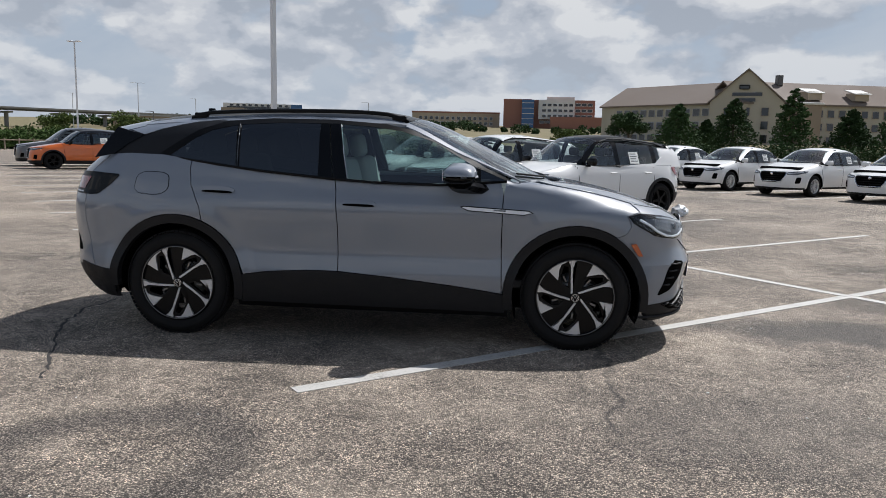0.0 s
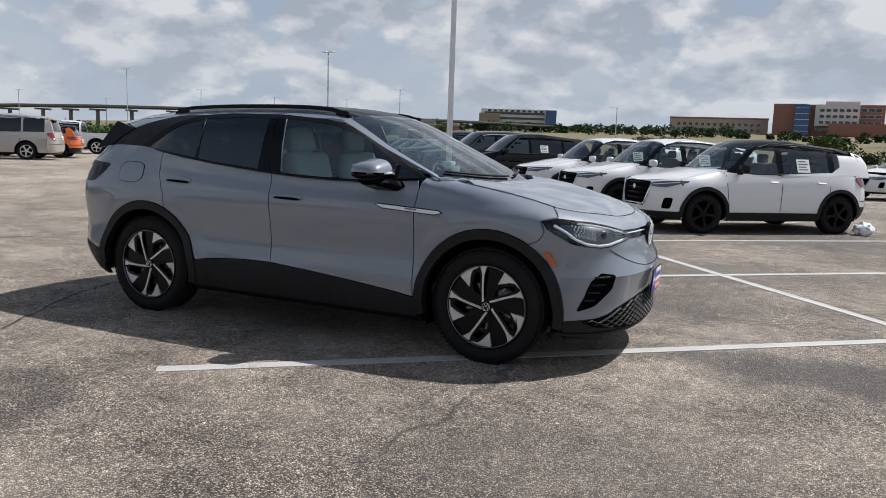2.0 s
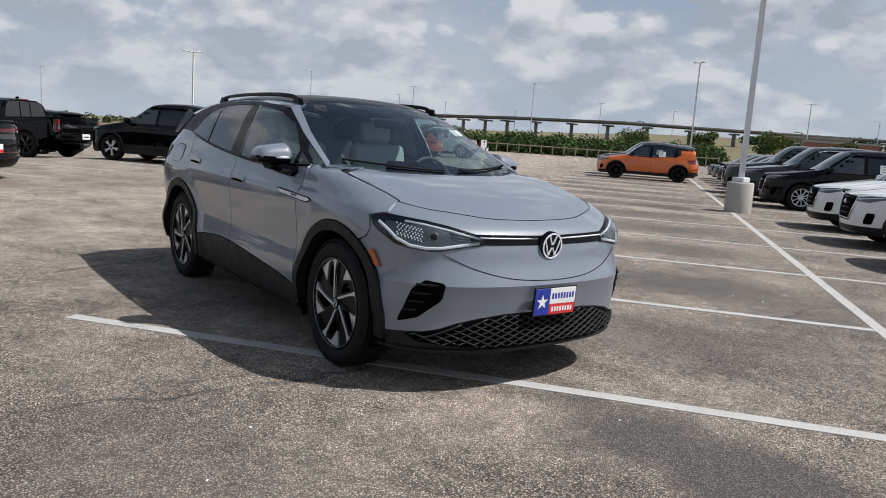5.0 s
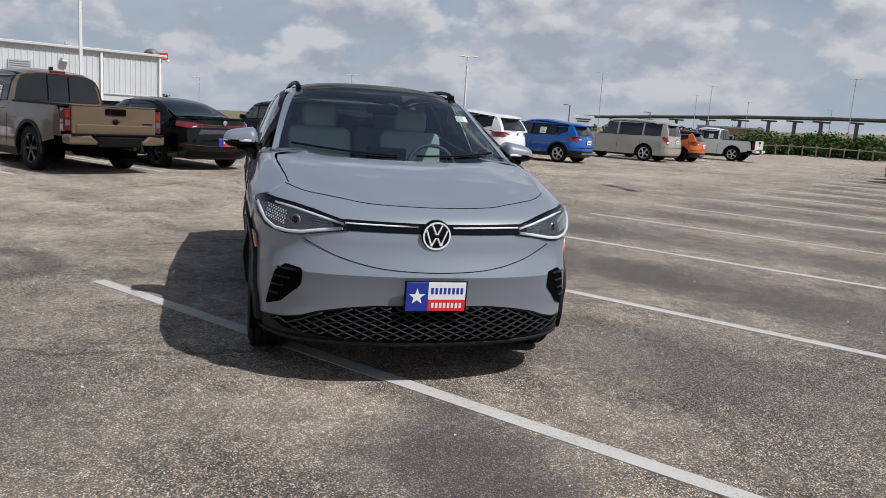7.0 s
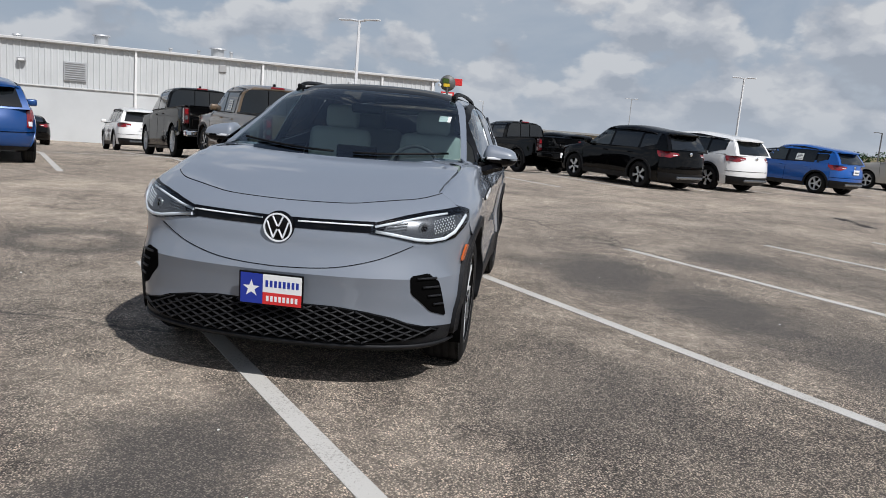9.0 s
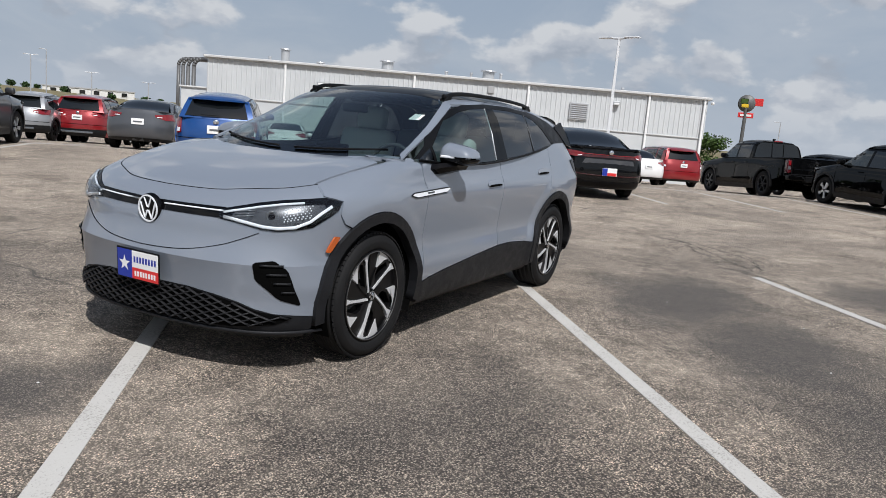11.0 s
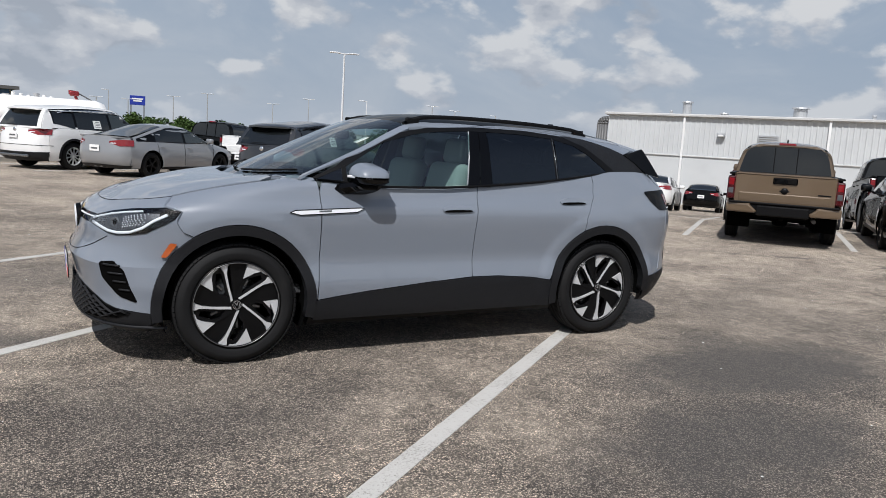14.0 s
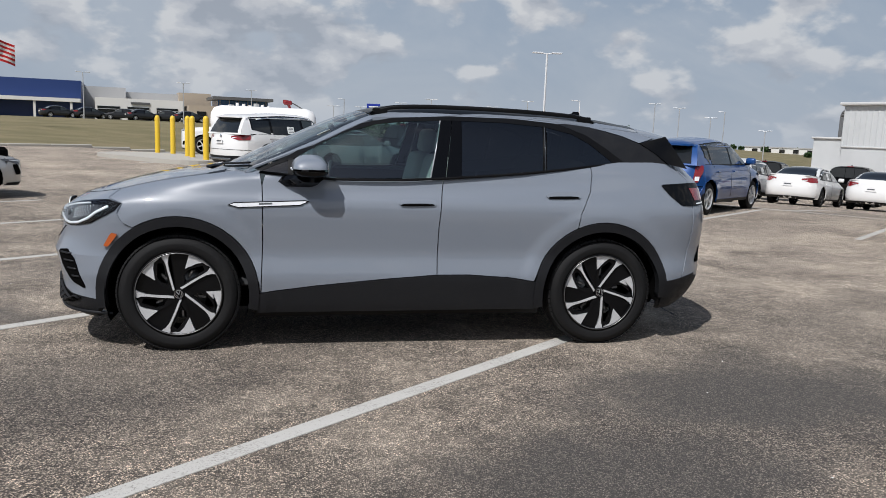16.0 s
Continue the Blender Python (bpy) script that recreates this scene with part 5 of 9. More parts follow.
    # cabin: floor, dashboard, steering wheel, seats, rear bench
    part("cabin_floor", box(-0.3, 0, 0.42, 2.9, 1.56, 0.06, 0.01), "dash_grey", car)
    dash = box(0.86, 0, 0.93, 0.42, 1.50, 0.24, 0.06, None, None, 2)
    dash = box(1.08, 0, 1.02, 0.34, 1.36, 0.09, 0.03, dash)
    part("dashboard", dash, "dash_grey", car)
    part("centre_screen", box(0.66, 0, 1.08, 0.02, 0.28, 0.16, 0.01), "gloss_black", car)
    sw = lathe([(0.180, -0.013), (0.190, 0), (0.180, 0.013), (0.165, 0.012), (0.160, 0), (0.165, -0.012)], 32, "X", close=True)
    sw = box(0, 0, -0.02, 0.03, 0.30, 0.05, 0.012, sw)
    sw = tube((0.02, 0, 0), (0.25, 0, -0.06), 0.03, bm=sw)
    part("steering_wheel", sw, "dash_grey", car, "", True, pose(0.50, 0.37, 1.02, 0, -22, 0))
    part("wheel_pad", box(-0.02, 0, 0, 0.03, 0.13, 0.10, 0.02), "seat_grey", car, "", False, pose(0.50, 0.37, 1.02, 0, -22, 0))

    def seat(px, py, wide=0.52):
        b = box(px, py, 0.60, 0.52, wide, 0.16, 0.05, None, None, 3)
        b = box(px - 0.30, py, 0.93, 0.15, wide * 0.95, 0.66, 0.06, b, Euler((0, radians(-14), 0)).to_matrix(), 3)
        sb = part("seat", b, "seat_grey", car, "pale grey cloth seat", True)
        part("headrest", box(px - 0.41, py, 1.34, 0.11, 0.27, 0.19, 0.045, None, Euler((0, radians(-10), 0)).to_matrix(), 3), "seat_grey", sb, "", True)
        return sb
    seat(0.05, 0.37)
    seat(0.05, -0.37)
    seat(-0.90, 0.35, 0.66)
    seat(-0.90, -0.35, 0.66)
    part("inside_mirror", box(0.42, 0, 1.41, 0.03, 0.22, 0.06, 0.012), "gloss_black", car)
    part("sensor_pod", box(0.36, 0, 1.475, 0.10, 0.12, 0.035, 0.012), "gloss_black", car)
    p = S.top(0.0)(0.50, 0.565)
    part("inspection_sticker", box(p.x, p.y, p.z - 0.004, 0.09, 0.08, 0.001, 0, None, Euler((0, radians(25), 0)).to_matrix()), "paper", car)
    return car


build_hero()


# ------------------------------------------------------------------ other vehicles
RIMS = {}


def simple_wheel(parent, m, R, style, far=False):
    """Wheel of a parked car: tyre, rim and its spokes."""
    rim = R * 0.66
    w = new("wheel", tyre_mesh(R, rim, 0.215))
    w.parent = parent
    w.matrix_basis = m
    mat, count, width = {"black": ("wheel_black", 5, 10), "silver": ("machined_alloy", 5, 11), "multi": ("machined_alloy", 10, 5), "dark": ("dark_grey_paint", 6, 9), "two": ("machined_alloy", 5, 13)}[style]
    key = (R, style, far)
    if key not in RIMS:
        b = lathe([(rim, -0.095), (rim + 0.006, -0.105), (rim - 0.006, -0.105), (rim - 0.02, -0.06), (rim - 0.03, 0.08)], 36)
        for f in b.faces:
            f.smooth = True
        rimm = mesh_of("rim", b, mat if style != "two" else "wheel_black")
        b = lathe([(0.001, -0.03), (rim - 0.02, -0.03), (rim - 0.02, 0.03)], 28)
        back = mesh_of("wheel_back", b, "matte_black")
        b = lathe([(0.001, -0.098), (0.03, -0.097), (0.034, -0.09), (0.06, -0.085), (0.07, -0.03)], 20)
        hub = mesh_of("hub", b, mat if style != "two" else "wheel_black")
        sp = []
        for k in range(count):
            a = 90 + 360 * k / count
            poly = [polar(0.04, a - 40 * 5 / count), polar(rim * 0.6, a - width * 0.8), polar(rim - 0.006, a - width), polar(rim - 0.006, a + width), polar(rim * 0.6, a + width * 0.6), polar(0.04, a + 40 * 5 / count)]
            if far:
                sp = [plate_poly(poly, -0.092, -0.06, sp[0] if sp else None)]
            else:
                sp.append(mesh_of("spoke", plate_poly(poly, -0.092, -0.06), mat, False))
        if far:
            sp = [mesh_of("spokes", sp[0], mat, False)]
        RIMS[key] = (rimm, back, hub, sp)
    rimm, back, hub, sp = RIMS[key]
    for nm, me in [("rim", rimm), ("wheel_back", back), ("hub", hub)] + [("spokes" if far else "spoke", q) for q in sp]:
        o = new(nm, me)
        o.parent = w
    return w


def car_kit(name, label, category, paint_mat, at, L, W, H, wb, fo, R=0.34, belt=0.98, cowl=1.0, nose_z=0.80, ws=0.95, rf=0.15, rr=-1.35, deck=None, glass_end=None,
            rim="silver", clad=True, rails=False, roof_mat=None, grille="bar", tailstyle="wide", bed=None, plate=True, sticker=True, group="", boxy=False, front_light="slim", clear=False, slope=0.0):
    """One parked vehicle. L, W, H: size; wb: wheelbase; fo: front overhang; ws, rf, rr: windscreen foot, roof front and roof rear;
    deck: height of a boot lid; bed: x where a pickup's cab ends."""
    car = thing(name, label, category, group, at=at)
    F, T = wb / 2 + fo, wb / 2 + fo - L
    hw = W / 2
    k = 0.03 if boxy else 0.08
    top = deck or belt
    nose = [(0.16, F - 0.10), (0.26, F - 0.02), (0.45, F), (nose_z - 0.16, F - 0.015), (nose_z - 0.04, F - 0.05), (nose_z, F - k - 0.04), (nose_z + (cowl - nose_z) * 0.35, F - 0.38 * (F - ws)), (nose_z + (cowl - nose_z) * 0.75, F - 0.75 * (F - ws)), (cowl, ws), (cowl + 0.05, ws - 0.35), (cowl + 0.5, ws - 0.55)]
    tail = [(0.18, T + 0.22), (0.30, T + 0.07), (0.45, T + 0.01), (0.62, T), (top * 0.8, T + 0.03), (top, T + (0.06 if deck or bed is not None else 0.10)), (top + 0.2, T + 0.14), (top + 0.4, T + 0.3)]
    width = [(0.16, hw - 0.08), (0.28, hw - 0.02), (0.5, hw), (0.75, hw - 0.008), (belt - 0.08, hw - 0.02), (belt, hw - 0.045), (belt + 0.3, hw - 0.1)]
    if deck:
        roof = [(T + 0.10, deck + 0.0), (glass_end, deck + 0.03), (rr - 0.25, H - 0.10), (rr, H - 0.035), ((rf + rr) / 2, H), (rf, H - 0.055), ((rf + ws) / 2, (H + cowl) / 2 + 0.02), (ws, cowl + 0.02), (ws + 0.3, cowl - 0.02)]
    elif bed is not None:
        roof = [(bed - 0.05, H - 0.10), (rr, H - 0.03), ((rf + rr) / 2, H), (rf, H - 0.05), ((rf + ws) / 2, (H + cowl) / 2 + 0.03), (ws, cowl + 0.02), (ws + 0.3, cowl - 0.02)]
    else:
        roof = [(T + 0.05, H - 0.22 - 1.3 * slope), (T + 0.34, H - 0.105 - slope), (rr + 0.25, H - 0.05 - 0.6 * slope), (rr + 0.8, H - 0.01 - 0.15 * slope), ((rf + rr) / 2 + 0.1, H), (rf, H - 0.05), ((rf + ws) / 2, (H + cowl) / 2 + 0.02), (ws, cowl + 0.02), (ws + 0.3, cowl - 0.02)]
    cabin = [(T, hw - 0.12), (T + 0.5, hw - 0.075), (0, hw - 0.03), (ws, hw - 0.06)]
    S = Shell(nose, tail, width, roof, cabin, n=9 if not boxy else 14, m=2.4 if not boxy else 3.4, nr=9 if not boxy else 16, mr=2.6 if not boxy else 4, sill=belt - 0.06, lean=0.20 if not boxy else 0.13,
              flare=((wb / 2, R, R + 0.17, 0.012), (-wb / 2, R, R + 0.17, 0.012)), crease=(lambda x: belt - 0.10, 0.010))
    AR = R + 0.075
    xf, xr = F - 0.45, T + 0.40
    st = 0.14
    body = None
    for s in (1, -1):
        M = S.side(s)
        lowz = 0.24 if not boxy else 0.30
        hood = [(x, min(cowl, S.bonnet_z(x, hw * 0.84))) for x in (xf, xf - (xf - ws) * 0.33, xf - (xf - ws) * 0.66, ws + 0.02)]
        rearline = [(xr, top + 0.01 if deck is None else deck - 0.01)]
        if deck:
            rearline = [(glass_end + 0.05, belt), (xr, deck - 0.02)]
        poly = [(xf, lowz)] + [p for p in [(wb / 2 + AR, lowz)]] + [p for p in arc(wb / 2, R, AR, -12, 192, 14) if p[1] > lowz] + [(wb / 2 - AR, lowz), (-wb / 2 + AR, lowz)] + [p for p in arc(-wb / 2, R, AR, -12, 192, 14) if p[1] > (lowz if bed is None or p[0] > -wb / 2 else 0.54)] + [(-wb / 2 - AR, lowz if bed is None else 0.52), (xr, lowz if bed is None else 0.60)] + rearline[::-1] + [(0.0, belt), (ws - 0.2, belt + 0.01)] + hood[::-1]
        body = patch(poly, st, M, inward_y, 0.02, bm=body)
    zt = nose_z + 0.01
    pts = [(S.front_x(xf, 0.26), 0.26), (S.front_x(xf, 0.45), 0.45), (S.front_x(xf, nose_z - 0.1), nose_z - 0.1), (S.front_x(xf, hood[0][1]), hood[0][1]), (S.front_t(hw * 0.62, zt), zt), (0, zt)]
    body = patch([(0, 0.24)] + pts + [(-t, z) for t, z in pts[::-1] if t > 1e-6], (9, 0.07), S.front(), inward_axis, 0.02, bm=body)
    rt = [(S.rear_x(xr, 0.26), 0.26), (S.rear_x(xr, 0.5), 0.5), (S.rear_x(xr, top * 0.85), top * 0.85), (S.rear_x(xr, top - 0.02), top), (0, top + 0.012)]
    if bed is not None:
        rt = [(S.rear_x(xr, 0.66), 0.66)] + rt[2:]
    body = patch([(0, 0.24 if bed is None else 0.66)] + rt + [(-t, z) for t, z in rt[::-1] if t > 1e-6], (9, 0.07), S.rear(), inward_axis, 0.02, bm=body)
    bmesh.ops.remove_doubles(body, verts=body.verts, dist=0.002)
    part("body", body, paint_mat, car)
    hp = [(ws - 0.02, 0)] + [(ws - 0.05, hw * 0.6), (ws - 0.10, hw * 0.86)] + [(x, min(hw * 0.9, S.half(x, min(z, S.nose[-3][0] - 0.01)))) for x, z in hood[::-1]] + [(F - 0.22, hw * 0.62), (F - 0.085, hw * 0.3), (F - 0.06, 0)]
    hp = hp + [(x, -y) for x, y in hp[::-1] if y > 1e-6]
    part("bonnet", patch(hp, 0.14, S.bonnet(0.004), inward_down, 0.025), paint_mat, car)
    # greenhouse
    G = "window_dark"
    GC = "car_glass" if clear else "window_mid"
    rend = T + 0.14 if (deck is None and bed is None) else (glass_end if deck else bed)
    for s in (1, -1):
        n = 12
        lo = [(ws - 0.02, belt - 0.02), (rend + (0.02 if bed is None else 0), belt - 0.02)]
        lean_r = 0.05 if (deck or bed is not None) else (0.22 if boxy else 0.34)
        xs = [rend + lean_r + (ws - 0.01 - lean_r - rend) * i / n for i in range(n + 1)]
        hi = [(x, max(belt, S.ridge(x) - 0.035)) for x in xs]
        if not clear:
            part("cab_side", patch(lo + hi, 0.12, S.cab(s), inward_y, 0.01), paint_mat, car)
        gap = 0.07
        mid = -0.12 if bed is None else (ws + bed) / 2 - 0.12
        # one pane ahead of the middle pillar and one behind it, and a third where the roof runs on
        def backing(a, b, rise):
            q = [(a + (b - a) * i / 9, max(belt + 0.012, S.ridge(a + (b - a) * i / 9) - 0.075)) for i in range(10)]
            pl = [(b, belt + 0.004 + rise), (a + (b - a) * 0.6, belt + 0.004), (a, belt + 0.004)] + q
            clean = [p for i, p in enumerate(pl) if i == 0 or (Vector(p) - Vector(pl[i - 1])).length > 0.012]
            part("window_surround", patch(clean, 0.12, S.cab(s, 0.003), inward_y, 0.006), "gloss_black", car)

        def pane(a, b, nm, rise=0.0):
            q = []
            for i in range(7):
                x = a + (b - a) * i / 6
                q.append((x, max(belt + 0.015, S.ridge(x) - 0.095)))
            pl = [(b, belt + 0.01 + rise), (a, belt + 0.01)] + q
            clean = [p for i, p in enumerate(pl) if i == 0 or (Vector(p) - Vector(pl[i - 1])).length > 0.012]
            part(nm, patch(clean, 0.12, S.cab(s, 0.006), inward_y, 0.006), GC if nm == "front_window" else G if not clear or rim == "silver" else GC, car)
        fstart = ws - 0.10
        while S.ridge(fstart) - 0.095 < belt + 0.03 and fstart > 0:
            fstart -= 0.03
        last = (bed + 0.14) if bed is not None else rend + 0.10 + lean_r
        kick = 0.15 if clear and deck is None else 0.0
        last += kick * 1.2
        while S.ridge(last) - 0.095 < belt + 0.04 and last < 0:
            last += 0.04
        if clear:
            # posts and roof edge round see-through panes
            cant = [last + (fstart - last) * i / 10 for i in range(11)]
            part("roof_edge", patch([(x, S.ridge(x) - 0.034) for x in cant] + [(x, max(belt + 0.01, S.ridge(x) - 0.098)) for x in cant[::-1]], 0.12, S.cab(s), inward_y, 0.02), "gloss_black" if kick else paint_mat, car)
            part("rear_post", patch([(last + 0.03, belt - 0.02), (last + 0.03, S.ridge(last + 0.03) - 0.04)] + [(x, max(belt + 0.004, S.ridge(x) - 0.036)) for x in (last - 0.06, (last + rend) / 2, rend + 0.06)] + [(rend + 0.02, belt - 0.02)], 0.12, S.cab(s), inward_y, 0.02), paint_mat, car)
            if kick:
                rd = -wb / 2 + 0.14
                part("window_wedge", patch([(mid, belt - 0.01), (rend + 0.06, belt - 0.01), (last - 0.02, belt + 0.03 + kick), (rd, belt + 0.012 + kick * 0.30), (mid, belt + 0.008)], 0.12, S.cab(s, 0.010), inward_y, 0.02), paint_mat, car)
                crest = [rend + 0.16, last - 0.12, last + 0.02]
                part("roof_corner", patch([(x, S.ridge(x) - 0.036) for x in crest] + [(last + 0.02, S.ridge(last + 0.02) - 0.115), (last - 0.12, S.ridge(last - 0.12) - 0.125), (rend + 0.16, S.ridge(rend + 0.16) - 0.10)], 0.12, S.cab(s, 0.006), inward_y, 0.02), "gloss_black", car)
            part("front_post", patch([(fstart - 0.05, belt - 0.02), (ws - 0.02, belt - 0.02), (ws - 0.02, belt + 0.01), (fstart - 0.05, S.ridge(fstart - 0.05) - 0.04)], 0.12, S.cab(s), inward_y, 0.02), "gloss_black", car)
            for p0, p1 in ((mid + 0.06, mid - 0.05), (-wb / 2 + 0.20, -wb / 2 + 0.08)):
                if p1 > last:
                    part("door_post", patch([(p0, belt - 0.02), (p0, S.ridge(p0) - 0.05), (p1, S.ridge(p1) - 0.05), (p1, belt - 0.02)], 0.12, S.cab(s, 0.008), inward_y, 0.02), "gloss_black", car)
        elif not boxy or bed is not None:
            backing(fstart + 0.03, last - 0.02, 0.0 if (boxy or deck) else 0.13)
        pane(fstart, mid + 0.05, "front_window")
        if bed is not None:
            pane(mid - 0.04, bed + 0.16, "rear_window")
        else:
            rdoor = -wb / 2 + 0.18
            pane(mid - 0.04, rdoor, "rear_window")
            rend2 = rdoor - 0.08
            e = rend + 0.12 + lean_r + kick * 1.2
            while S.ridge(e) - 0.095 < belt + 0.04 and e < rend2:
                e += 0.04
            if rend2 - e > 0.12 and deck is None:
                pane(rend2, e, "quarter_window", 0.0 if boxy else max(0.13, kick))
        trim = [S.cab(s, 0.008)(x, belt + 0.004) for x in (fstart, mid, rend + 0.35)]
        part("window_trim", ribbon(trim, lambda p: Vector((0, s, 0.2)), 0.02, 0.006), "trim_black", car)
        # seams, handles, mirror
        for x in (ws - 0.12, mid, (-wb / 2 + 0.24 if bed is None else bed + 0.10)):
            seam = [S.side(s, 0.001)(x + 0.02 * i * (1 if x > mid else -0.3), 0.32 + (belt - 0.34) * i / 4) for i in range(5)]
            part("door_seam", ribbon(seam, lambda p: Vector((0, s, 0)), 0.010, 0.002), "matte_black", car)
        for x in (mid + 0.16, (-wb / 2 + 0.40 if bed is None else bed + 0.28)):
            p = S.side(s, 0.012)(x, belt - 0.13)
            part("door_handle", box(p.x, p.y, p.z, 0.17, 0.025, 0.03, 0.008), paint_mat, car)
        p = S.side(s)(ws - 0.30, belt + 0.03)
        mr = box(p.x, p.y + s * 0.12, p.z + 0.05, 0.12, 0.20, 0.14, 0.04, None, None, 2)
        mir = part("door_mirror", mr, "gloss_black" if roof_mat else paint_mat, car, "", True)
        part("mirror_arm", box(p.x + 0.02, p.y + s * 0.03, p.z - 0.02, 0.07, 0.12, 0.04, 0.01), "trim_black", mir)
        # wheels, liners, cladding
        for cx in (wb / 2, -wb / 2):
            liner = lathe([(AR - 0.02, s * (hw - 0.05)), (AR - 0.02, s * (hw - 0.42)), (0.02, s * (hw - 0.42))], 24)
            bmesh.ops.translate(liner, vec=(cx, 0, R), verts=liner.verts)
            bmesh.ops.bisect_plane(liner, geom=liner.verts[:] + liner.edges[:] + liner.faces[:], plane_co=(0, 0, 0.22), plane_no=(0, 0, -1), clear_outer=True)
            part("arch_liner", liner, "matte_black", car, "", True)
            simple_wheel(car, pose(cx, s * (hw - 0.125), R, 0, 20 * cx, 180 if s > 0 else 0), R, rim, car.matrix_basis.translation.length > 22)
            if clad:
                ring = arc(cx, R, AR + 0.045, -8, 188, 18) + arc(cx, R, AR - 0.015, 188, -8, 18)
                part("arch_cladding", patch(ring, 0.12, S.side(s, 0.010), inward_y, 0.04), "cladding", car)
        sill = [(wb / 2 - AR, 0.22), (wb / 2 - AR, 0.36 if clad else 0.28), (-wb / 2 + AR, 0.36 if clad else 0.28), (-wb / 2 + AR, 0.22)]
        part("sill", patch(sill, 0.3, S.side(s, 0.010), inward_y, 0.05), "cladding" if clad else "trim_black", car)
        if rails:
            rl = [S.top()(rf - 0.05 + (rr - rf) * i / 8, s * (hw - 0.26)) + Vector((0, 0, 0.035 if 0 < i < 8 else 0)) for i in range(9)]
            part("roof_rail", ribbon(rl, lambda p: Vector((0, 0, 1)), 0.04, 0.02), "silver_metal" if rails == "silver" else "trim_black", car)
    wsx = [(ws + 0.02, 0), (ws - 0.02, hw * 0.45), (ws - 0.14, hw * 0.80), ((ws + rf) / 2 - 0.10, hw * 0.72), (rf - 0.02, hw * 0.66), (rf + 0.03, hw * 0.3), (rf + 0.05, 0)]
    wsx = wsx + [(x, -y) for x, y in wsx[::-1] if y > 1e-6]
    part("windscreen", patch(wsx, 0.12, S.top(0.006), inward_down), GC, car)
    rend_roof = rr if deck else (bed + 0.06 if bed is not None else T + (0.26 if boxy else 0.38))
    rp = [(rf + 0.07, 0), (rf + 0.03, hw * 0.4), (rf - 0.02, hw * 0.70), (0.5 * (rf + rr), hw * 0.74), (rend_roof, hw * 0.68), (rend_roof - 0.03, 0)]
    rp = rp + [(x, -y) for x, y in rp[::-1] if y > 1e-6]
    part("roof", patch(rp, 0.15, S.top(0.003), inward_down, 0.02), roof_mat or paint_mat, car)
    # rear window, tail
    if deck:
        rg = [(rr - 0.01, 0), (rr - 0.03, hw * 0.60), (glass_end + 0.02, hw * 0.70), (glass_end, 0)]
        rg = rg + [(x, -y) for x, y in rg[::-1] if y > 1e-6]
        part("rear_glass", patch(rg, 0.12, S.top(0.006)), G, car)
        dk = [(glass_end + 0.03, 0), (glass_end + 0.03, hw * 0.86), (T + 0.35, hw * 0.84), (T + 0.12, hw * 0.70), (T + 0.06, 0)]
        dk = dk + [(x, -y) for x, y in dk[::-1] if y > 1e-6]
        part("boot_lid", patch(dk, 0.12, lambda x, y: Vector((x, y, deck + 0.015 - 0.03 * (y / hw) ** 4 + 0.02 * max(0, (T + 0.3 - x) / 0.3))), inward_down, 0.03), paint_mat, car)
        ztl = deck - 0.14
    elif bed is not None:
        bh = top
        inn = box((bed + T) / 2, 0, bh - 0.50, bed - T - 0.12, W - 0.22, 0.05)
        for s in (1, -1):
            inn = box((bed + T) / 2, s * (hw - 0.10), bh - 0.24, bed - T - 0.10, 0.06, 0.50, 0.01, inn)
        part("bed_liner", inn, "matte_black", car)
        for s in (1, -1):
            part("bed_rail", box((bed + T) / 2 - 0.02, s * (hw - 0.085), bh + 0.01, bed - T - 0.06, 0.09, 0.035, 0.01), "trim_black", car)
        tg = part("tailgate", box(T + 0.05, 0, bh - 0.26, 0.07, W - 0.30, 0.56, 0.02, None, None, 2), paint_mat, car)
        part("tailgate_handle", box(T + 0.010, 0, bh - 0.075, 0.015, 0.38, 0.11, 0.02, None, None, 2), "gloss_black", tg)
        eb = lathe([(0.001, -0.006), (0.052, -0.006), (0.056, 0.006)], 20, "X")
        part("tailgate_emblem", eb, "trim_black", tg, "", True, pose(T + 0.010, 0, bh - 0.24))
        part("emblem_bar", box(T + 0.003, 0, bh - 0.24, 0.008, 0.15, 0.02, 0.003), "trim_black", tg)
        part("tailgate_cap", box(T + 0.045, 0, bh + 0.018, 0.085, W - 0.30, 0.022, 0.008), paint_mat, tg)
        part("tailgate_step", box(T + 0.016, 0, bh - 0.395, 0.03, W - 0.44, 0.20, 0.014, None, Euler((0, radians(-5), 0)).to_matrix(), 2), paint_mat, tg)
        part("tailgate_badge", box(T + 0.012, -(W / 2 - 0.32), bh - 0.27, 0.006, 0.20, 0.022, 0.002), "trim_black", tg)
        bump = part("rear_bumper", box(T - 0.03, 0, 0.640, 0.18, W * 0.66, 0.12, 0.03, None, None, 2), "trim_black", car)
        for e in (1, -1):
            q = box(T - 0.03, e * (hw - 0.235), 0.620, 0.26, 0.39, 0.17, 0.045, None, None, 3)
            for v in q.verts:
                if v.co.y * e < hw - 0.20 and v.co.z < 0.62:
                    v.co.y -= e * 0.10
                if v.co.y * e > hw - 0.10:
                    v.co.x += 0.05
            part("bumper_end", q, paint_mat if rim != "multi" else "chrome", bump)
        part("bumper_top", box(T - 0.04, 0, 0.705, 0.22, W - 0.16, 0.03, 0.01), "trim_black", car)
        part("tow_bar", box(T + 0.10, 0, 0.50, 0.10, 0.8, 0.08, 0.03, box(T + 0.02, 0, 0.48, 0.16, 0.09, 0.09, 0.02)), "matte_black", car)
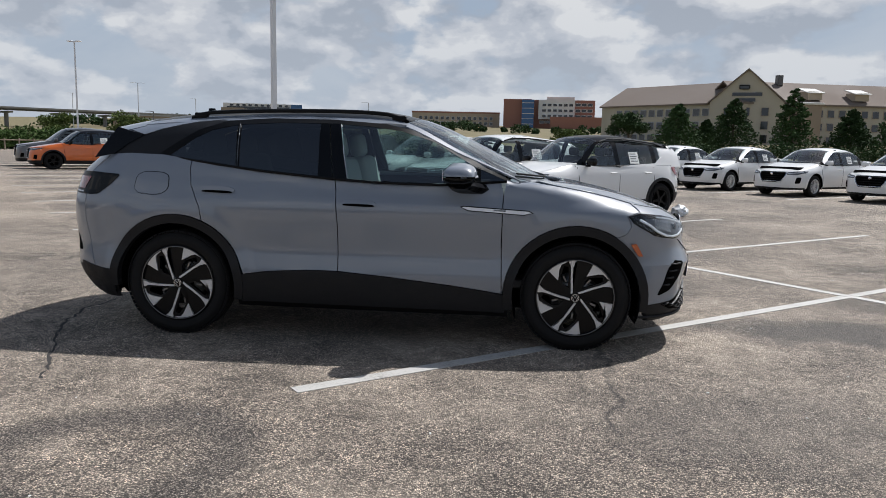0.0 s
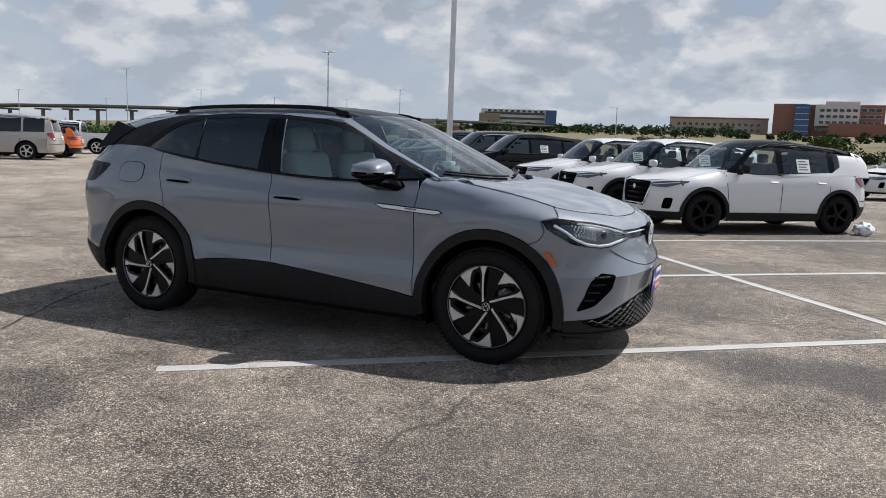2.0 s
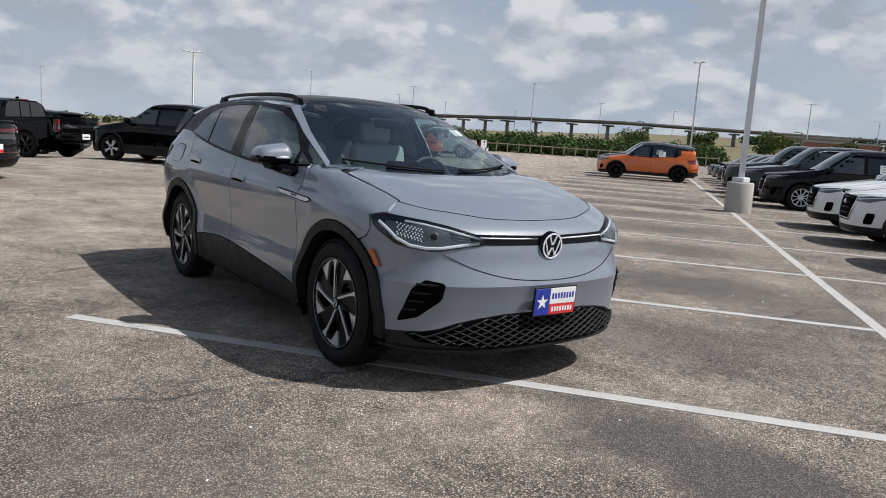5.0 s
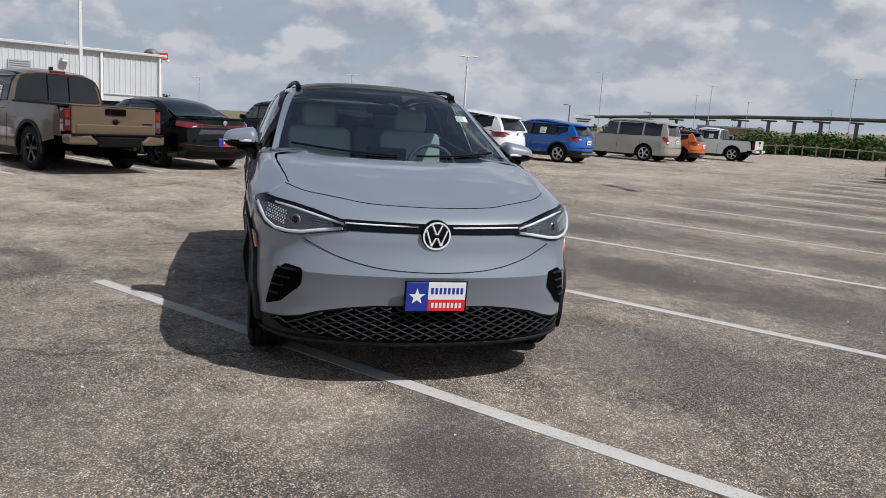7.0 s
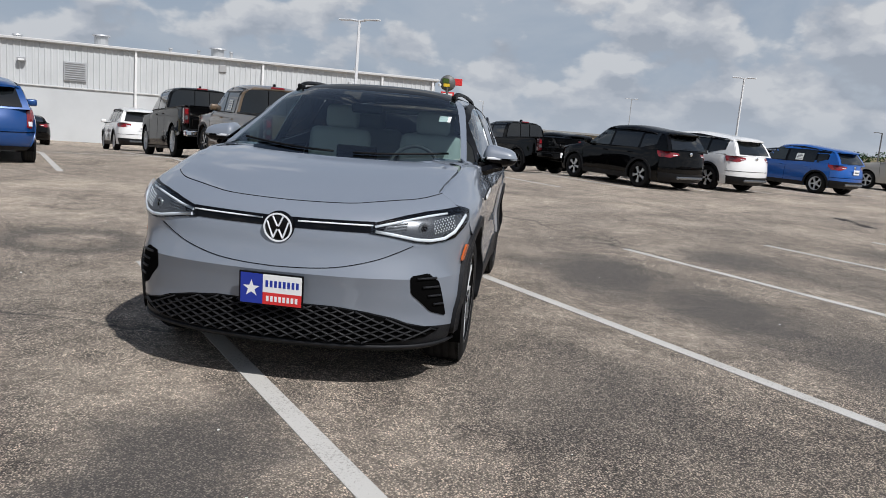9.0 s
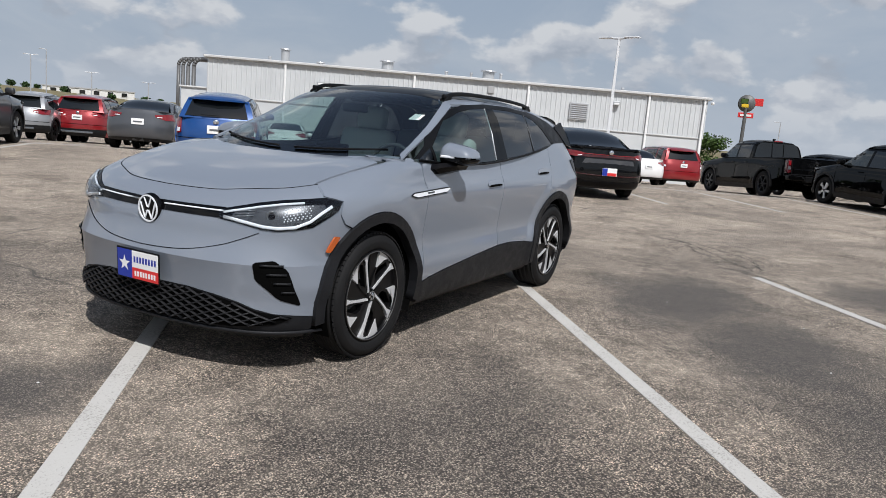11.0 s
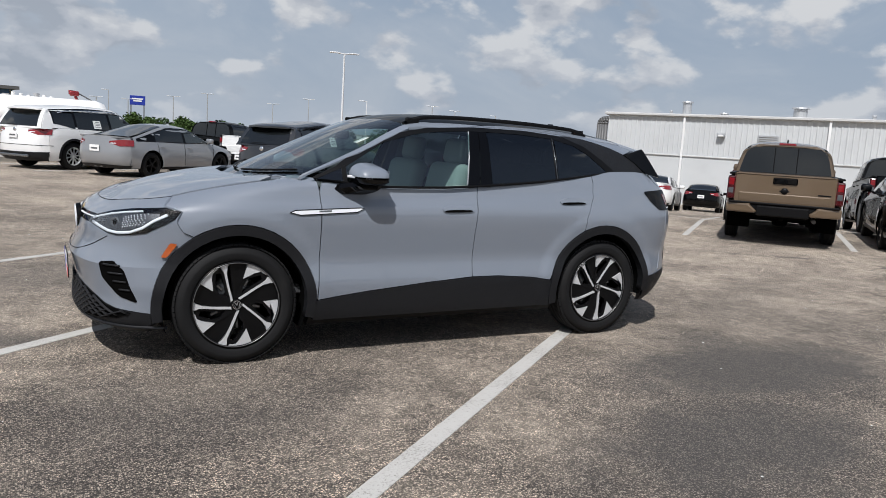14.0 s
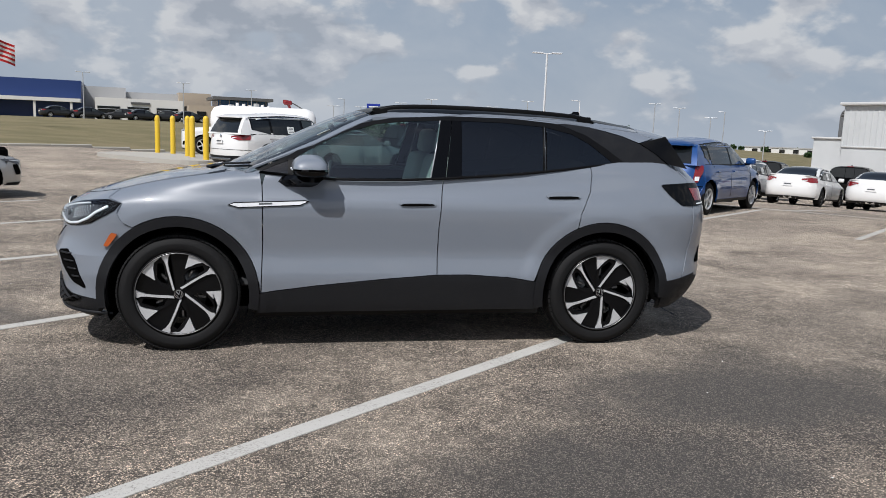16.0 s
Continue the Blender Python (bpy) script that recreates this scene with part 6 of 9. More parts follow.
        axle = tube((-wb / 2, -hw + 0.25, R), (-wb / 2, hw - 0.25, R), 0.055)
        part("rear_axle", box(-wb / 2, 0, R, 0.26, 0.28, 0.26, 0.08, axle, None, 2), "matte_black", car)
        part("spare_wheel", tube((T + 0.75, 0, 0.50), (T + 0.75, 0, 0.68), R * 0.92, n=24), "rubber", car)
        part("exhaust", tube((T + 0.25, -hw * 0.55, 0.44), (T + 1.2, -hw * 0.55, 0.46), 0.035, n=10), "pole_dark", car)
        part("bumper_step", box(T - 0.06, 0, 0.585, 0.18, W * 0.44, 0.17, 0.02), "trim_black", car)
        def back_poly(inset, z0, z1):
            zs = [z0 + (z1 - z0) * i / 5 for i in range(6)]
            edge = [(S.cab_half(bed + 0.16, min(z, S.ridge(bed + 0.16) - 0.03)) - inset, z) for z in zs]
            return edge + [(-y, z) for y, z in edge[::-1]]
        part("cab_back", patch(back_poly(0.004, belt - 0.05, H - 0.07), 0.15, lambda y, z: Vector((bed + 0.02 + (z - belt) * 0.10, y, z)), inward_axis, 0.03), paint_mat, car)
        part("cab_back_window", patch(rounded(back_poly(0.065, belt + 0.03, H - 0.115), 0.05, 1), 0.15, lambda y, z: Vector((bed + 0.004 + (z - belt) * 0.10, y, z)), inward_axis, 0.01), G, car)
        for y in (-0.20, 0.20):
            part("window_divider", box(bed - 0.012 + (H - belt) * 0.05, y, (belt + H) / 2 - 0.04, 0.012, 0.016, H - belt - 0.17, 0.003, None, Euler((0, math.atan(0.10), 0)).to_matrix()), "trim_black", car)
        part("high_brake_light", box(bed + 0.06, 0, H - 0.055, 0.05, 0.30, 0.045, 0.012), "red_lens", car)
        part("antenna_fin", box(bed + 0.30, 0, H + 0.01, 0.14, 0.03, 0.06, 0.012), "trim_black", car)
        ztl = bh - 0.26
    else:
        zr = H - (0.16 if boxy else 0.17) - slope
        q = [(-hw * 0.86, 0), (hw * 0.86, 0), (hw * 0.70, 1), (-hw * 0.70, 1)]
        bx, tx = T + 0.09, T + (0.30 if boxy else 0.40)
        f = lambda y, u: Vector((bx + (tx - bx) * u ** 1.25 + 0.10 * (y / hw) ** 2, y, top - 0.01 + (zr + 0.03 - top) * u))
        part("tailgate_frame", patch(q, (0.2, 0.3), f, lambda c: (1, 0, 0), 0.05), paint_mat, car)
        g = lambda y, u: f(y, u) + Vector((-0.008, 0, 0))
        part("rear_glass", patch([(-hw * 0.72, 0.10), (hw * 0.72, 0.10), (hw * 0.60, 0.92), (-hw * 0.60, 0.92)], (0.2, 0.3), g, lambda c: (1, 0, 0), 0.006), G, car)
        so = 0.0 if boxy else 0.12
        sp = [(T + so + 0.34, 0), (T + so + 0.34, hw * 0.62), (T + so + 0.16, hw * 0.58), (T + so + 0.10, hw * 0.4), (T + so + 0.06, 0)]
        sp = sp + [(x, -y) for x, y in sp[::-1] if y > 1e-6]
        part("spoiler", patch(sp, 0.1, S.top(0.012), inward_down, 0.035), roof_mat or paint_mat, car)
        part("rear_wiper", box(T + 0.075, 0.12, top + 0.06, 0.012, 0.36, 0.012, 0.003), "trim_black", car)
        ztl = top - 0.10
        part("rear_emblem", lathe([(0.001, 0.010), (0.050, 0.010), (0.056, 0.0)], 16, "X"), "silver_metal", car, "", True, pose(T + 0.055, 0, top - 0.07, 0, 0, 180))
        part("hatch_line", ribbon([S.rear(0.004)(t, top * 0.60 - 0.02) for t in range(-70, 71, 10)], lambda p: Vector((-1, 0.4 * p.y, 0)), 0.012, 0.003), "matte_black", car)
    for s in (1, -1):
        if bed is not None:
            tlo = part("tail_light", box(T + 0.115, s * (hw - 0.095), ztl + 0.03, 0.16, 0.135, 0.40, 0.03, None, None, 2), "dark_red_lens", car, "tall red tail light")
            part("brake_lens", box(T + 0.036, s * (hw - 0.090), ztl + 0.13, 0.012, 0.085, 0.12, 0.008), "red_lens", tlo)
            part("reverse_lens", box(T + 0.036, s * (hw - 0.090), ztl - 0.02, 0.012, 0.085, 0.10, 0.008), "lamp_grey", tlo)
        elif tailstyle == "tall":
            a, b2 = S.rear_t(hw * 0.78, ztl), S.rear_x(T + 0.36, ztl)
            tl = [(s * a, ztl - 0.22), (s * (a + 10), ztl - 0.24), (s * b2, ztl - 0.02), (s * b2, ztl + 0.09), (s * (a + 8), ztl + 0.10), (s * (a + 2), ztl + 0.06)]
            tlo = part("tail_light", patch(tl, (6, 0.05), S.rear(0.010), inward_axis, 0.014), "red_lens", car, "tall red tail light")
            part("reverse_lens", patch([(s * (a + 3), ztl - 0.20), (s * (a + 12), ztl - 0.20), (s * (a + 12), ztl - 0.12), (s * (a + 3), ztl - 0.12)], (6, 0.05), S.rear(0.014), inward_axis, 0.006), "lamp_white", tlo)
        elif tailstyle == "wide":
            a, b2 = S.rear_t(hw * 0.46, ztl), S.rear_x(T + 0.48, ztl)
            tl = [(s * a, ztl - 0.01), (s * S.rear_t(hw * 0.72, ztl), ztl - 0.085), (s * S.rear_t(hw * 0.92, ztl), ztl - 0.075), (s * b2, ztl + 0.015), (s * b2, ztl + 0.080), (s * S.rear_t(hw * 0.80, ztl), ztl + 0.085), (s * a, ztl + 0.040)]
            tlo = part("tail_light", patch(tl, (6, 0.05), S.rear(0.008), inward_axis, 0.012), "red_lens", car, "red tail light")
            part("reverse_lens", patch([(s * (a + 3), ztl - 0.025), (s * (a + 14), ztl - 0.02), (s * (a + 14), ztl - 0.005), (s * (a + 3), ztl - 0.005)], (6, 0.05), S.rear(0.011), inward_axis, 0.006), "lamp_white", tlo)
        zl = nose_z - 0.06
        if tailstyle == "bar" and s > 0:
            e2 = S.rear_x(T + 0.40, ztl)
            lbp = [(-e2, ztl - 0.02), (-S.rear_t(hw * 0.7, ztl), ztl - 0.045), (0, ztl - 0.03), (S.rear_t(hw * 0.7, ztl), ztl - 0.045), (e2, ztl - 0.02), (e2, ztl + 0.06), (S.rear_t(hw * 0.7, ztl), ztl + 0.045), (0, ztl + 0.02), (-S.rear_t(hw * 0.7, ztl), ztl + 0.045), (-e2, ztl + 0.06)]
            bar = part("light_bar", patch(lbp, (6, 0.05), S.rear(0.010), inward_axis, 0.014), "dark_red_lens", car, "full-width dark red light bar")
            part("light_line", ribbon([S.rear(0.014)(t, ztl + 0.02) for t in [e2 * (-0.95 + 1.9 * i / 16) for i in range(17)]], lambda p: Vector((-1, 0.4 * p.y, 0)), 0.016, 0.006), "red_lens", bar)
            part("boot_edge", ribbon([S.rear(0.012)(t, deck + 0.012) for t in [-44 + 88 * i / 10 for i in range(11)]], lambda p: Vector((-0.6, 0, 0.8)), 0.05, 0.016), "gloss_black", car)
            part("lower_diffuser", patch([(-S.rear_t(hw * 0.85, 0.4), 0.26), (S.rear_t(hw * 0.85, 0.4), 0.26), (S.rear_t(hw * 0.80, 0.4), 0.42), (S.rear_t(hw * 0.5, 0.4), 0.37), (-S.rear_t(hw * 0.5, 0.4), 0.37), (-S.rear_t(hw * 0.80, 0.4), 0.42)], (6, 0.05), S.rear(0.010), inward_axis, 0.014), "trim_black", car)
            part("bumper_line", ribbon([S.rear(0.006)(t, 0.50 + 0.00001 * t * t) for t in [-66 + 132 * i / 12 for i in range(13)]], lambda p: Vector((-1, 0.4 * p.y, 0)), 0.014, 0.008), "dark_red_lens", car)
        if tailstyle == "bar":
            a, e3 = S.rear_t(hw * 0.60, ztl), S.rear_x(T + 0.46, ztl)
            cl = [(s * a, ztl - 0.005), (s * (a + 10), ztl - 0.05), (s * e3, ztl - 0.02), (s * e3, ztl + 0.075), (s * (a + 8), ztl + 0.06), (s * a, ztl + 0.035)]
            clo = part("tail_light", patch(cl, (5, 0.04), S.rear(0.016), inward_axis, 0.014), "red_lens", car, "red wedge tail light")
            part("reverse_lens", patch([(s * (a + 2), ztl - 0.015), (s * (a + 9), ztl - 0.035), (s * (a + 9), ztl - 0.018), (s * (a + 2), ztl - 0.002)], (5, 0.04), S.rear(0.020), inward_axis, 0.004), "lamp_white", clo)
            if s > 0:
                # slanted panel in lighter grey paint: the dark boot's reflected sheen as colour
                part("rear_panel", patch([(-S.rear_t(hw * 0.62, 0.8), ztl - 0.20), (S.rear_t(hw * 0.62, 0.8), ztl - 0.20), (S.rear_t(hw * 0.56, 0.8), ztl - 0.07), (-S.rear_t(hw * 0.56, 0.8), ztl - 0.07)], (5, 0.04), lambda t, z: S.rear(0.012)(t, z) + Vector((0.16 * (ztl - 0.07 - z), 0, 0)), inward_axis, 0.012), "mid_grey_paint", car, "slanted boot panel, painted paler for its sheen")
                part("rear_emblem", lathe([(0.001, 0.010), (0.045, 0.010), (0.050, 0.0)], 16, "X"), "chrome", car, "", True, pose(T + 0.0, 0, ztl + 0.075, 0, 0, 180))
        if front_light == "slim":
            a, b2 = S.front_t(hw * 0.52, zl), S.front_x(F - 0.50, zl + 0.03)
            hl = [(s * a, zl - 0.05), (s * S.front_t(hw * 0.8, zl), zl - 0.055), (s * b2, zl + 0.03), (s * b2, zl + 0.06), (s * S.front_t(hw * 0.75, zl), zl + 0.055), (s * a, zl + 0.02)]
            ho = part("headlight", patch(hl, (6, 0.05), S.front(0.008), inward_axis, 0.012), "lamp_dark", car, "slim headlight")
            part("light_strip", patch([(s * (a + 2), zl - 0.02), (s * (b2 - 8), zl + 0.03), (s * (b2 - 8), zl + 0.042), (s * (a + 2), zl - 0.005)], (6, 0.05), S.front(0.012), inward_axis, 0.006), "lamp_white", ho)
        fog = rounded([(s * S.front_t(hw * 0.76, 0.5), 0.40), (s * S.front_t(hw * 0.88, 0.5), 0.40), (s * S.front_t(hw * 0.90, 0.5), 0.58), (s * S.front_t(hw * 0.80, 0.5), 0.58)], 0.15, 1)
        part("fog_lamp_housing", patch(fog, (6, 0.06), S.front(0.006), inward_axis, 0.01), "matte_black", car)
    # grille, bumpers, plates
    zg0, zg1 = (0.42, nose_z - 0.03)
    gp = [(S.front_t(-hw * 0.34, zg0), zg0), (S.front_t(hw * 0.34, zg0), zg0), (S.front_t(hw * 0.50, zg1), zg1 - 0.02), (S.front_t(hw * 0.40, zg1), zg1), (S.front_t(-hw * 0.40, zg1), zg1), (S.front_t(-hw * 0.50, zg1), zg1 - 0.02)]
    gr = part("grille", patch(gp, (6, 0.06), S.front(0.006), inward_axis, 0.01), "matte_black", car, "black grille with chrome edging")
    for i in range(5):
        z = zg0 + 0.03 + (zg1 - zg0 - 0.06) * i / 4
        wv = hw * (0.32 + 0.10 * i / 4)
        part("grille_slat", ribbon([S.front(0.008)(S.front_t(y, z), z) for y in (-wv, -wv / 2, 0, wv / 2, wv)], lambda p: Vector((1, 0, 0)), 0.018, 0.010), "trim_black" if i else "silver_metal", gr)
    for s in (1, -1):
        part("grille_edge", ribbon([S.front(0.008)(S.front_t(s * y, z), z) for y, z in ((hw * 0.20, zg0 + 0.02), (hw * 0.36, zg0 + 0.03), (hw * 0.45, (zg0 + zg1) / 2), (hw * 0.50, zg1 - 0.02))], lambda p: Vector((1, 0.3 * p.y, 0)), 0.022, 0.014), "silver_metal" if grille == "bar" else "trim_black", gr)
    em = lathe([(0.001, 0.012), (0.036, 0.012), (0.044, 0.0)], 20, "X")
    part("front_emblem", em, "silver_metal", gr, "", True, pose(F - 0.005, 0, (zg0 + zg1) / 2 + 0.10))
    lp = [(0, 0.20), (S.front_x(F - 0.45, 0.24), 0.22), (S.front_x(F - 0.45, 0.34), 0.36 if clad else 0.27), (0, 0.34 if clad else 0.27)]
    lp = lp + [(-t, z) for t, z in lp[::-1] if t > 1e-6]
    part("front_skirt", patch(lp, (8, 0.08), S.front(0.006), inward_axis, 0.03), "cladding", car)
    lp = [(0, 0.22), (S.rear_x(T + 0.40, 0.26), 0.24), (S.rear_x(T + 0.40, 0.40), 0.48 if clad else 0.30), (0, 0.46 if clad else 0.32)]
    lp = lp + [(-t, z) for t, z in lp[::-1] if t > 1e-6]
    if bed is None:
        part("rear_skirt", patch(lp, (8, 0.08), S.rear(0.006), inward_axis, 0.03), "cladding", car)
        if clad:
            part("skid_plate", box(T + 0.02, 0, 0.36, 0.06, W * 0.55, 0.07, 0.015), "lamp_grey", car)
    if plate:
        zp = (0.62 if bed is not None else (top - 0.22 if deck is None else deck - (0.46 if tailstyle == "bar" else 0.30)))
        xp = (T - 0.19 if bed is not None else T - 0.012)
        pl = part("rear_plate", box(xp, 0, zp, 0.012, 0.32, 0.16, 0.004), "sign_white", car, "white number plate")
        if tailstyle == "bar":
            part("blue_field", box(xp - 0.008, 0.105, zp, 0.004, 0.11, 0.15), "sign_blue", pl)
            part("red_field", box(xp - 0.008, -0.05, zp - 0.045, 0.004, 0.20, 0.06), "sign_red", pl)
        else:
            part("plate_bar", box(xp - 0.008, 0, zp - 0.005, 0.003, 0.22, 0.04), "lamp_dark", pl)
    if sticker:
        for s in (1, -1):
            x0 = -0.45 if bed is None else (ws + bed) / 2 - 0.35
            pp = [(x0, belt + 0.05), (x0 - 0.26, belt + 0.05), (x0 - 0.26, belt + 0.27), (x0, belt + 0.27)]
            if S.ridge(x0 - 0.26) > belt + 0.38:
                stk = part("window_sticker", patch(pp, 0.3, S.cab(s, 0.0145)), "paper", car, "white price sheet in the window")
                pr = None
                for i in range(4):
                    z = belt + 0.09 + 0.045 * i
                    pr = patch([(x0 - 0.03, z), (x0 - 0.22 + 0.03 * (i % 2), z), (x0 - 0.22 + 0.03 * (i % 2), z + 0.015), (x0 - 0.03, z + 0.015)], 0.3, S.cab(s, 0.0165), bm=pr)
                part("sticker_print", pr, "lamp_grey", stk)
    under = box((F + T) / 2, 0, 0.30, L - 0.5, W - 0.55, 0.16, 0.03) if bed is None else box((F + bed) / 2, 0, 0.36, F - bed - 0.3, W - 0.55, 0.16, 0.03)
    if bed is not None:
        for y in (-0.42, 0.42):
            under = box((bed + T) / 2, y, 0.56, bed - T - 0.1, 0.09, 0.14, 0.02, under)
    part("underbody", under, "matte_black", car)
    if clear:
        for px, wide in ((0.0, 0.46), (-0.95, 0.60)):
            for s in (1, -1):
                st2 = part("seat", box(px, s * hw * 0.42, 0.92, 0.14, wide, 0.52, 0.05, box(px + 0.2, s * hw * 0.42, 0.88, 0.44, wide, 0.12, 0.04), Euler((0, radians(-14), 0)).to_matrix(), 2), "dash_grey", car, "", True)
                part("headrest", box(px - 0.07, s * hw * 0.42, 1.26, 0.09, 0.24, 0.16, 0.04, None, None, 2), "dash_grey", st2, "", True)
        part("dashboard", box(ws - 0.32, 0, 0.95, 0.36, W - 0.40, 0.16, 0.05, None, None, 2), "trim_grey", car)
    inner = box((F + T) / 2 - 0.05, 0, 0.62, L - 0.55, W - 0.42, 0.5, 0.05) if bed is None else box((F + bed) / 2, 0, 0.66, F - bed - 0.3, W - 0.42, 0.5, 0.05)
    part("inner_body", inner, "matte_black", car)
    return car


def kind(name, body, at, label, group=""):
    """Sizes of the vehicles that stand in the lot."""
    P = dict(
        crossover=dict(L=4.29, W=1.76, H=1.59, wb=2.62, fo=0.84, R=0.33, belt=1.00, cowl=1.05, nose_z=0.86, ws=0.98, rf=0.28, rr=-1.45, rim="black", rails=False, slope=0.035, category="car"),
        suv=dict(L=4.65, W=1.84, H=1.70, wb=2.70, fo=0.92, R=0.355, belt=1.07, cowl=1.10, nose_z=0.92, ws=1.05, rf=0.25, rr=-1.60, rim="silver", rails="black", slope=0.035, category="car"),
        large_suv=dict(L=5.00, W=1.97, H=1.79, wb=2.90, fo=0.97, R=0.375, belt=1.12, cowl=1.15, nose_z=0.98, ws=1.20, rf=0.40, rr=-1.75, rim="multi", rails="silver", category="car"),
        boxy_suv=dict(L=5.05, W=2.0, H=1.90, wb=2.95, fo=0.92, R=0.37, belt=1.15, cowl=1.15, nose_z=1.0, ws=1.02, rf=0.50, rr=-1.95, rim="silver", rails="silver", boxy=True, clad=False, tailstyle="tall", category="car"),
        sedan=dict(L=4.50, W=1.74, H=1.455, wb=2.62, fo=0.90, R=0.315, belt=0.93, cowl=0.98, nose_z=0.76, ws=1.05, rf=0.22, rr=-0.85, deck=1.03, glass_end=-1.62, rim="silver", clad=False, category="car"),
        wide_sedan=dict(L=4.68, W=1.83, H=1.42, wb=2.72, fo=0.90, R=0.325, belt=0.93, cowl=0.96, nose_z=0.74, ws=1.10, rf=0.22, rr=-0.85, deck=1.04, glass_end=-1.70, rim="dark", clad=False, category="car"),
        hatch=dict(L=3.95, W=1.70, H=1.51, wb=2.51, fo=0.80, R=0.31, belt=0.97, cowl=1.0, nose_z=0.80, ws=1.05, rf=0.25, rr=-1.35, rim="silver", clad=False, tailstyle="tall", category="car"),
        pickup=dict(L=5.34, W=1.86, H=1.80, wb=3.20, fo=0.93, R=0.385, belt=1.17, cowl=1.17, nose_z=1.02, ws=1.15, rf=0.50, rr=-0.60, bed=-0.85, rim="dark", rails=False, boxy=True, category="pickup truck"),
        big_pickup=dict(L=5.80, W=2.02, H=1.93, wb=3.55, fo=0.98, R=0.41, belt=1.28, cowl=1.27, nose_z=1.14, ws=1.25, rf=0.60, rr=-0.65, bed=-0.90, rim="multi", rails=False, boxy=True, clad=False, category="pickup truck"),
    )[body[0]].copy()
    P.update(body[2] if len(body) > 2 else {})
    cat = P.pop("category")
    return car_kit(name, label, cat, body[1], at, group=group, **P)


# ------------------------------------------------------------------ ground, markings
GA = radians(38.6)


def lot(u, v):
    """A place given along (u) and across (v) the stall lines."""
    return u * math.cos(GA) - v * math.sin(GA), u * math.sin(GA) + v * math.cos(GA)


def ground_z(x, y):
    u, v = x * math.cos(GA) + y * math.sin(GA), -x * math.sin(GA) + y * math.cos(GA)
    z = -0.058 * max(0.0, min(25.5, -13.0 - u))
    fall = 0.014 * max(0.0, -u - 0.9 * max(0.0, -v - 10.0) - 40.0)
    z = z * max(0.0, min(1.0, (v + 60) / 25)) + max(0.0, min(1.4, (-34.6 - v) * 0.026)) + max(0.0, min(14, (y - 90) * 0.032)) - fall
    return z


def make_ground():
    gb = bmesh.new()
    us = [-2600, -900, -400, -200, -120, -80] + [-60 + 2.5 * k for k in range(8)] + [-38.5, -36, -33, -30, -27, -24, -21, -18, -15.5, -13, -11.5] + [-10, 0, 10, 30, 60, 90, 120, 160, 220, 300, 400, 900, 2600]
    vs = [-2600, -600, -150, -110, -88, -72, -60, -52, -44, -38, -34.6, -30, 0, 30, 60, 90, 120, 160, 220, 300, 400, 600, 2600]
    grid = [[gb.verts.new((*lot(u, v), ground_z(*lot(u, v)))) for v in vs] for u in us]
    for i in range(len(us) - 1):
        for j in range(len(vs) - 1):
            x, y = lot((us[i] + us[i + 1]) / 2, (vs[j] + vs[j + 1]) / 2)
            f = gb.faces.new((grid[i][j], grid[i + 1][j], grid[i + 1][j + 1], grid[i][j + 1]))
            f.material_index = 1 if vs[j + 1] <= -34.6 or y > 62 or math.hypot(x, y) > 120 else 0
    tagged(new("ground", mesh_of("ground", gb, ["asphalt", "grass"], True)), "weathered grey asphalt car park with dry grass beyond", "ground", kind="structure")


make_ground()


def stripe(parent, u0, v0, u1, v1, w=0.105):
    """A painted line, 4 mm over the asphalt, following the fall of the ground."""
    n = 1 if min(u0, u1) > -12 else 11
    b = bmesh.new()
    d = Vector((u1 - u0, v1 - v0)).normalized()
    s = Vector((-d.y, d.x)) * w / 2
    rows = []
    for k in range(n + 1):
        t = k / n
        row = []
        for q, dz in ((1, -0.004), (1, 0.004), (-1, 0.004), (-1, -0.004)):
            x, y = lot(u0 + (u1 - u0) * t + s.x * q, v0 + (v1 - v0) * t + s.y * q)
            row.append(b.verts.new((x, y, ground_z(x, y) + dz)))
        rows.append(row)
    for r0, r1 in zip(rows, rows[1:]):
        for k in range(3):
            b.faces.new((r0[k], r1[k], r1[k + 1], r0[k + 1]))
    b.faces.new(rows[0])
    b.faces.new(rows[-1][::-1])
    part("stall_line", b, "line_paint", parent)


marks = thing("stall_markings", "worn white parking stall lines on asphalt", "road marking", kind="structure")
for k in range(-6, 15):
    v = -1.42 + 2.775 * k + {0: 0.0, 1: -0.005, 2: 0.07}.get(k, 0.05 if k > 0 else 0.12)
    stripe(marks, -1.42, v, 4.14, v)
    stripe(marks, 4.26, v, 9.75, v)
stripe(marks, 4.20, -20, 4.20, 40, 0.11)
for k in range(-9, 16):
    v = 1.40 + 2.745 * k
    stripe(marks, -9.1, v, -14.60, v)
    if k > -8:
        stripe(marks, -14.76, v, -20.2, v)
stripe(marks, -14.68, -23, -14.68, 42, 0.11)
for k in range(-3, 8):
    v = 1.6 + 2.8 * k
    stripe(marks, 16.6, v, 22.0, v)


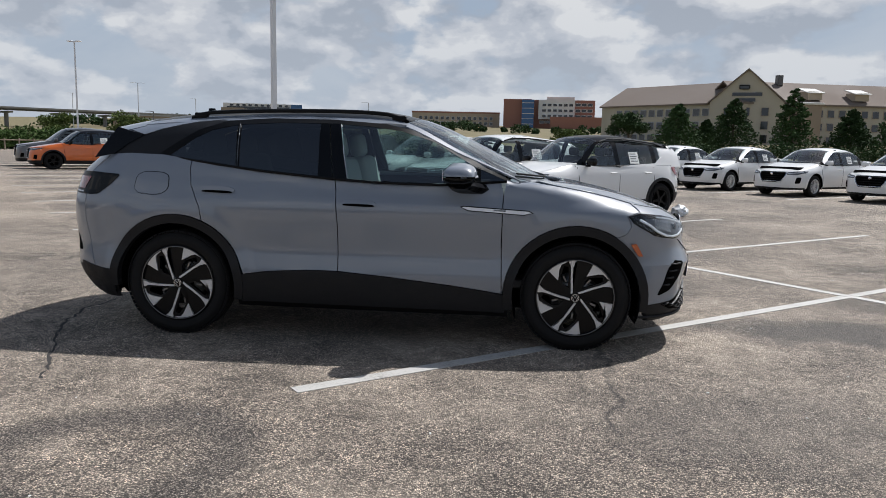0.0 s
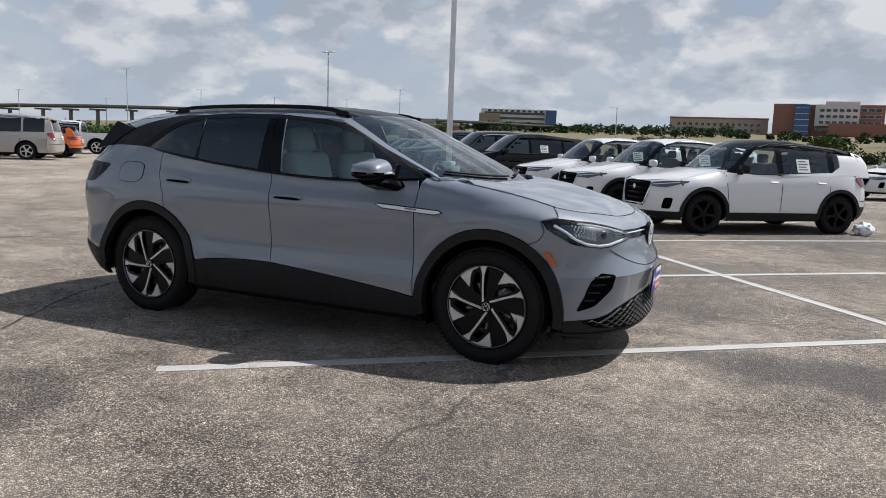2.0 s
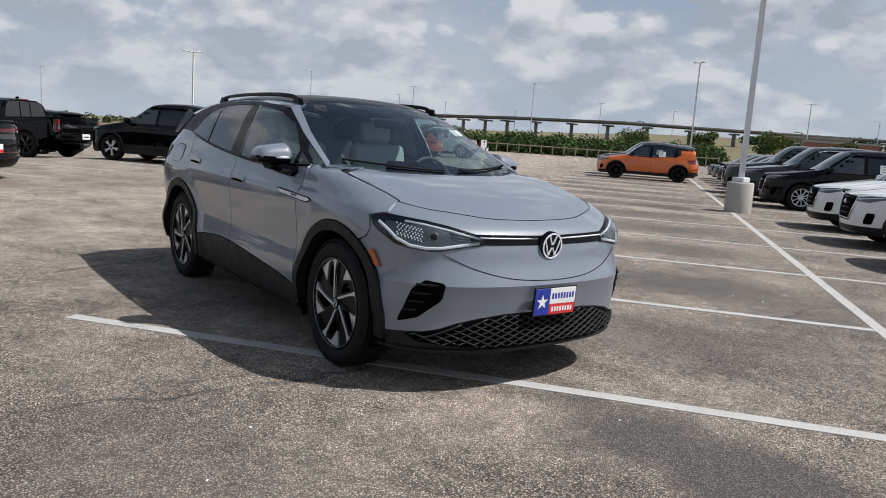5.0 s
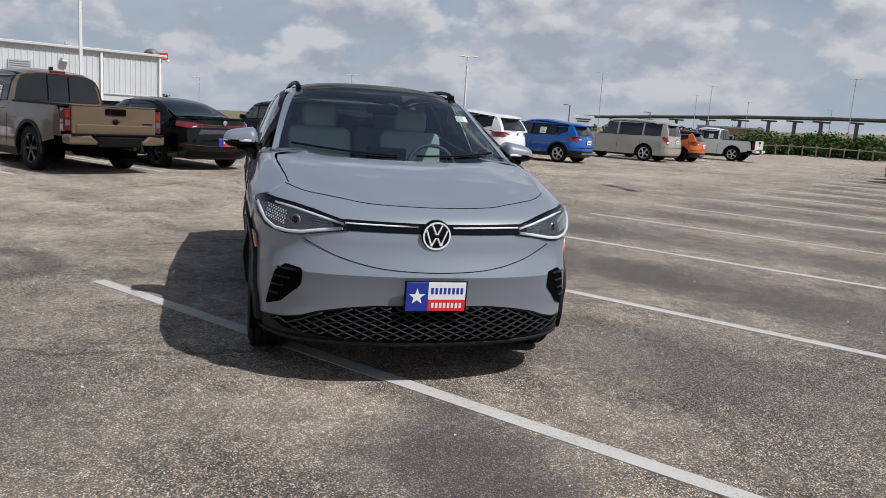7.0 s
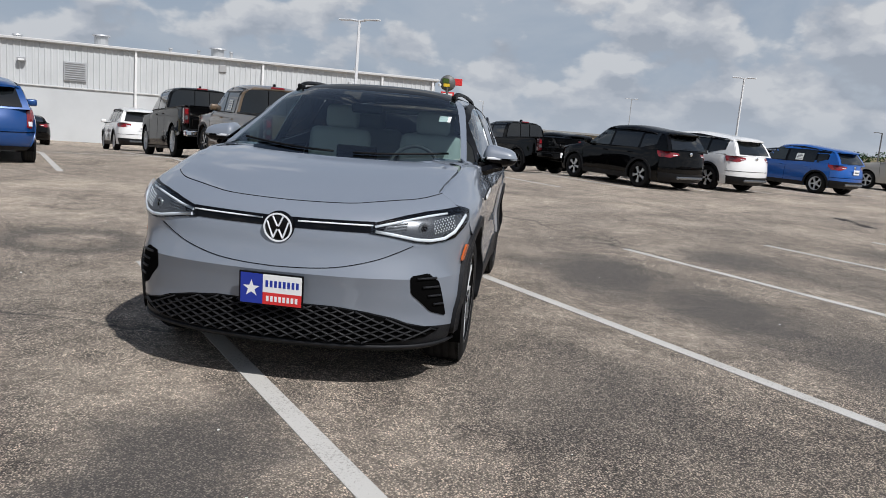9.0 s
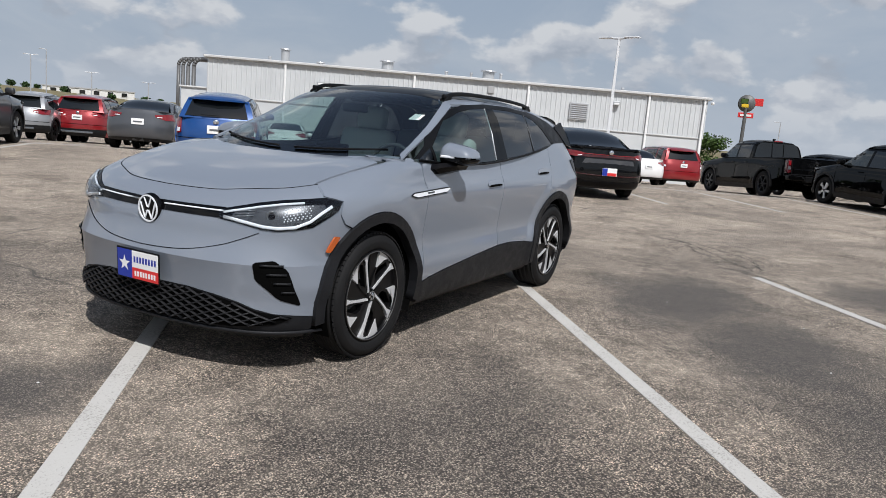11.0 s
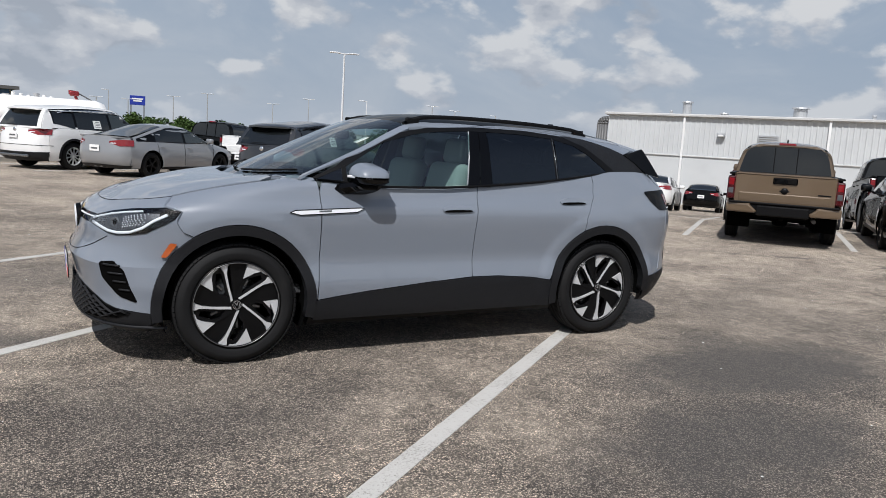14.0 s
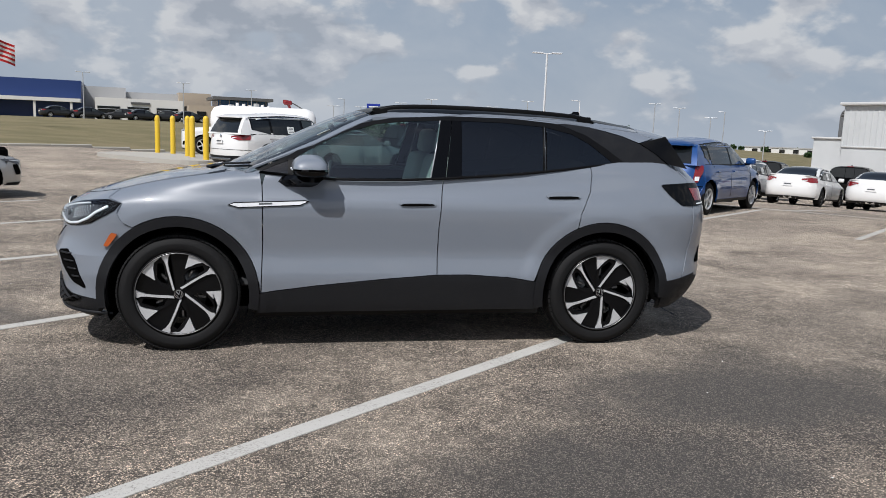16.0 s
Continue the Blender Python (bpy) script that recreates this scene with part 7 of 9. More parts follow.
def crack(path, seed):
    """A jagged open crack, filled with dark grit."""
    rnd = random.Random(seed)
    b = bmesh.new()
    pts = []
    for (x0, y0), (x1, y1) in zip(path, path[1:]):
        n = max(2, int(math.hypot(x1 - x0, y1 - y0) / 0.06))
        for k in range(n):
            t = k / n
            pts.append((x0 + (x1 - x0) * t + rnd.gauss(0, 0.012), y0 + (y1 - y0) * t + rnd.gauss(0, 0.012)))
    rows = []
    for i, (x, y) in enumerate(pts):
        d = Vector((pts[min(i + 1, len(pts) - 1)][0] - pts[max(0, i - 1)][0], pts[min(i + 1, len(pts) - 1)][1] - pts[max(0, i - 1)][1])).normalized()
        w = rnd.uniform(0.004, 0.013)
        rows.append([b.verts.new((x - d.y * q * w, y + d.x * q * w, ground_z(x, y) + 0.0025)) for q in (-1, 1)])
    for r0, r1 in zip(rows, rows[1:]):
        b.faces.new((r0[0], r0[1], r1[1], r1[0]))
    tagged(new("crack", mesh_of("crack", b, "crack_fill", False)), "thin jagged dark crack in the asphalt", "crack", kind="structure")


crack([(-5.84, 0.32), (-5.91, 0.79), (-5.57, 1.39), (-4.63, 1.96), (-4.05, 2.38)], 1)
crack([(-5.68, 1.44), (-5.29, 1.88), (-4.89, 2.24), (-4.08, 2.42)], 2)
crack([(-1.69, -2.03), (-1.93, -1.51), (-2.27, -0.89), (-2.46, -0.25), (-2.36, 0.15)], 3)
# ------------------------------------------------------------------ lamps, poles, signs
def light_pole(x, y, h, heads, base=0.0, r=0.075, label="tall pale steel car park light pole on a concrete base", mat="pole_white", arm=0.55, yaw=0.0, head_mat="pole_white"):
    z = ground_z(x, y)
    p = thing("street_lamp", label, "street lamp", "car park lamps", at=pose(x, y, z, 0, 0, yaw))
    if base:
        b = lathe([(0.001, base), (0.29, base), (0.31, base - 0.03), (0.31, -0.05)], 24, "Z")
        part("concrete_base", sharpen(b), "concrete", p, "round concrete base", True)
        part("base_cover", box(0, 0, base + 0.06, 0.30, 0.30, 0.12, 0.02), "pole_white", p)
    b = tube((0, 0, base), (0, 0, h), r, r * 0.72, 4 if r > 0.07 else 8)
    part("pole", b, mat, p)
    for k in heads:
        s = 1 if k > 0 else -1
        part("arm", tube((0, 0, h - 0.05), (s * arm * 0.5, 0, h - 0.02), r * 0.45, n=8), mat, p)
        part("lamp_head", box(s * arm, 0, h, arm * 1.1, 0.28, 0.07, 0.02), head_mat, p)
    return p


light_pole(*lot(4.34, 13.95), 10.5, (1, -1), 0.72, 0.085)
light_pole(-28.0, 42.8, 7.45, (1, -1), 0.0, 0.075, arm=0.30)
light_pole(-13.65, -37.2, 7.32, (1, -1), 0.6, 0.075, arm=0.55, yaw=-10)
light_pole(-32.2, -8.08, 6.88, (1, -1), 0.6, 0.11, arm=0.75, yaw=70)
light_pole(-45.2, 13.6, 6.33, (1, -1), 0.0, 0.08, arm=0.45, yaw=80)
light_pole(-24.4, -59.5, 6.08, (1,), 0.0, 0.06, yaw=0, arm=0.5)
# distant poles: bearing (degrees), distance, height of the head, arms
for bearing, dist, top, heads in ((117.5, 170, 12.5, (1, -1)), (113.5, 220, 12.0, (1,)), (121.5, 235, 13.0, (1, -1)), (126.8, 260, 14.0, (1, -1)), (101.0, 150, 9.0, (1,)), (132.0, 240, 14.2, (1, -1)),
                                  (153.75, 190, 14.6, (1, -1)), (146.05, 205, 13.6, (1, -1)), (147.1, 240, 12.8, (1, -1)), (143.6, 240, 11.5, (1, -1)), (138.3, 240, 10.3, (1, -1)), (137.0, 205, 16.6, (1, -1)),
                                  (-107.9, 95, 5.75, (1, -1)), (-117.5, 95, 5.9, (1, -1)), (-119.3, 95, 5.46, (1, -1)), (-121.55, 95, 4.38, (1, -1)), (-122.5, 95, 5.13, (1,)), (-125.35, 95, 3.0, (1, -1)), (-129.1, 94, 2.4, (1, -1)),
                                  (-105.2, 95, 4.87, (1, -1)), (-100.4, 94, 5.5, (1, -1)), (-98.0, 94, 4.9, (1, -1)), (-94.9, 94, 4.2, (1, -1)), (-93.6, 94, 5.1, (1,)), (-92.8, 94, 4.2, (1, -1)), (-86.7, 112, 6.4, (1, -1)), (-81.7, 94, 6.1, (1, -1)), (-75.0, 95, 6.76, (1, -1)),
                                  (-176.15, 95, 4.2, (1,)), (172.55, 94, 5.9, (1, -1))):
    light_pole(dist * math.cos(radians(bearing)), dist * math.sin(radians(bearing)), top - ground_z(dist * math.cos(radians(bearing)), dist * math.sin(radians(bearing))), heads, 0.0, 0.11 if dist > 140 else 0.07, "tall distant light pole", "galvanised", 0.9 if dist > 140 else 0.5, bearing + 90)
for bearing, top in ((155.5, 5.46), (149.45, 4.80), (128.0, 4.6), (117.0, 4.4)):
    light_pole(94 * math.cos(radians(bearing)), 94 * math.sin(radians(bearing)), top, (1,), 0.0, 0.09, "dark street lamp with one arm beside the road", "pole_dark", 0.55, bearing + 90, "pole_dark")
# pylon sign beyond the shed
sx, sy = -143.4, -17.2
pyl = thing("pylon_sign", "tall roadside sign with round and red panels on a dark pole", "sign", at=pose(sx, sy, ground_z(sx, sy), 0, 0, 98))
part("pole", tube((0, 0, 0), (0, 0, 11.5), 0.32, n=12), "pole_dark", pyl)
b = lathe([(0.01, -0.25), (1.45, -0.25), (1.52, 0), (1.45, 0.25), (0.01, 0.25)], 28)
part("round_panel", sharpen(b), "pole_dark", pyl, "round dark panel", True, pose(0, 0, 11.1))
part("green_field", box(-0.4, -0.3, 11.5, 1.3, 0.1, 0.9, 0.1), "leaves", pyl)
part("yellow_field", box(-0.2, -0.32, 10.7, 1.2, 0.1, 0.6, 0.1), "yellow_paint", pyl)
part("red_panel", box(1.9, 0, 11.4, 1.7, 0.3, 1.3, 0.05), "sign_red", pyl)
part("lower_panel", box(0.1, 0, 9.0, 2.6, 0.3, 0.9, 0.05), "sign_red", pyl)
part("lower_bar", box(0.1, -0.2, 9.0, 1.9, 0.02, 0.35), "sign_white", pyl)
# signboard on posts by the road, and the blue dealer sign
for bearing, dist, top, w, h, mat in ((154.6, 120, 4.7, 3.4, 1.6, "sign_white"), (-95.9, 139, 4.7, 2.5, 1.6, "sign_blue")):
    x, y = dist * math.cos(radians(bearing)), dist * math.sin(radians(bearing))
    sg = thing("roadside_sign", "signboard on two posts by the road", "sign", at=pose(x, y, ground_z(x, y), 0, 0, bearing - 90))
    for s in (-1, 1):
        part("post", tube((s * w * 0.42, 0, 0), (s * w * 0.42, 0, top), 0.09, n=8), "pole_dark", sg)
    panel = part("panel", box(0, 0, top - h / 2, w, 0.2, h, 0.03), mat, sg)
    for z, ww in ((0.25, 0.7), (-0.1, 0.55)):
        part("writing_bar", box(0, -0.11, top - h / 2 + z, w * ww, 0.02, 0.22), "sign_blue" if mat == "sign_white" else "sign_white", panel)


# ------------------------------------------------------------------ metal shed
def make_shed():
    E, Wc = Vector((-44.59, -5.87, 0)), Vector((-30.46, -33.42, 0))
    base, band, eave = -1.7, 1.45, 3.86
    d = (Wc - E)
    ln = d.length
    ang = math.degrees(math.atan2(d.y, d.x))
    # local x runs along the wall from E to Wc, local y to the back
    shed = thing("metal_shed", "long white ribbed sheet-metal workshop building", "building", at=pose(E.x, E.y, 0, 0, 0, ang))
    back = -1 if (Matrix.Rotation(radians(ang), 3, "Z") @ Vector((0, 1, 0))).dot(Vector((1, 0.5, 0))) > 0 else 1
    dep = 26 * back
    part("wall", box(ln / 2, dep / 2, (base + band) / 2, ln, abs(dep), band - base), "wall_metal", shed)
    part("upper_wall", box(ln / 2, dep / 2, (band + eave) / 2, ln - 0.02, abs(dep) - 0.02, eave - band), "wall_metal", shed)
    part("wall_band", box(ln / 2, -back * 0.03, band, ln + 0.06, 0.08, 0.07, 0.01), "roof_metal", shed)
    b = bmesh.new()
    n = int(ln / 0.305)
    for k in range(n + 1):
        x = k * ln / n
        y0, y1 = -back * 0.008, -back * 0.022
        vs = [b.verts.new(c) for z in (band + 0.03, eave - 0.05) for c in ((x - 0.05, y0 * 0, z), (x - 0.02, y1, z), (x + 0.02, y1, z), (x + 0.05, y0 * 0, z))]
        for i in range(3):
            b.faces.new((vs[i], vs[i + 1], vs[i + 5], vs[i + 4]))
    tagged(part("wall_ribs", b, "wall_metal", shed), kind="stuff")
    part("gutter", box(ln / 2, -back * 0.12, eave + 0.02, ln + 0.5, 0.24, 0.16, 0.03), "roof_metal", shed)
    rb = bmesh.new()
    v = [rb.verts.new(c) for c in ((-0.2, -back * 0.15, eave + 0.08), (ln + 0.2, -back * 0.15, eave + 0.08), (ln + 0.2, dep / 2, eave + 0.65), (-0.2, dep / 2, eave + 0.65), (-0.2, dep, eave + 0.08), (ln + 0.2, dep, eave + 0.08), (-0.2, 0, eave - 0.1), (ln + 0.2, 0, eave - 0.1), (-0.2, dep, eave - 0.1), (ln + 0.2, dep, eave - 0.1))]
    for q in ((0, 1, 2, 3), (3, 2, 5, 4), (0, 3, 4, 8, 6), (1, 7, 9, 5, 2), (6, 7, 1, 0)):
        rb.faces.new([v[i] for i in q])
    part("roof", rb, "roof_metal", shed)
    for x in (0.15, 3.55, 10.98, 18.06, 26.1):
        part("downpipe", box(x, -back * 0.10, (base + eave) / 2, 0.13, 0.12, eave - base, 0.02), "white_plastic", shed)
    for x, z in ((7.8, 2.45), (21.2, 2.36)):
        lv = part("louvre", box(x, -back * 0.06, z, 1.15, 0.10, 1.05, 0.02), "galvanised", shed, "louvred vent")
        for k in range(8):
            part("slat", box(x, -back * 0.13, z - 0.42 + 0.12 * k, 1.0, 0.03, 0.05, 0.01, None, Euler((radians(35 * back), 0, 0)).to_matrix()), "wall_grey", lv)
    for x, z in ((5.55, 3.15), (23.83, 2.8)):
        wl = part("wall_lamp", box(x, -back * 0.18, z, 0.42, 0.28, 0.22, 0.04), "galvanised", shed)
        part("lens", box(x, -back * 0.30, z - 0.05, 0.33, 0.06, 0.12, 0.02), "white_plastic", wl)
    for x in (13.3,):
        part("wall_vent", box(x, -back * 0.05, 3.30, 0.42, 0.08, 0.42, 0.02), "wall_grey", shed)
    part("meter_box", box(6.7, -back * 0.10, 0.6, 0.35, 0.18, 0.55, 0.03), "galvanised", shed)
    for x, r, h in ((20.0, 0.38, 0.68), (13.5, 0.38, 0.62), (26.6, 0.27, 0.90), (16.2, 0.10, 0.36), (14.6, 0.08, 0.40), (12.7, 0.09, 0.50), (24.3, 0.22, 0.25), (27.6, 0.09, 0.32), (4.9, 0.09, 0.28)):
        q = tube((x, back * 1.8, eave), (x, back * 1.8, eave + h), r, n=16)
        q = tube((x, back * 1.8, eave + h), (x, back * 1.8, eave + h + 0.08), r * 1.35, r * 1.2, 16, q)
        part("roof_vent", q, "galvanised", shed, "round metal roof vent")
    # bent exhaust pipes at the end
    for k in range(4):
        y, top, out = back * (22.5 - 3.7 * k), 4.60 - 0.14 * k, ln + 10.4 - 1.8 * k
        pts = [Vector((ln - 0.2, y, top))] + [Vector((out - 0.6 + 0.6 * math.sin(a), y, top - 0.6 + 0.6 * math.cos(a))) for a in (0, 0.4, 0.8, 1.2, 1.57)] + [Vector((out, y, -1.4))]
        q = None
        for p0, p1 in zip(pts, pts[1:]):
            q = tube(p0, p1, 0.16, n=10, bm=q)
        part("exhaust_pipe", q, "pole_dark", shed, "bent dark exhaust pipe", True)
    part("lean_to", box(ln + 0.90, back * 4.3, 0.2, 1.8, 8.0, 3.4, 0.02), "wall_metal", shed)
    part("lean_to_roof", box(ln + 0.95, back * 4.3, 1.92, 1.9, 8.2, 0.12, 0.03), "roof_metal", shed)
    part("camera", box(-0.25, -back * 0.3, eave - 0.25, 0.15, 0.3, 0.18, 0.04), "white_plastic", shed)


make_shed()


# ------------------------------------------------------------------ far buildings
def windows(parent, n, rows, w, h, x0, x1, z0, dz, y, mat="window_dark", frame="wall_white"):
    """Window units in a grid on the face y of a building."""
    for r in range(rows):
        for k in range(n):
            x = x0 + (x1 - x0) * (k + 0.5) / n
            win = part("window", box(x, y - 0.06, z0 + dz * r, w + 0.25, 0.16, h + 0.25, 0.03), frame, parent)
            part("pane", box(x, y - 0.13, z0 + dz * r, w, 0.06, h), mat, win)


def facing(bearing, dist, extra=0.0):
    """A pose whose local -y looks back at the lot."""
    x, y = dist * math.cos(radians(bearing)), dist * math.sin(radians(bearing))
    return pose(x, y, ground_z(x, y), 0, 0, bearing - 90 + extra)


def gable(parent, x0, x1, y0, y1, z, peak, mat, along="x", over=0.6, name="roof"):
    b = bmesh.new()
    if along == "x":
        ym = (y0 + y1) / 2
        pts = [(x0 - over, y0 - over, z), (x1 + over, y0 - over, z), (x1 + over * 0.3, ym, peak), (x0 - over * 0.3, ym, peak), (x0 - over, y1 + over, z), (x1 + over, y1 + over, z)]
    else:
        xm = (x0 + x1) / 2
        pts = [(x0 - over, y0 - over, z), (x0 - over, y1, z), (xm, y1, peak), (xm, y0 - over, peak), (x1 + over, y0 - over, z), (x1 + over, y1, z)]
    v = [b.verts.new(p) for p in pts]
    b.faces.new((v[0], v[1], v[2], v[3]))
    b.faces.new((v[3], v[2], v[5], v[4]))
    r = bmesh.ops.extrude_face_region(b, geom=b.faces[:])
    for q in r["geom"]:
        if isinstance(q, bmesh.types.BMVert):
            q.co.z -= 0.35
    part(name, b, mat, parent)


def make_hotel():
    """Four-storey hotel with a brown hipped roof behind a row of trees."""
    h = thing("hotel", "four-storey cream stucco hotel with brown shingle roof", "building", at=facing(74.7, 176, 0))
    ez, base = 8.8, -0.5

    def swing(old, px, py, deg):
        """Turns the parts of a wing about the end where it meets the middle gable."""
        m = Matrix.Translation((px, py, 0)) @ Matrix.Rotation(radians(deg), 4, "Z") @ Matrix.Translation((-px, -py, 0))
        for c in h.children:
            if c not in old:
                c.matrix_basis = m @ c.matrix_basis
    part("wall", box(-18.25, 9, (ez + base) / 2, 34.5, 18, ez - base), "stucco_cream", h)
    gable(h, -35.5, -1, 0, 18, ez, ez + 5.2, "roof_brown")
    windows(h, 11, 3, 1.6, 1.5, -31, -3.2, 1.0, 2.9, 0.0, "window_dark", "wall_grey")
    gb = bmesh.new()
    pr = [(-35.6, -0.1, base), (-35.6, 18.1, base), (-35.6, 18.1, ez), (-35.6, 9.0, ez + 5.0), (-35.6, -0.1, ez)]
    a = [gb.verts.new(q) for q in pr]
    c = [gb.verts.new((q[0] + 1.0, q[1], q[2])) for q in pr]
    gb.faces.new(a)
    for i in range(5):
        gb.faces.new((a[i], c[i], c[(i + 1) % 5], a[(i + 1) % 5]))
    g = part("gable_end", gb, "stucco_cream", h)
    for dz, w in ((0.9, 4.6), (-0.2, 3.4)):
        part("writing_bar", box(-35.7, 9.0, ez + dz, 0.1, w, 0.55), "window_dark", g)
    swing([], -1, 0, -34)
    old = list(h.children)
    part("right_wall", box(26, 10, (ez + base) / 2, 50, 18, ez - base), "stucco_cream", h)
    gable(h, 3, 51, 1, 19, ez, ez + 5.2, "roof_brown")
    windows(h, 12, 3, 1.5, 1.5, 17.0, 50.0, 1.0, 2.9, 1.0, "window_dark", "stucco_tan")
    tower = part("stone_tower", box(16.5, -0.6, 3.6, 5.2, 4, 9.6), "stone_tan", h)
    part("tower_cap", box(16.5, -0.6, 8.7, 6.0, 4.8, 0.5, 0.1), "wall_white", tower)
    part("chimney", box(16.0, 9, ez + 5.6, 1.3, 1.3, 2.4, 0.1), "pole_dark", h)
    for x in (20.0, 31.5, 43.0):
        dm = part("dormer", box(x, 3.0, ez + 1.9, 3.4, 3.2, 1.8), "stucco_tan", h)
        part("dormer_roof", box(x, 2.8, ez + 3.0, 4.2, 4.0, 0.22, 0.05, None, Euler((radians(16), 0, 0)).to_matrix()), "wall_white", dm)
    swing(old, 10, 1, 30)
    # projecting gables
    gx, gw, pk = 4.5, 15.0, ez + 7.2
    gb = bmesh.new()
    pr = [(gx - gw / 2, base), (gx + gw / 2, base), (gx + gw / 2, ez), (gx, pk - 0.3), (gx - gw / 2, ez)]
    a = [gb.verts.new((x, -2.0, z)) for x, z in pr]
    c = [gb.verts.new((x, 9.0, z)) for x, z in pr]
    gb.faces.new(a)
    for i in range(5):
        gb.faces.new((a[i], c[i], c[(i + 1) % 5], a[(i + 1) % 5]))
    g = part("gable_front", gb, "stucco_cream", h)
    gable(h, gx - gw / 2, gx + gw / 2, -2.0, 9, ez, pk, "roof_brown", "y", 0.5, "gable_roof")
    part("sign_mark", box(gx - 0.6, -2.15, ez + 3.2, 2.2, 0.1, 1.0, 0.2), "window_dark", g)
    for dz, w in ((1.7, 6.0), (0.5, 3.4)):
        part("writing_bar", box(gx, -2.15, ez + dz, w, 0.1, 0.7), "window_dark", g)
    windows(h, 3, 3, 1.4, 1.7, -1.2, 10.2, 1.0, 2.9, -2.0, "window_dark", "stucco_tan")


make_hotel()


def block(parent, name, x, y, z, sx, sy, sz, mat):
    return part(name, box(x, y, z + sz / 2, sx, sy, sz), mat, parent)


def make_hospital():
    h = thing("hospital", "red brick and white six-storey hospital with a blue glass bay", "building", at=facing(87.5, 388))
    block(h, "wall", 4, 10, 0, 38, 20, 14.2, "brick_red")
    block(h, "tower_wall", -15.5, 8, 0, 14, 20, 14.4, "brick_red")
    bay = block(h, "glass_bay", -10.2, -3.2, 0, 6.0, 4, 14.0, "window_blue")
    for k in range(5):
        part("mullion", box(-10.2, -5.3, 2 + 2.6 * k, 6.0, 0.2, 0.25), "wall_white", bay)
    block(h, "penthouse", 6, 12, 14.2, 14, 8, 2.0, "wall_white")
    windows(h, 9, 4, 2.4, 1.3, -4.5, 22, 3.2, 2.9, 0.0, "window_dark", "wall_white")
    block(h, "white_wing", 4, -1.0, 4.6, 18, 2.0, 9.6, "wall_white")
    windows(h, 6, 3, 1.8, 1.2, -3.5, 12.5, 6.2, 2.7, -2.0, "window_dark", "wall_white")
    block(h, "low_wing", 14, -4, 0, 26, 10, 5.6, "brick_red")
    low = thing("long_low_building", "long low brick building with pale window bands", "building", at=facing(94.4, 400))
    block(low, "wall", 0, 8, 0, 46, 14, 7.0, "stucco_tan")
    block(low, "parapet", 0, 8, 7.0, 46.4, 14.4, 0.8, "brick_red")
    windows(low, 14, 2, 1.6, 1.5, -20, 20, 1.8, 2.6, 1.0, "window_dark", "wall_white")
    off = thing("office_building", "five-storey tan office block with blue glass corner", "building", at=facing(108.7, 440))
    block(off, "wall", 0, 10, 0, 42, 20, 10.4, "wall_white")
    block(off, "side_wing", -16, 2, 0, 12, 10, 7.8, "stone_tan")
    block(off, "glass_corner", 18.8, -0.8, 0, 6, 6, 10.2, "window_blue")
    for k in range(3):
        part("window_band", box(-2, -0.1, 2.4 + 2.8 * k, 34, 0.3, 1.3), "window_dark", off)
        part("sill_band", box(-2, -0.2, 1.5 + 2.8 * k, 34, 0.4, 0.3), "wall_white", off)
    windows(off, 10, 1, 1.8, 1.2, -18, 15, 9.4, 2.5, -0.1, "window_dark", "wall_white")


make_hospital()


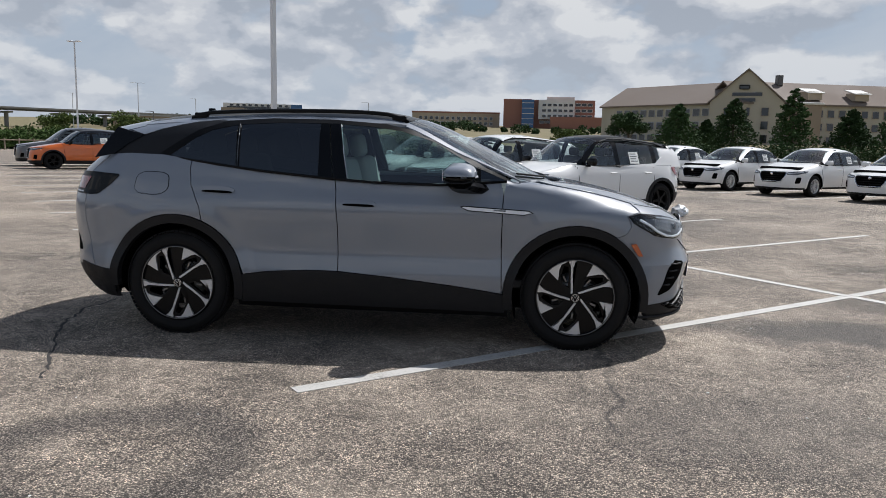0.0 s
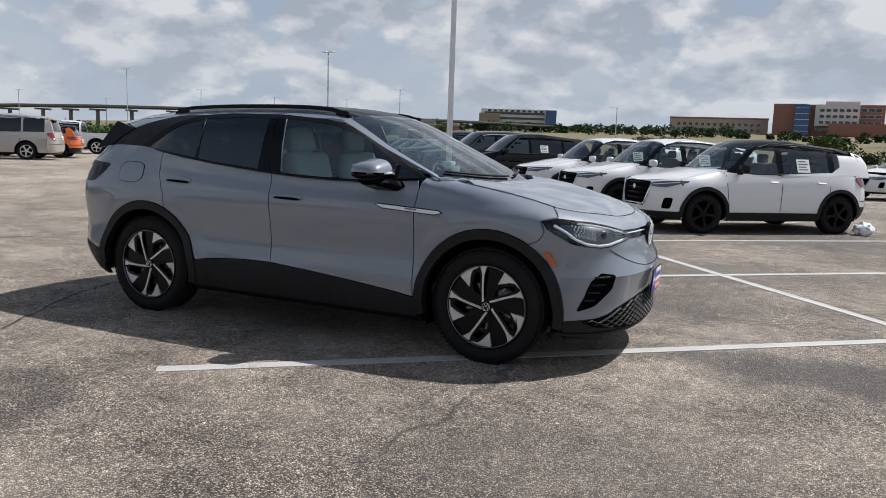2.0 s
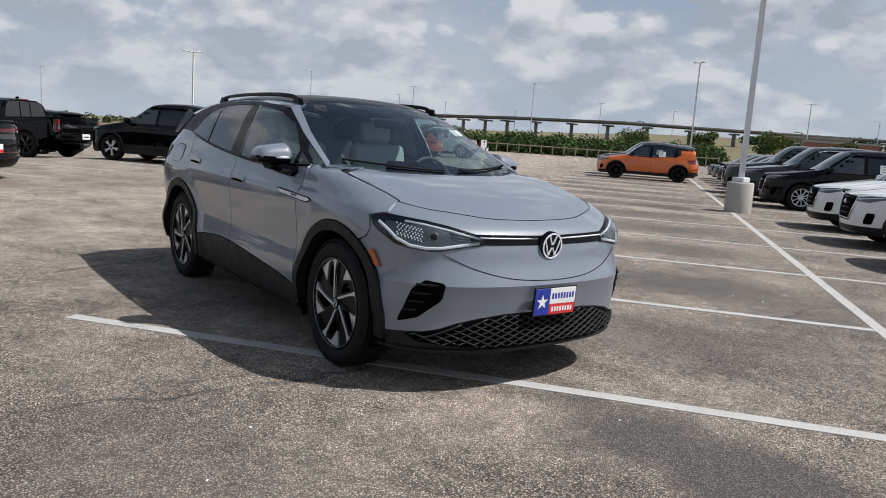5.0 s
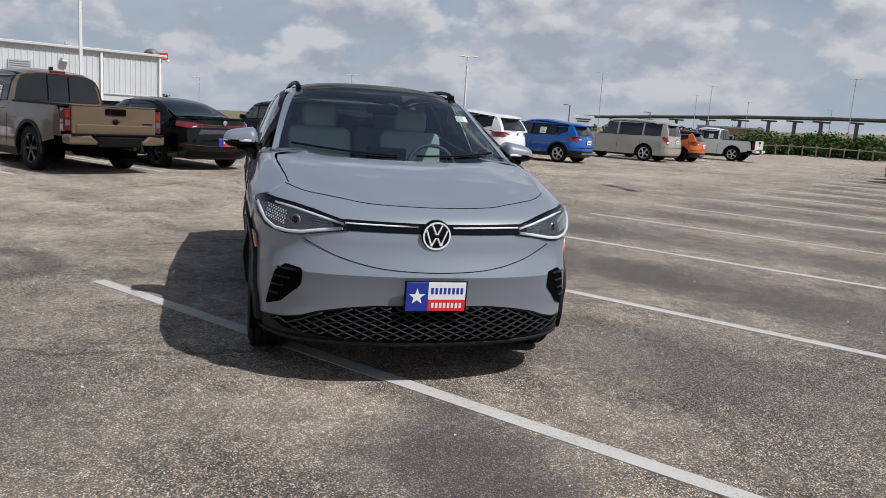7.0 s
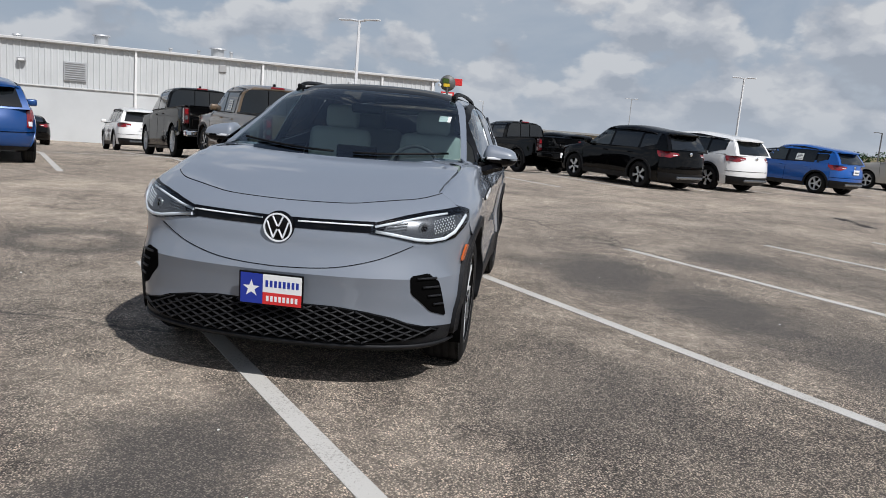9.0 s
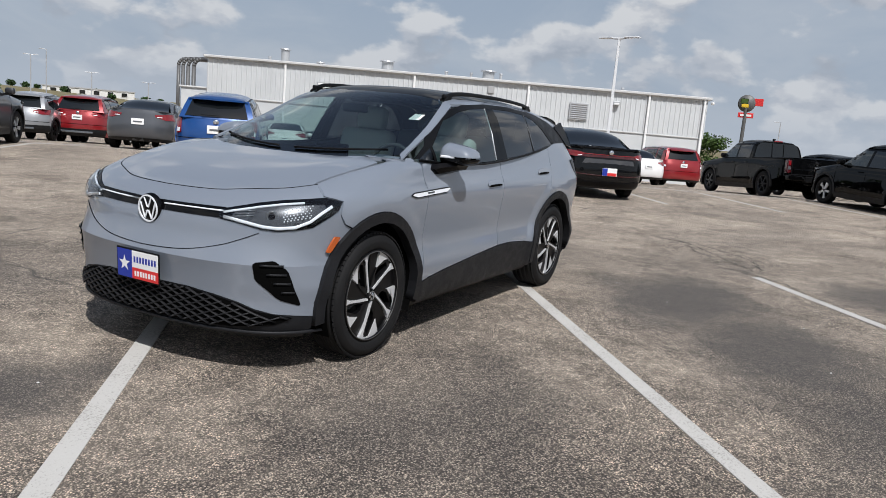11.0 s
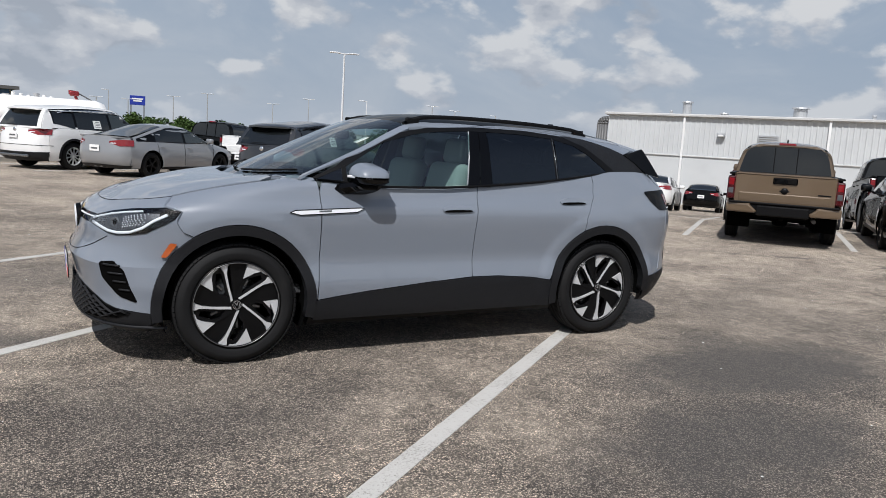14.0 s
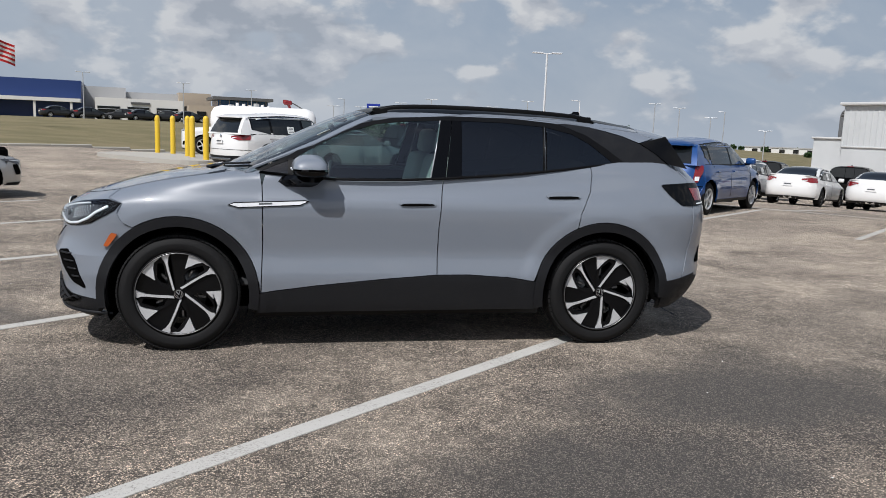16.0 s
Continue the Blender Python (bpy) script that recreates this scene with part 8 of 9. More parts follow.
def make_dealers():
    """Dealer buildings on the grass bank."""
    d = thing("showroom", "grey and blue car showroom with flat roof on a grass bank", "building", at=facing(-78.5, 118))
    # local +x runs to the viewer's right
    block(d, "blue_hall", -16.5, 12, -0.4, 19, 24, 5.7, "wall_blue")
    block(d, "white_canopy", -15.5, -1.4, 2.2, 17, 3.0, 0.5, "wall_white")
    for k in range(4):
        block(d, "canopy_post", -22 + 4.6 * k, -2.6, -0.4, 0.3, 0.3, 2.6, "wall_white")
    block(d, "grey_hall", -4.0, 16, -0.4, 6, 18, 5.3, "wall_grey")
    block(d, "service_wing", 0.9, 6, -0.4, 12.2, 14, 3.5, "wall_white")
    block(d, "upper_wing", 5.4, 16, -0.4, 13.2, 12, 4.8, "wall_grey")
    block(d, "upper_stair_hall", 9.4, 11.5, -0.4, 5.0, 5, 5.1, "stucco_tan")
    for x in (-3.4, 0.6, 4.6):
        door = block(d, "service_door", x, -1.06, -0.4, 3.0, 0.2, 2.3, "window_dark")
        for k in range(3):
            part("door_rail", box(x, -1.2, 0.3 + 0.6 * k, 3.0, 0.06, 0.08), "wall_grey", door)
    part("writing_bar", box(0.9, -1.1, 2.45, 2.6, 0.1, 0.35), "pole_dark", d)
    hall = block(d, "stone_entrance", 11.2, 1, -0.4, 7.6, 10, 2.9, "stucco_tan")
    for k in range(3):
        part("opening", box(9.2 + 2.0 * k, -4.05, 0.7, 1.3, 0.2, 1.9), "window_dark", hall)
    bay = block(d, "glass_front", 15.8, 4, -0.4, 7.6, 8, 4.0, "window_blue")
    for k in range(6):
        part("mullion", box(12.3 + 1.4 * k, -0.05, 2.6, 0.12, 0.12, 2.0), "wall_grey", bay)
    block(d, "flat_roof", 15.6, 3, 3.6, 9.0, 10, 0.45, "pole_dark")
    f = thing("flag", "striped flag on a tall pole", "flag", at=facing(-68.9, 62))
    part("pole", tube((-0.8, 0, -0.4), (-0.8, 0, 7.2), 0.06, n=8), "galvanised", f)
    for k in range(9):
        b = bmesh.new()
        rows = []
        for i in range(9):
            x = -0.7 + 0.25 * i
            z = 6.6 - 0.17 * k - 0.62 * (i / 8) ** 1.2
            y = 0.12 * math.sin(i * 1.3 + 0.4 * k)
            rows.append((b.verts.new((x, y, z)), b.verts.new((x, y, z - 0.17))))
        for r0, r1 in zip(rows, rows[1:]):
            b.faces.new((r0[0], r1[0], r1[1], r0[1]))
        r = bmesh.ops.solidify(b, geom=b.faces[:], thickness=0.01)
        part("stripe", b, "sign_red" if k % 2 == 0 else "sign_white", f)
    kerb = thing("kerb", "pale concrete kerb along the grass bank", "kerb", kind="structure")
    b = bmesh.new()
    for k in range(40):
        u = -50 + 2.0 * k
        x, y = lot(u + 0.99, -34.5)
        b = box(x, y, ground_z(x, y) + 0.02, 1.98, 0.30, 0.22, 0.03, b, Euler((0, 0, GA)).to_matrix())
    part("kerb_stone", b, "concrete", kerb)


make_dealers()


# ------------------------------------------------------------------ overpass
def make_overpass():
    o = thing("overpass", "long concrete highway overpass on columns", "bridge", kind="structure")
    path = [(104, 300, 8.2), (112, 262, 8.2), (121, 240, 8.1), (130, 226, 8.2), (138, 240, 8.0), (143, 258, 7.7), (149.5, 300, 6.8), (156, 370, 5.6)]
    pts = []
    for (b0, d0, z0), (b1, d1, z1) in zip(path, path[1:]):
        for k in range(6):
            t = k / 6
            b, d, z = b0 + (b1 - b0) * t, d0 + (d1 - d0) * t, z0 + (z1 - z0) * t
            pts.append(Vector((d * math.cos(radians(b)), d * math.sin(radians(b)), z)))
    for nm, w, dz, hh, mat in (("deck", 8.0, -0.22, 0.22, "overpass"), ("parapet", 8.4, 0.0, 0.35, "overpass"), ("girder", 4.0, -0.50, 0.28, "pole_dark")):
        b = bmesh.new()
        rows = []
        for i, p in enumerate(pts):
            q = (pts[min(i + 1, len(pts) - 1)] - pts[max(0, i - 1)]).normalized()
            n = Vector((-q.y, q.x, 0)).normalized() * w / 2
            rows.append([b.verts.new(p + n * s + Vector((0, 0, dz + e))) for s, e in ((-1, 0), (-1, hh), (1, hh), (1, 0))])
        for r0, r1 in zip(rows, rows[1:]):
            for k in range(4):
                b.faces.new((r0[k], r0[(k + 1) % 4], r1[(k + 1) % 4], r1[k]))
        part(nm, b, mat, o)
    for i in range(1, len(pts), 2):
        p = pts[i]
        q = tube((p.x, p.y, ground_z(p.x, p.y) - 0.5), (p.x, p.y, p.z - 1.2), 0.55, n=12)
        c = part("column", q, "overpass", o)
        d = (pts[min(i + 1, len(pts) - 1)] - pts[i - 1]).normalized()
        part("column_head", box(p.x, p.y, p.z - 1.0, 1.2, 6.0, 0.5, 0.05, None, Euler((0, 0, math.atan2(d.y, d.x))).to_matrix()), "overpass", c)


make_overpass()


# ------------------------------------------------------------------ trees, bushes
def leaf_clump(b, c, r, n, size, rnd, flat=1.0):
    for _ in range(n):
        v = Vector((rnd.gauss(0, 1), rnd.gauss(0, 1), rnd.gauss(0, 1))).normalized() * r * rnd.uniform(0.45, 1.0)
        p = c + Vector((v.x, v.y, v.z * flat))
        a = Vector((rnd.uniform(-1, 1), rnd.uniform(-1, 1), rnd.uniform(-0.6, 0.6))).normalized() * size * rnd.uniform(0.6, 1.3)
        d = a.cross(Vector((rnd.uniform(-1, 1), rnd.uniform(-1, 1), rnd.uniform(-1, 1)))).normalized() * size * 0.6
        q = [b.verts.new(p - a), b.verts.new(p + d), b.verts.new(p + a), b.verts.new(p - d)]
        b.faces.new(q)


def tree(x, y, h, spread, mat, seed, label, conifer=False, size=0.22, n=60):
    rnd = random.Random(seed)
    z = ground_z(x, y)
    t = thing("tree", label, "tree", at=pose(x, y, z, 0, 0, rnd.uniform(0, 360)))
    tr = tube((0, 0, 0), (0, 0, h * (0.92 if conifer else 0.55)), h * 0.028, h * 0.008, 8)
    limbs = []
    if conifer:
        for k in range(34):
            zz = h * (0.10 + 0.88 * k / 34)
            a = k * 2.4
            rr = spread * (1 - k / 35) ** 0.8 * rnd.uniform(0.75, 1.1)
            limbs.append(Vector((rr * math.cos(a) * 0.6, rr * math.sin(a) * 0.6, zz)))
            tr = tube((0, 0, zz), limbs[-1], h * 0.006, 0.01, 5, tr)
    else:
        for k in range(9):
            a = k * 2.4 + rnd.uniform(-0.3, 0.3)
            e = Vector((spread * 0.7 * math.cos(a) * rnd.uniform(0.4, 1), spread * 0.7 * math.sin(a) * rnd.uniform(0.4, 1), h * rnd.uniform(0.45, 0.92)))
            tr = tube((0, 0, h * rnd.uniform(0.2, 0.45)), e, h * 0.014, h * 0.004, 6, tr)
            limbs.append(e)
    part("trunk", tr, "bark", t)
    b = bmesh.new()
    for e in limbs:
        if conifer:
            leaf_clump(b, e, spread * 0.42 * (1.1 - e.z / h), n, size, rnd, 0.6)
        else:
            for _ in range(3):
                leaf_clump(b, e + Vector((rnd.gauss(0, spread * 0.22), rnd.gauss(0, spread * 0.22), rnd.gauss(0, h * 0.06))), spread * 0.36, n, size, rnd, 0.75)
    part("crown", b, mat, t)
    return t


def polar_at(bearing, dist):
    return dist * math.cos(radians(bearing)), dist * math.sin(radians(bearing))


for k, (bearing, dist, h, sp, con) in enumerate(((81.0, 118, 5.6, 3.0, False), (77.4, 112, 7.2, 4.8, True), (73.5, 110, 8.0, 5.0, True), (69.5, 105, 9.2, 4.2, True), (65.8, 108, 6.6, 4.4, True), (62.8, 104, 8.0, 4.8, True), (75.5, 125, 5.0, 3.6, True), (59.4, 110, 8.0, 4.4, True))):
    tree(*polar_at(bearing, dist), h, sp, "needles" if k % 2 else "leaves_dark", 10 + k, "dark green tree in front of the hotel", con, 0.20, 150)
for k, (bearing, dist, h, sp) in enumerate(((118.6, 95, 4.0, 2.2), (114.4, 100, 3.4, 2.0), (123.6, 88, 3.6, 2.0), (99.0, 92, 2.6, 2.4), (97.0, 92, 2.6, 2.6), (84.8, 62, 2.8, 1.8), (128.5, 95, 3.2, 2.5))):
    tree(*polar_at(bearing, dist), h, sp, "leaves_light", 40 + k, "small light green tree at the edge of the lot", False, 0.13, 130)
for k, (bearing, dist, h, sp) in enumerate(((-97.6, 58, 2.9, 1.9), (-94.6, 60, 2.8, 1.9), (-107.8, 62, 3.1, 2.0), (-114.0, 70, 3.6, 3.0), (-117.0, 72, 3.0, 2.6), (-171.0, 64, 3.6, 2.4))):
    tree(*polar_at(bearing, dist), h, sp, "leaves", 60 + k, "rounded green tree beyond the lot", False, 0.13, 150)


def bushes(name, label, b0, b1, d0, d1, count, h0, h1, mat, seed, size=0.25, n=90):
    rnd = random.Random(seed)
    b = bmesh.new()
    for k in range(count):
        t = (k + rnd.uniform(-0.4, 0.4)) / count
        bearing, dist = b0 + (b1 - b0) * t, rnd.uniform(d0, d1)
        x, y = polar_at(bearing, dist)
        h = rnd.uniform(h0, h1)
        leaf_clump(b, Vector((x, y, ground_z(x, y) + h * 0.45)), h * 0.75, n, size, rnd, 0.7)
    me = mesh_of(name, b, mat, False)
    tagged(new(name, me), label, "hedge", kind="stuff")


bushes("hedge", "dense dark green hedge along the lot", 142.2, 122, 74, 84, 110, 1.2, 2.6, "leaves", 5, 0.15, 380)
bushes("hedge", "dark green hedge before the hotel", 84, 60, 96, 101, 44, 1.2, 2.4, "leaves_dark", 15, 0.16, 260)
bushes("treeline", "low dark tree line on the horizon", 122, 92, 250, 330, 60, 2.4, 4.6, "leaves_dark", 6, 0.5, 190)
bushes("treeline", "low dark tree line on the horizon", 176, 142, 300, 420, 50, 3.0, 5.5, "leaves_dark", 7, 0.5, 160)
bushes("treeline", "low dark tree line on the horizon", 92, 58, 230, 260, 34, 1.6, 3.2, "leaves_dark", 8, 0.5, 160)
bushes("treeline", "low dark tree line on the horizon", -88, -132, 220, 320, 40, 1.4, 3.0, "leaves_dark", 9, 0.42, 170)
bushes("shrubs", "low light green shrubs by the lot", 112, 96, 66, 74, 20, 0.5, 1.0, "leaves_light", 11, 0.16, 90)
# rail fence before the hedge
fence = thing("rail_fence", "low weathered rail fence before the hedge", "fence")
pts = [Vector((*polar_at(142.5 - 0.9 * k, 70), ground_z(*polar_at(142.5 - 0.9 * k, 70)))) for k in range(24)]
for p in pts:
    part("post", tube(p, p + Vector((0, 0, 1.0)), 0.06, n=6), "stone_tan", fence)
for p, q in zip(pts, pts[1:]):
    part("rail", tube(p + Vector((0, 0, 0.85)), q + Vector((0, 0, 0.85)), 0.045, n=6), "stone_tan", fence)
# distant low sheds and shops
for bearing, dist, w, h, mat in ((115.2, 150, 12, 3.0, "brick_red"), (117.0, 190, 14, 3.6, "stone_tan"), (176.0, 140, 16, 3.2, "stone_tan"), (-112, 280, 40, 1.7, "wall_white"), (-126, 260, 26, 1.7, "wall_white"), (144.4, 180, 14, 4.2, "stone_tan")):
    s = thing("distant_building", "low distant flat-roofed building", "building", at=facing(bearing, dist))
    block(s, "wall", 0, 5, -1.5, w, 10, h + 1.5, mat)
    block(s, "roof_edge", 0, 5, h, w + 0.4, 10.4, 0.35, "wall_grey")
    windows(s, max(3, int(w / 4)), 1, 1.6, 1.2, -w / 2 + 1, w / 2 - 1, h * 0.45, 1, 0.0)
# yellow bollards on a kerbed island
isl = thing("traffic_island", "raised pale concrete island with rounded ends", "kerb", kind="structure")
b = bmesh.new()
ring = [lot(-11.3 + 1.75 * math.copysign(abs(math.cos(a)) ** 0.5, math.cos(a)), -22.2 + 3.5 * math.copysign(abs(math.sin(a)) ** 0.5, math.sin(a))) for a in [2 * math.pi * k / 32 for k in range(32)]]
lo = [b.verts.new((x, y, -0.02)) for x, y in ring]
hi = [b.verts.new((x, y, 0.15)) for x, y in ring]
b.faces.new(hi)
for k in range(32):
    b.faces.new((lo[k], lo[(k + 1) % 32], hi[(k + 1) % 32], hi[k]))
part("island_top", b, "concrete", isl)
for u, v in ((-12.2, -24.9), (-12.35, -24.0), (-11.75, -21.95), (-11.45, -21.15), (-10.9, -19.4)):
    x, y = lot(u, v)
    bo = thing("bollard", "yellow round-topped steel bollard on a concrete island", "bollard", "yellow bollards", at=pose(x, y, 0.15))
    q = lathe([(0.001, 1.50), (0.05, 1.485), (0.085, 1.45), (0.10, 1.39), (0.10, 0.0)], 20, "Z")
    part("post", q, "yellow_paint", bo, "", True)
    part("cap_ring", lathe([(0.102, 1.28), (0.104, 1.285), (0.104, 1.325), (0.102, 1.33)], 20, "Z"), "yellow_paint", bo)


# ------------------------------------------------------------------ parked vehicles
def stall(u, v, ahead=-1, turn=0.0):
    """A car's pose by its mid-wheelbase place in the lot; ahead: -1 for nose to -u."""
    x, y = lot(u, v)
    e = 0.6
    dx, dy = lot(e * ahead, 0)
    a, b = ground_z(x + dx * 2, y + dy * 2), ground_z(x - dx * 2, y - dy * 2)
    pitch = -math.degrees(math.atan2(a - b, 4 * e))
    return Matrix.Translation((x, y, (a + b) / 2)) @ pose(0, 0, 0, 0, 0, 38.6 + (180 if ahead < 0 else 0) + turn) @ pose(0, 0, 0, 0, pitch, 0)


kind("crossover_car", ("crossover", "white_paint", dict(roof_mat="gloss_black", rails="black", clear=True)), stall(7.70, 5.95), "white compact crossover with black roof and black wheels", "white crossovers")
wr = kind("crossover_car", ("crossover", "white_paint", dict(rails="black", clear=True)), stall(7.62, 8.75), "white compact crossover with white roof and black wheels", "white crossovers")
copy_thing(wr, stall(7.58, 11.45))
kind("suv", ("suv", "black_paint", dict(rim="multi", plate=False)), stall(7.5, 17.3), "black midsize SUV with silver wheels and window sheet")
kind("large_suv", ("large_suv", "dark_grey_paint", dict(rim="dark")), stall(7.4, 20.4), "dark grey large SUV in a row of new cars")
bp = kind("pickup_truck", ("pickup", "dark_grey_paint", dict(rim="dark")), stall(7.3, 23.4), "dark grey pickup truck in a row of new cars", "dark row cars")
ds = kind("sedan", ("sedan", "mid_grey_paint", {}), stall(7.4, 26.2), "grey sedan in a row of new cars", "grey sedans")
for k in range(4):
    copy_thing(ds, stall(7.4, 29.0 + 2.75 * k))
kind("crossover_car", ("crossover", "orange_paint", dict(roof_mat="gloss_black", clear=True)), stall(2.1, 29.5), "orange compact crossover with black roof and black wheels", "orange crossovers")
kind("suv", ("suv", "mid_grey_paint", {}), stall(2.0, 32.6), "grey midsize SUV parked beside an orange crossover")
vs4 = kind("sedan", ("sedan", "white_paint", dict(rim="multi", grille="bar", clear=True)), stall(20.0, 14.2), "white compact sedan with black grille and silver wheels", "white sedans")
for v in (11.4, 8.5, 5.6, 2.7):
    copy_thing(vs4, stall(20.0, v))
# row with tails towards the lane
kind("pickup_truck", ("pickup", "tan_paint", dict(plate=False)), stall(-11.5, 2.95), "tan crew-cab pickup truck with dark wheels")
kind("sedan", ("wide_sedan", "ink_paint", dict(sticker=False, tailstyle="bar")), stall(-11.4, 5.48), "dark grey sedan with full-width tail light")
b1 = kind("suv", ("suv", "black_paint", dict(rim="two", plate=False, sticker=False)), stall(-11.25, 13.95), "black midsize SUV with black-and-silver wheels", "black SUVs")
kind("suv", ("suv", "white_paint", dict(rim="two", plate=False, sticker=False)), stall(-11.25, 16.75), "white midsize SUV with dark lower cladding")
kind("crossover_car", ("crossover", "blue_paint", dict(rim="silver")), stall(-11.1, 21.95), "bright blue compact crossover with silver wheels")
kind("suv", ("boxy_suv", "beige_paint", dict(sticker=False)), stall(-11.25, 30.2), "older beige boxy SUV with roof rack")
kind("crossover_car", ("crossover", "orange_paint", dict(roof_mat="gloss_black")), stall(-10.5, 33.2), "orange compact crossover with black roof and black wheels", "orange crossovers")
kind("pickup_truck", ("pickup", "white_paint", dict(rim="silver")), stall(-10.5, 40.6), "white crew-cab pickup truck at the lot's edge")
kind("hatchback", ("hatch", "sky_blue_paint", dict(sticker=False)), stall(-11.95, -2.45), "small blue hatchback with tall tail lights")
kind("suv", ("suv", "graphite_paint", dict(rim="two", plate=False)), stall(-11.5, -7.98), "dark grey midsize SUV with two-tone wheels")
kind("sedan", ("wide_sedan", "steel_paint", dict(rim="black", sticker=False, glass_end=-1.96, rr=-0.70, deck=1.02, H=1.41)), stall(-11.7, -13.2), "silver-grey fastback sedan with red tail lights")
kind("suv", ("large_suv", "white_paint", dict(rim="multi")), stall(-11.85, -16.15), "large white SUV with dark rear glass")
# second half of that row and the rows behind
kind("pickup_truck", ("big_pickup", "white_paint", dict(rim="silver")), stall(-18.0, -13.0), "large white pickup truck with white tailgate")
kind("pickup_truck", ("big_pickup", "black_paint", dict(rim="dark", plate=False, sticker=False)), stall(-18.2, -16.3), "large black pickup truck beside a white one")
tb = kind("pickup_truck", ("big_pickup", "black_paint", dict(plate=False, sticker=False)), stall(-17.3, 2.85), "large black pickup truck with silver wheels", "black pickups")
copy_thing(tb, stall(-17.1, 5.75))
kind("pickup_truck", ("pickup", "black_paint", dict(rim="dark", sticker=False)), stall(-17.26, 14.1), "black crew-cab pickup truck with dark wheels")
kind("sedan", ("wide_sedan", "mid_grey_paint", dict(sticker=False)), stall(-17.9, -5.08), "grey saloon with red tail lights and white plate")
kind("suv", ("suv", "red_paint", {}), stall(-24.0, -8.3), "red midsize SUV with dark rear glass")
kind("crossover_car", ("crossover", "steel_paint", {}), stall(-22.5, -9.7), "grey compact crossover in the second row")
ws5 = kind("sedan", ("wide_sedan", "white_paint", {}), stall(-26.5, -4.0), "white four-door sedan in a far row", "far white sedans")
copy_thing(ws5, stall(-27.6, -1.6))
copy_thing(ws5, stall(-31, 14.6))
kind("crossover_car", ("crossover", "white_paint", dict(rim="silver")), stall(-26.0, -6.1), "white crossover in a far row", "far white crossovers")
kind("suv", ("suv", "white_paint", {}), stall(-28.0, 3.0), "white midsize SUV in a far row")
copy_thing(tb, stall(-37.5, -4.8))
copy_thing(tb, stall(-36.0, -8.4))
kind("sedan", ("wide_sedan", "black_paint", {}), stall(-37.0, -0.3), "black sports saloon near the metal shed")
kind("suv", ("boxy_suv", "red_paint", dict(rim="silver", H=1.80, L=4.75)), stall(-28.2, 15.8), "older red boxy SUV with roof rack")
kind("sedan", ("sedan", "white_paint", dict(sticker=False, rim="multi")), stall(-25.4, 12.9), "white four-door sedan beside an older red SUV")
copy_thing(b1, stall(-21.0, 19.0))
copy_thing(b1, stall(-24.5, 23.3))
copy_thing(b1, stall(-19.8, 29.5))
kind("suv", ("large_suv", "black_paint", dict(rim="dark")), stall(-19.5, 33.0), "black large SUV with dark windows")
kind("sports_car", ("wide_sedan", "silver_paint", dict(sticker=False, H=1.28, nose_z=0.68, cowl=0.9, belt=0.86, deck=0.95)), stall(0.75, -11.0), "low silver sports car in the lane")
# tank truck behind the bollards
x, y = 1.85, -28.3
tt = thing("tank_trailer", "white rounded tank with fittings on top and a red pump", "trailer", at=pose(x, y, 0, 0, 0, 4))
b = bmesh.new()
prof = [(-2.20, 0.02), (-2.18, 0.36), (-2.05, 0.58), (-1.75, 0.68), (1.75, 0.68), (2.05, 0.58), (2.18, 0.36), (2.20, 0.02)]
b = lathe([(r, a) for a, r in prof], 32, "X")
part("tank", b, "white_plastic", tt, "", True, Matrix.Translation((0, 0, 1.50)) @ Matrix.Diagonal((1, 1.05, 1.0, 1)))
for k in range(7):
    part("vent", tube((-0.2 + 0.26 * k, 0, 2.1), (-0.2 + 0.26 * k, 0, 2.22 + 0.04 * (k % 3)), 0.07 + 0.05 * (k % 4 == 2), n=10), "white_plastic" if k % 4 != 2 else "galvanised", tt)
b = box(-1.0, 0, 2.40, 0.34, 0.24, 0.20, 0.05, None, None, 2)
b = tube((-1.10, 0, 2.15), (-0.95, 0, 2.50), 0.06, bm=b)
b = tube((-0.88, 0, 2.36), (-0.88, 0, 2.52), 0.09, bm=b)
part("pump", b, "red_paint", tt, "red pump")
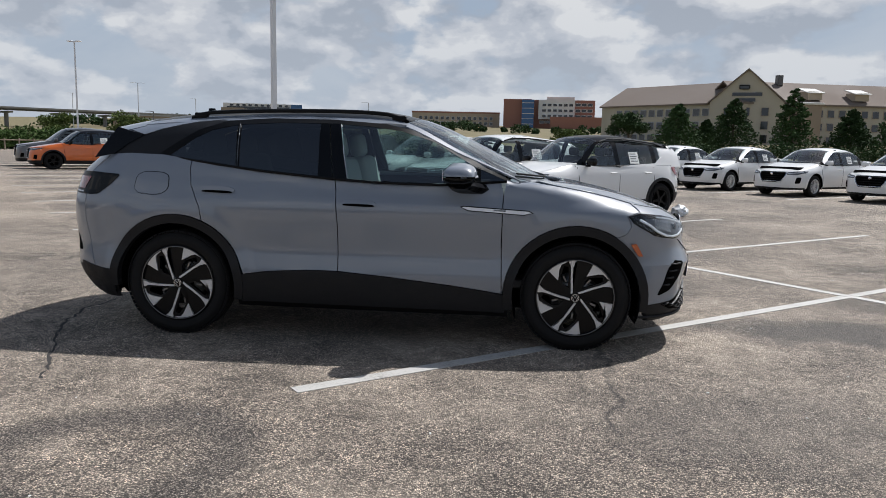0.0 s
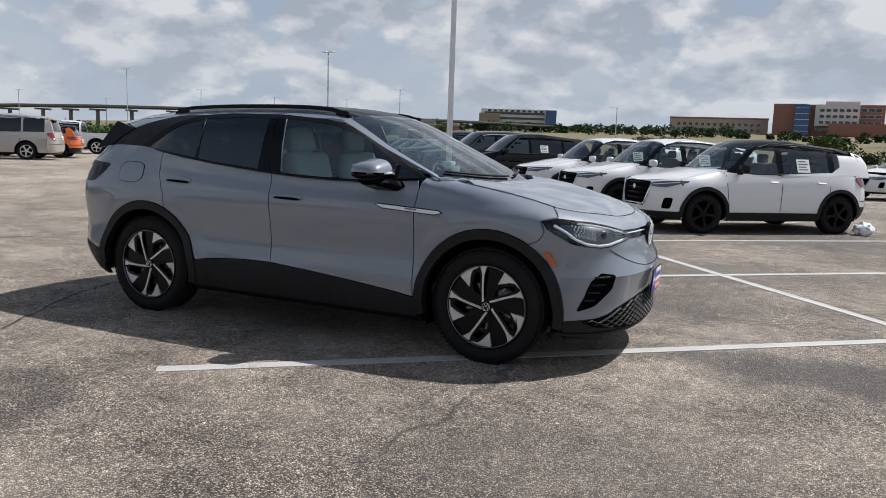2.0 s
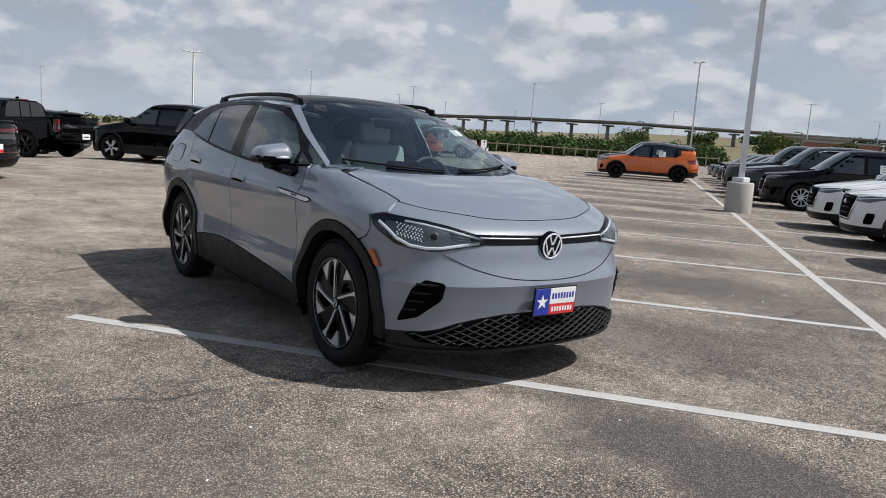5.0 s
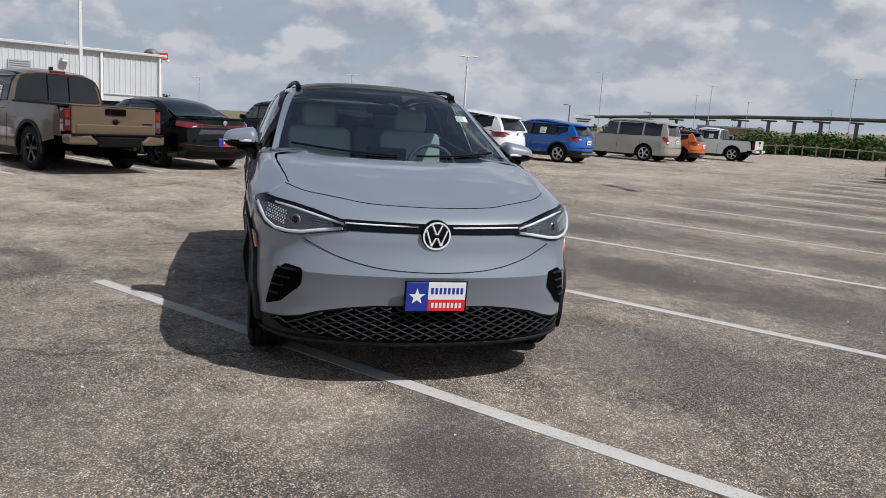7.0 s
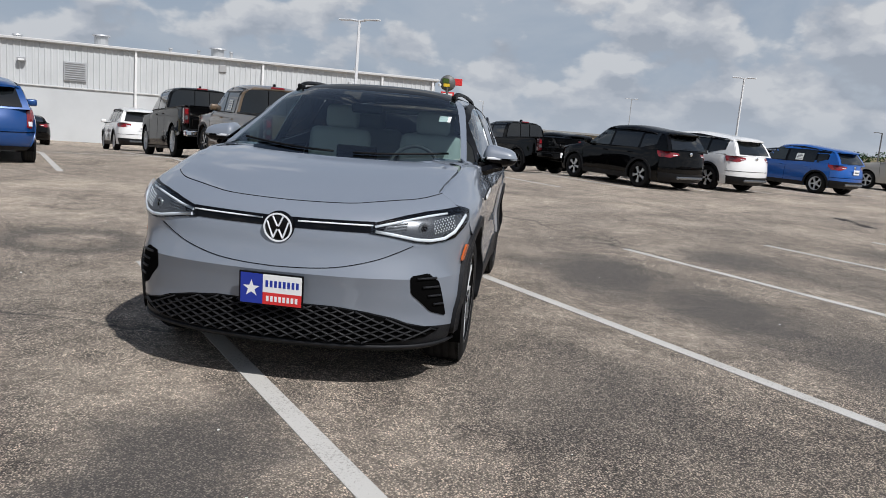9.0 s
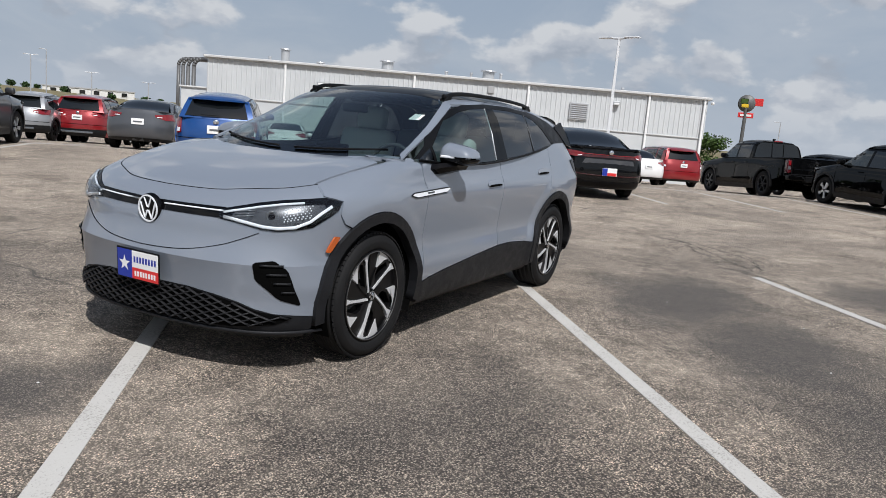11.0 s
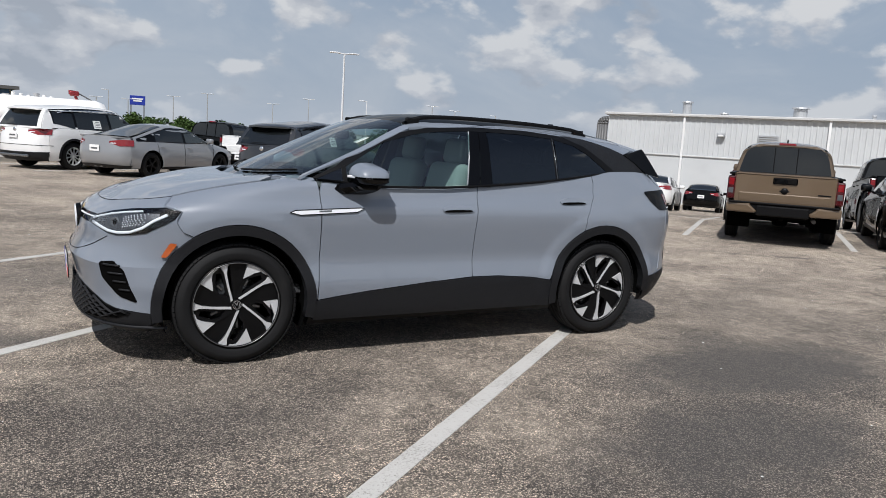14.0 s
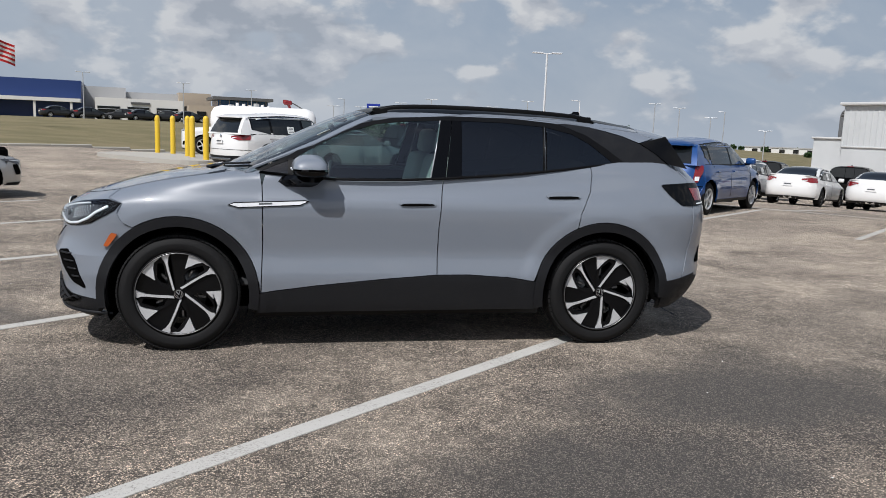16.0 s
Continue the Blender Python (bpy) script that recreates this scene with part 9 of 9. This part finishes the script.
part("hose", tube((-1.15, 0, 2.42), (-1.75, 0, 2.10), 0.025, n=8), "pole_dark", tt)
part("chassis", box(0, 0, 0.62, 4.2, 0.9, 0.22, 0.03), "pole_dark", tt)
for xx in (-1.6, -0.7):
    for s in (1, -1):
        simple_wheel(tt, pose(xx, s * 0.80, 0.40, 0, 0, 180 if s > 0 else 0), 0.40, "silver")
kind("pickup_truck", ("big_pickup", "white_paint", dict(rim="silver")), pose(2.9, -31.6, 0, 0, 0, 4), "white work truck parked before the grass bank")
# cars on the bank by the showroom
far = kind("sedan", ("sedan", "dark_grey_paint", dict(sticker=False)), facing(-75.5, 104) @ pose(0, 0, 0, 0, 0, 20), "dark sedan parked by the showroom", "showroom cars")
for k, bearing in enumerate((-73.5, -77.6, -79.0, -80.5, -82.2)):
    copy_thing(far, facing(bearing, 103 + k % 2) @ pose(0, 0, 0, 0, 0, 20 + 150 * (k % 2)))
# crumpled clear film by the white crossover's wheel
rnd = random.Random(3)
fb = bmesh.new()
bmesh.ops.create_icosphere(fb, subdivisions=3, radius=0.16)
for v in fb.verts:
    n = noise.noise(v.co * 14) * 0.05 + noise.noise(v.co * 34) * 0.02
    v.co = v.co + v.co.normalized() * n
    v.co.z = max(0.0, v.co.z * 0.8 + 0.10)
x, y = lot(9.45, 4.95)
fl = new("plastic_film", mesh_of("plastic_film", fb, "plastic_film", False))
fl.matrix_basis = pose(x, y, 0)
tagged(fl, "crumpled clear plastic film on the asphalt", "litter")

# pale stone chips lying loose on the asphalt
rnd = random.Random(8)
cb = bmesh.new()
for k in range(110):
    a, d = rnd.uniform(0, 6.283), rnd.uniform(2.2, 7.5)
    x, y, r = 0.4 + d * math.cos(a), d * math.sin(a), rnd.uniform(0.003, 0.008)
    q = box(x, y, r * 0.3, r * 2, r * rnd.uniform(1.0, 1.8), r * 0.9, r * 0.3, None, Euler((0, 0, rnd.uniform(0, 3))).to_matrix())
    cb = join(cb, q)
tagged(new("loose_chips", mesh_of("loose_chips", cb, "paper", False)), "pale loose stone chips on the asphalt", "gravel", kind="stuff")
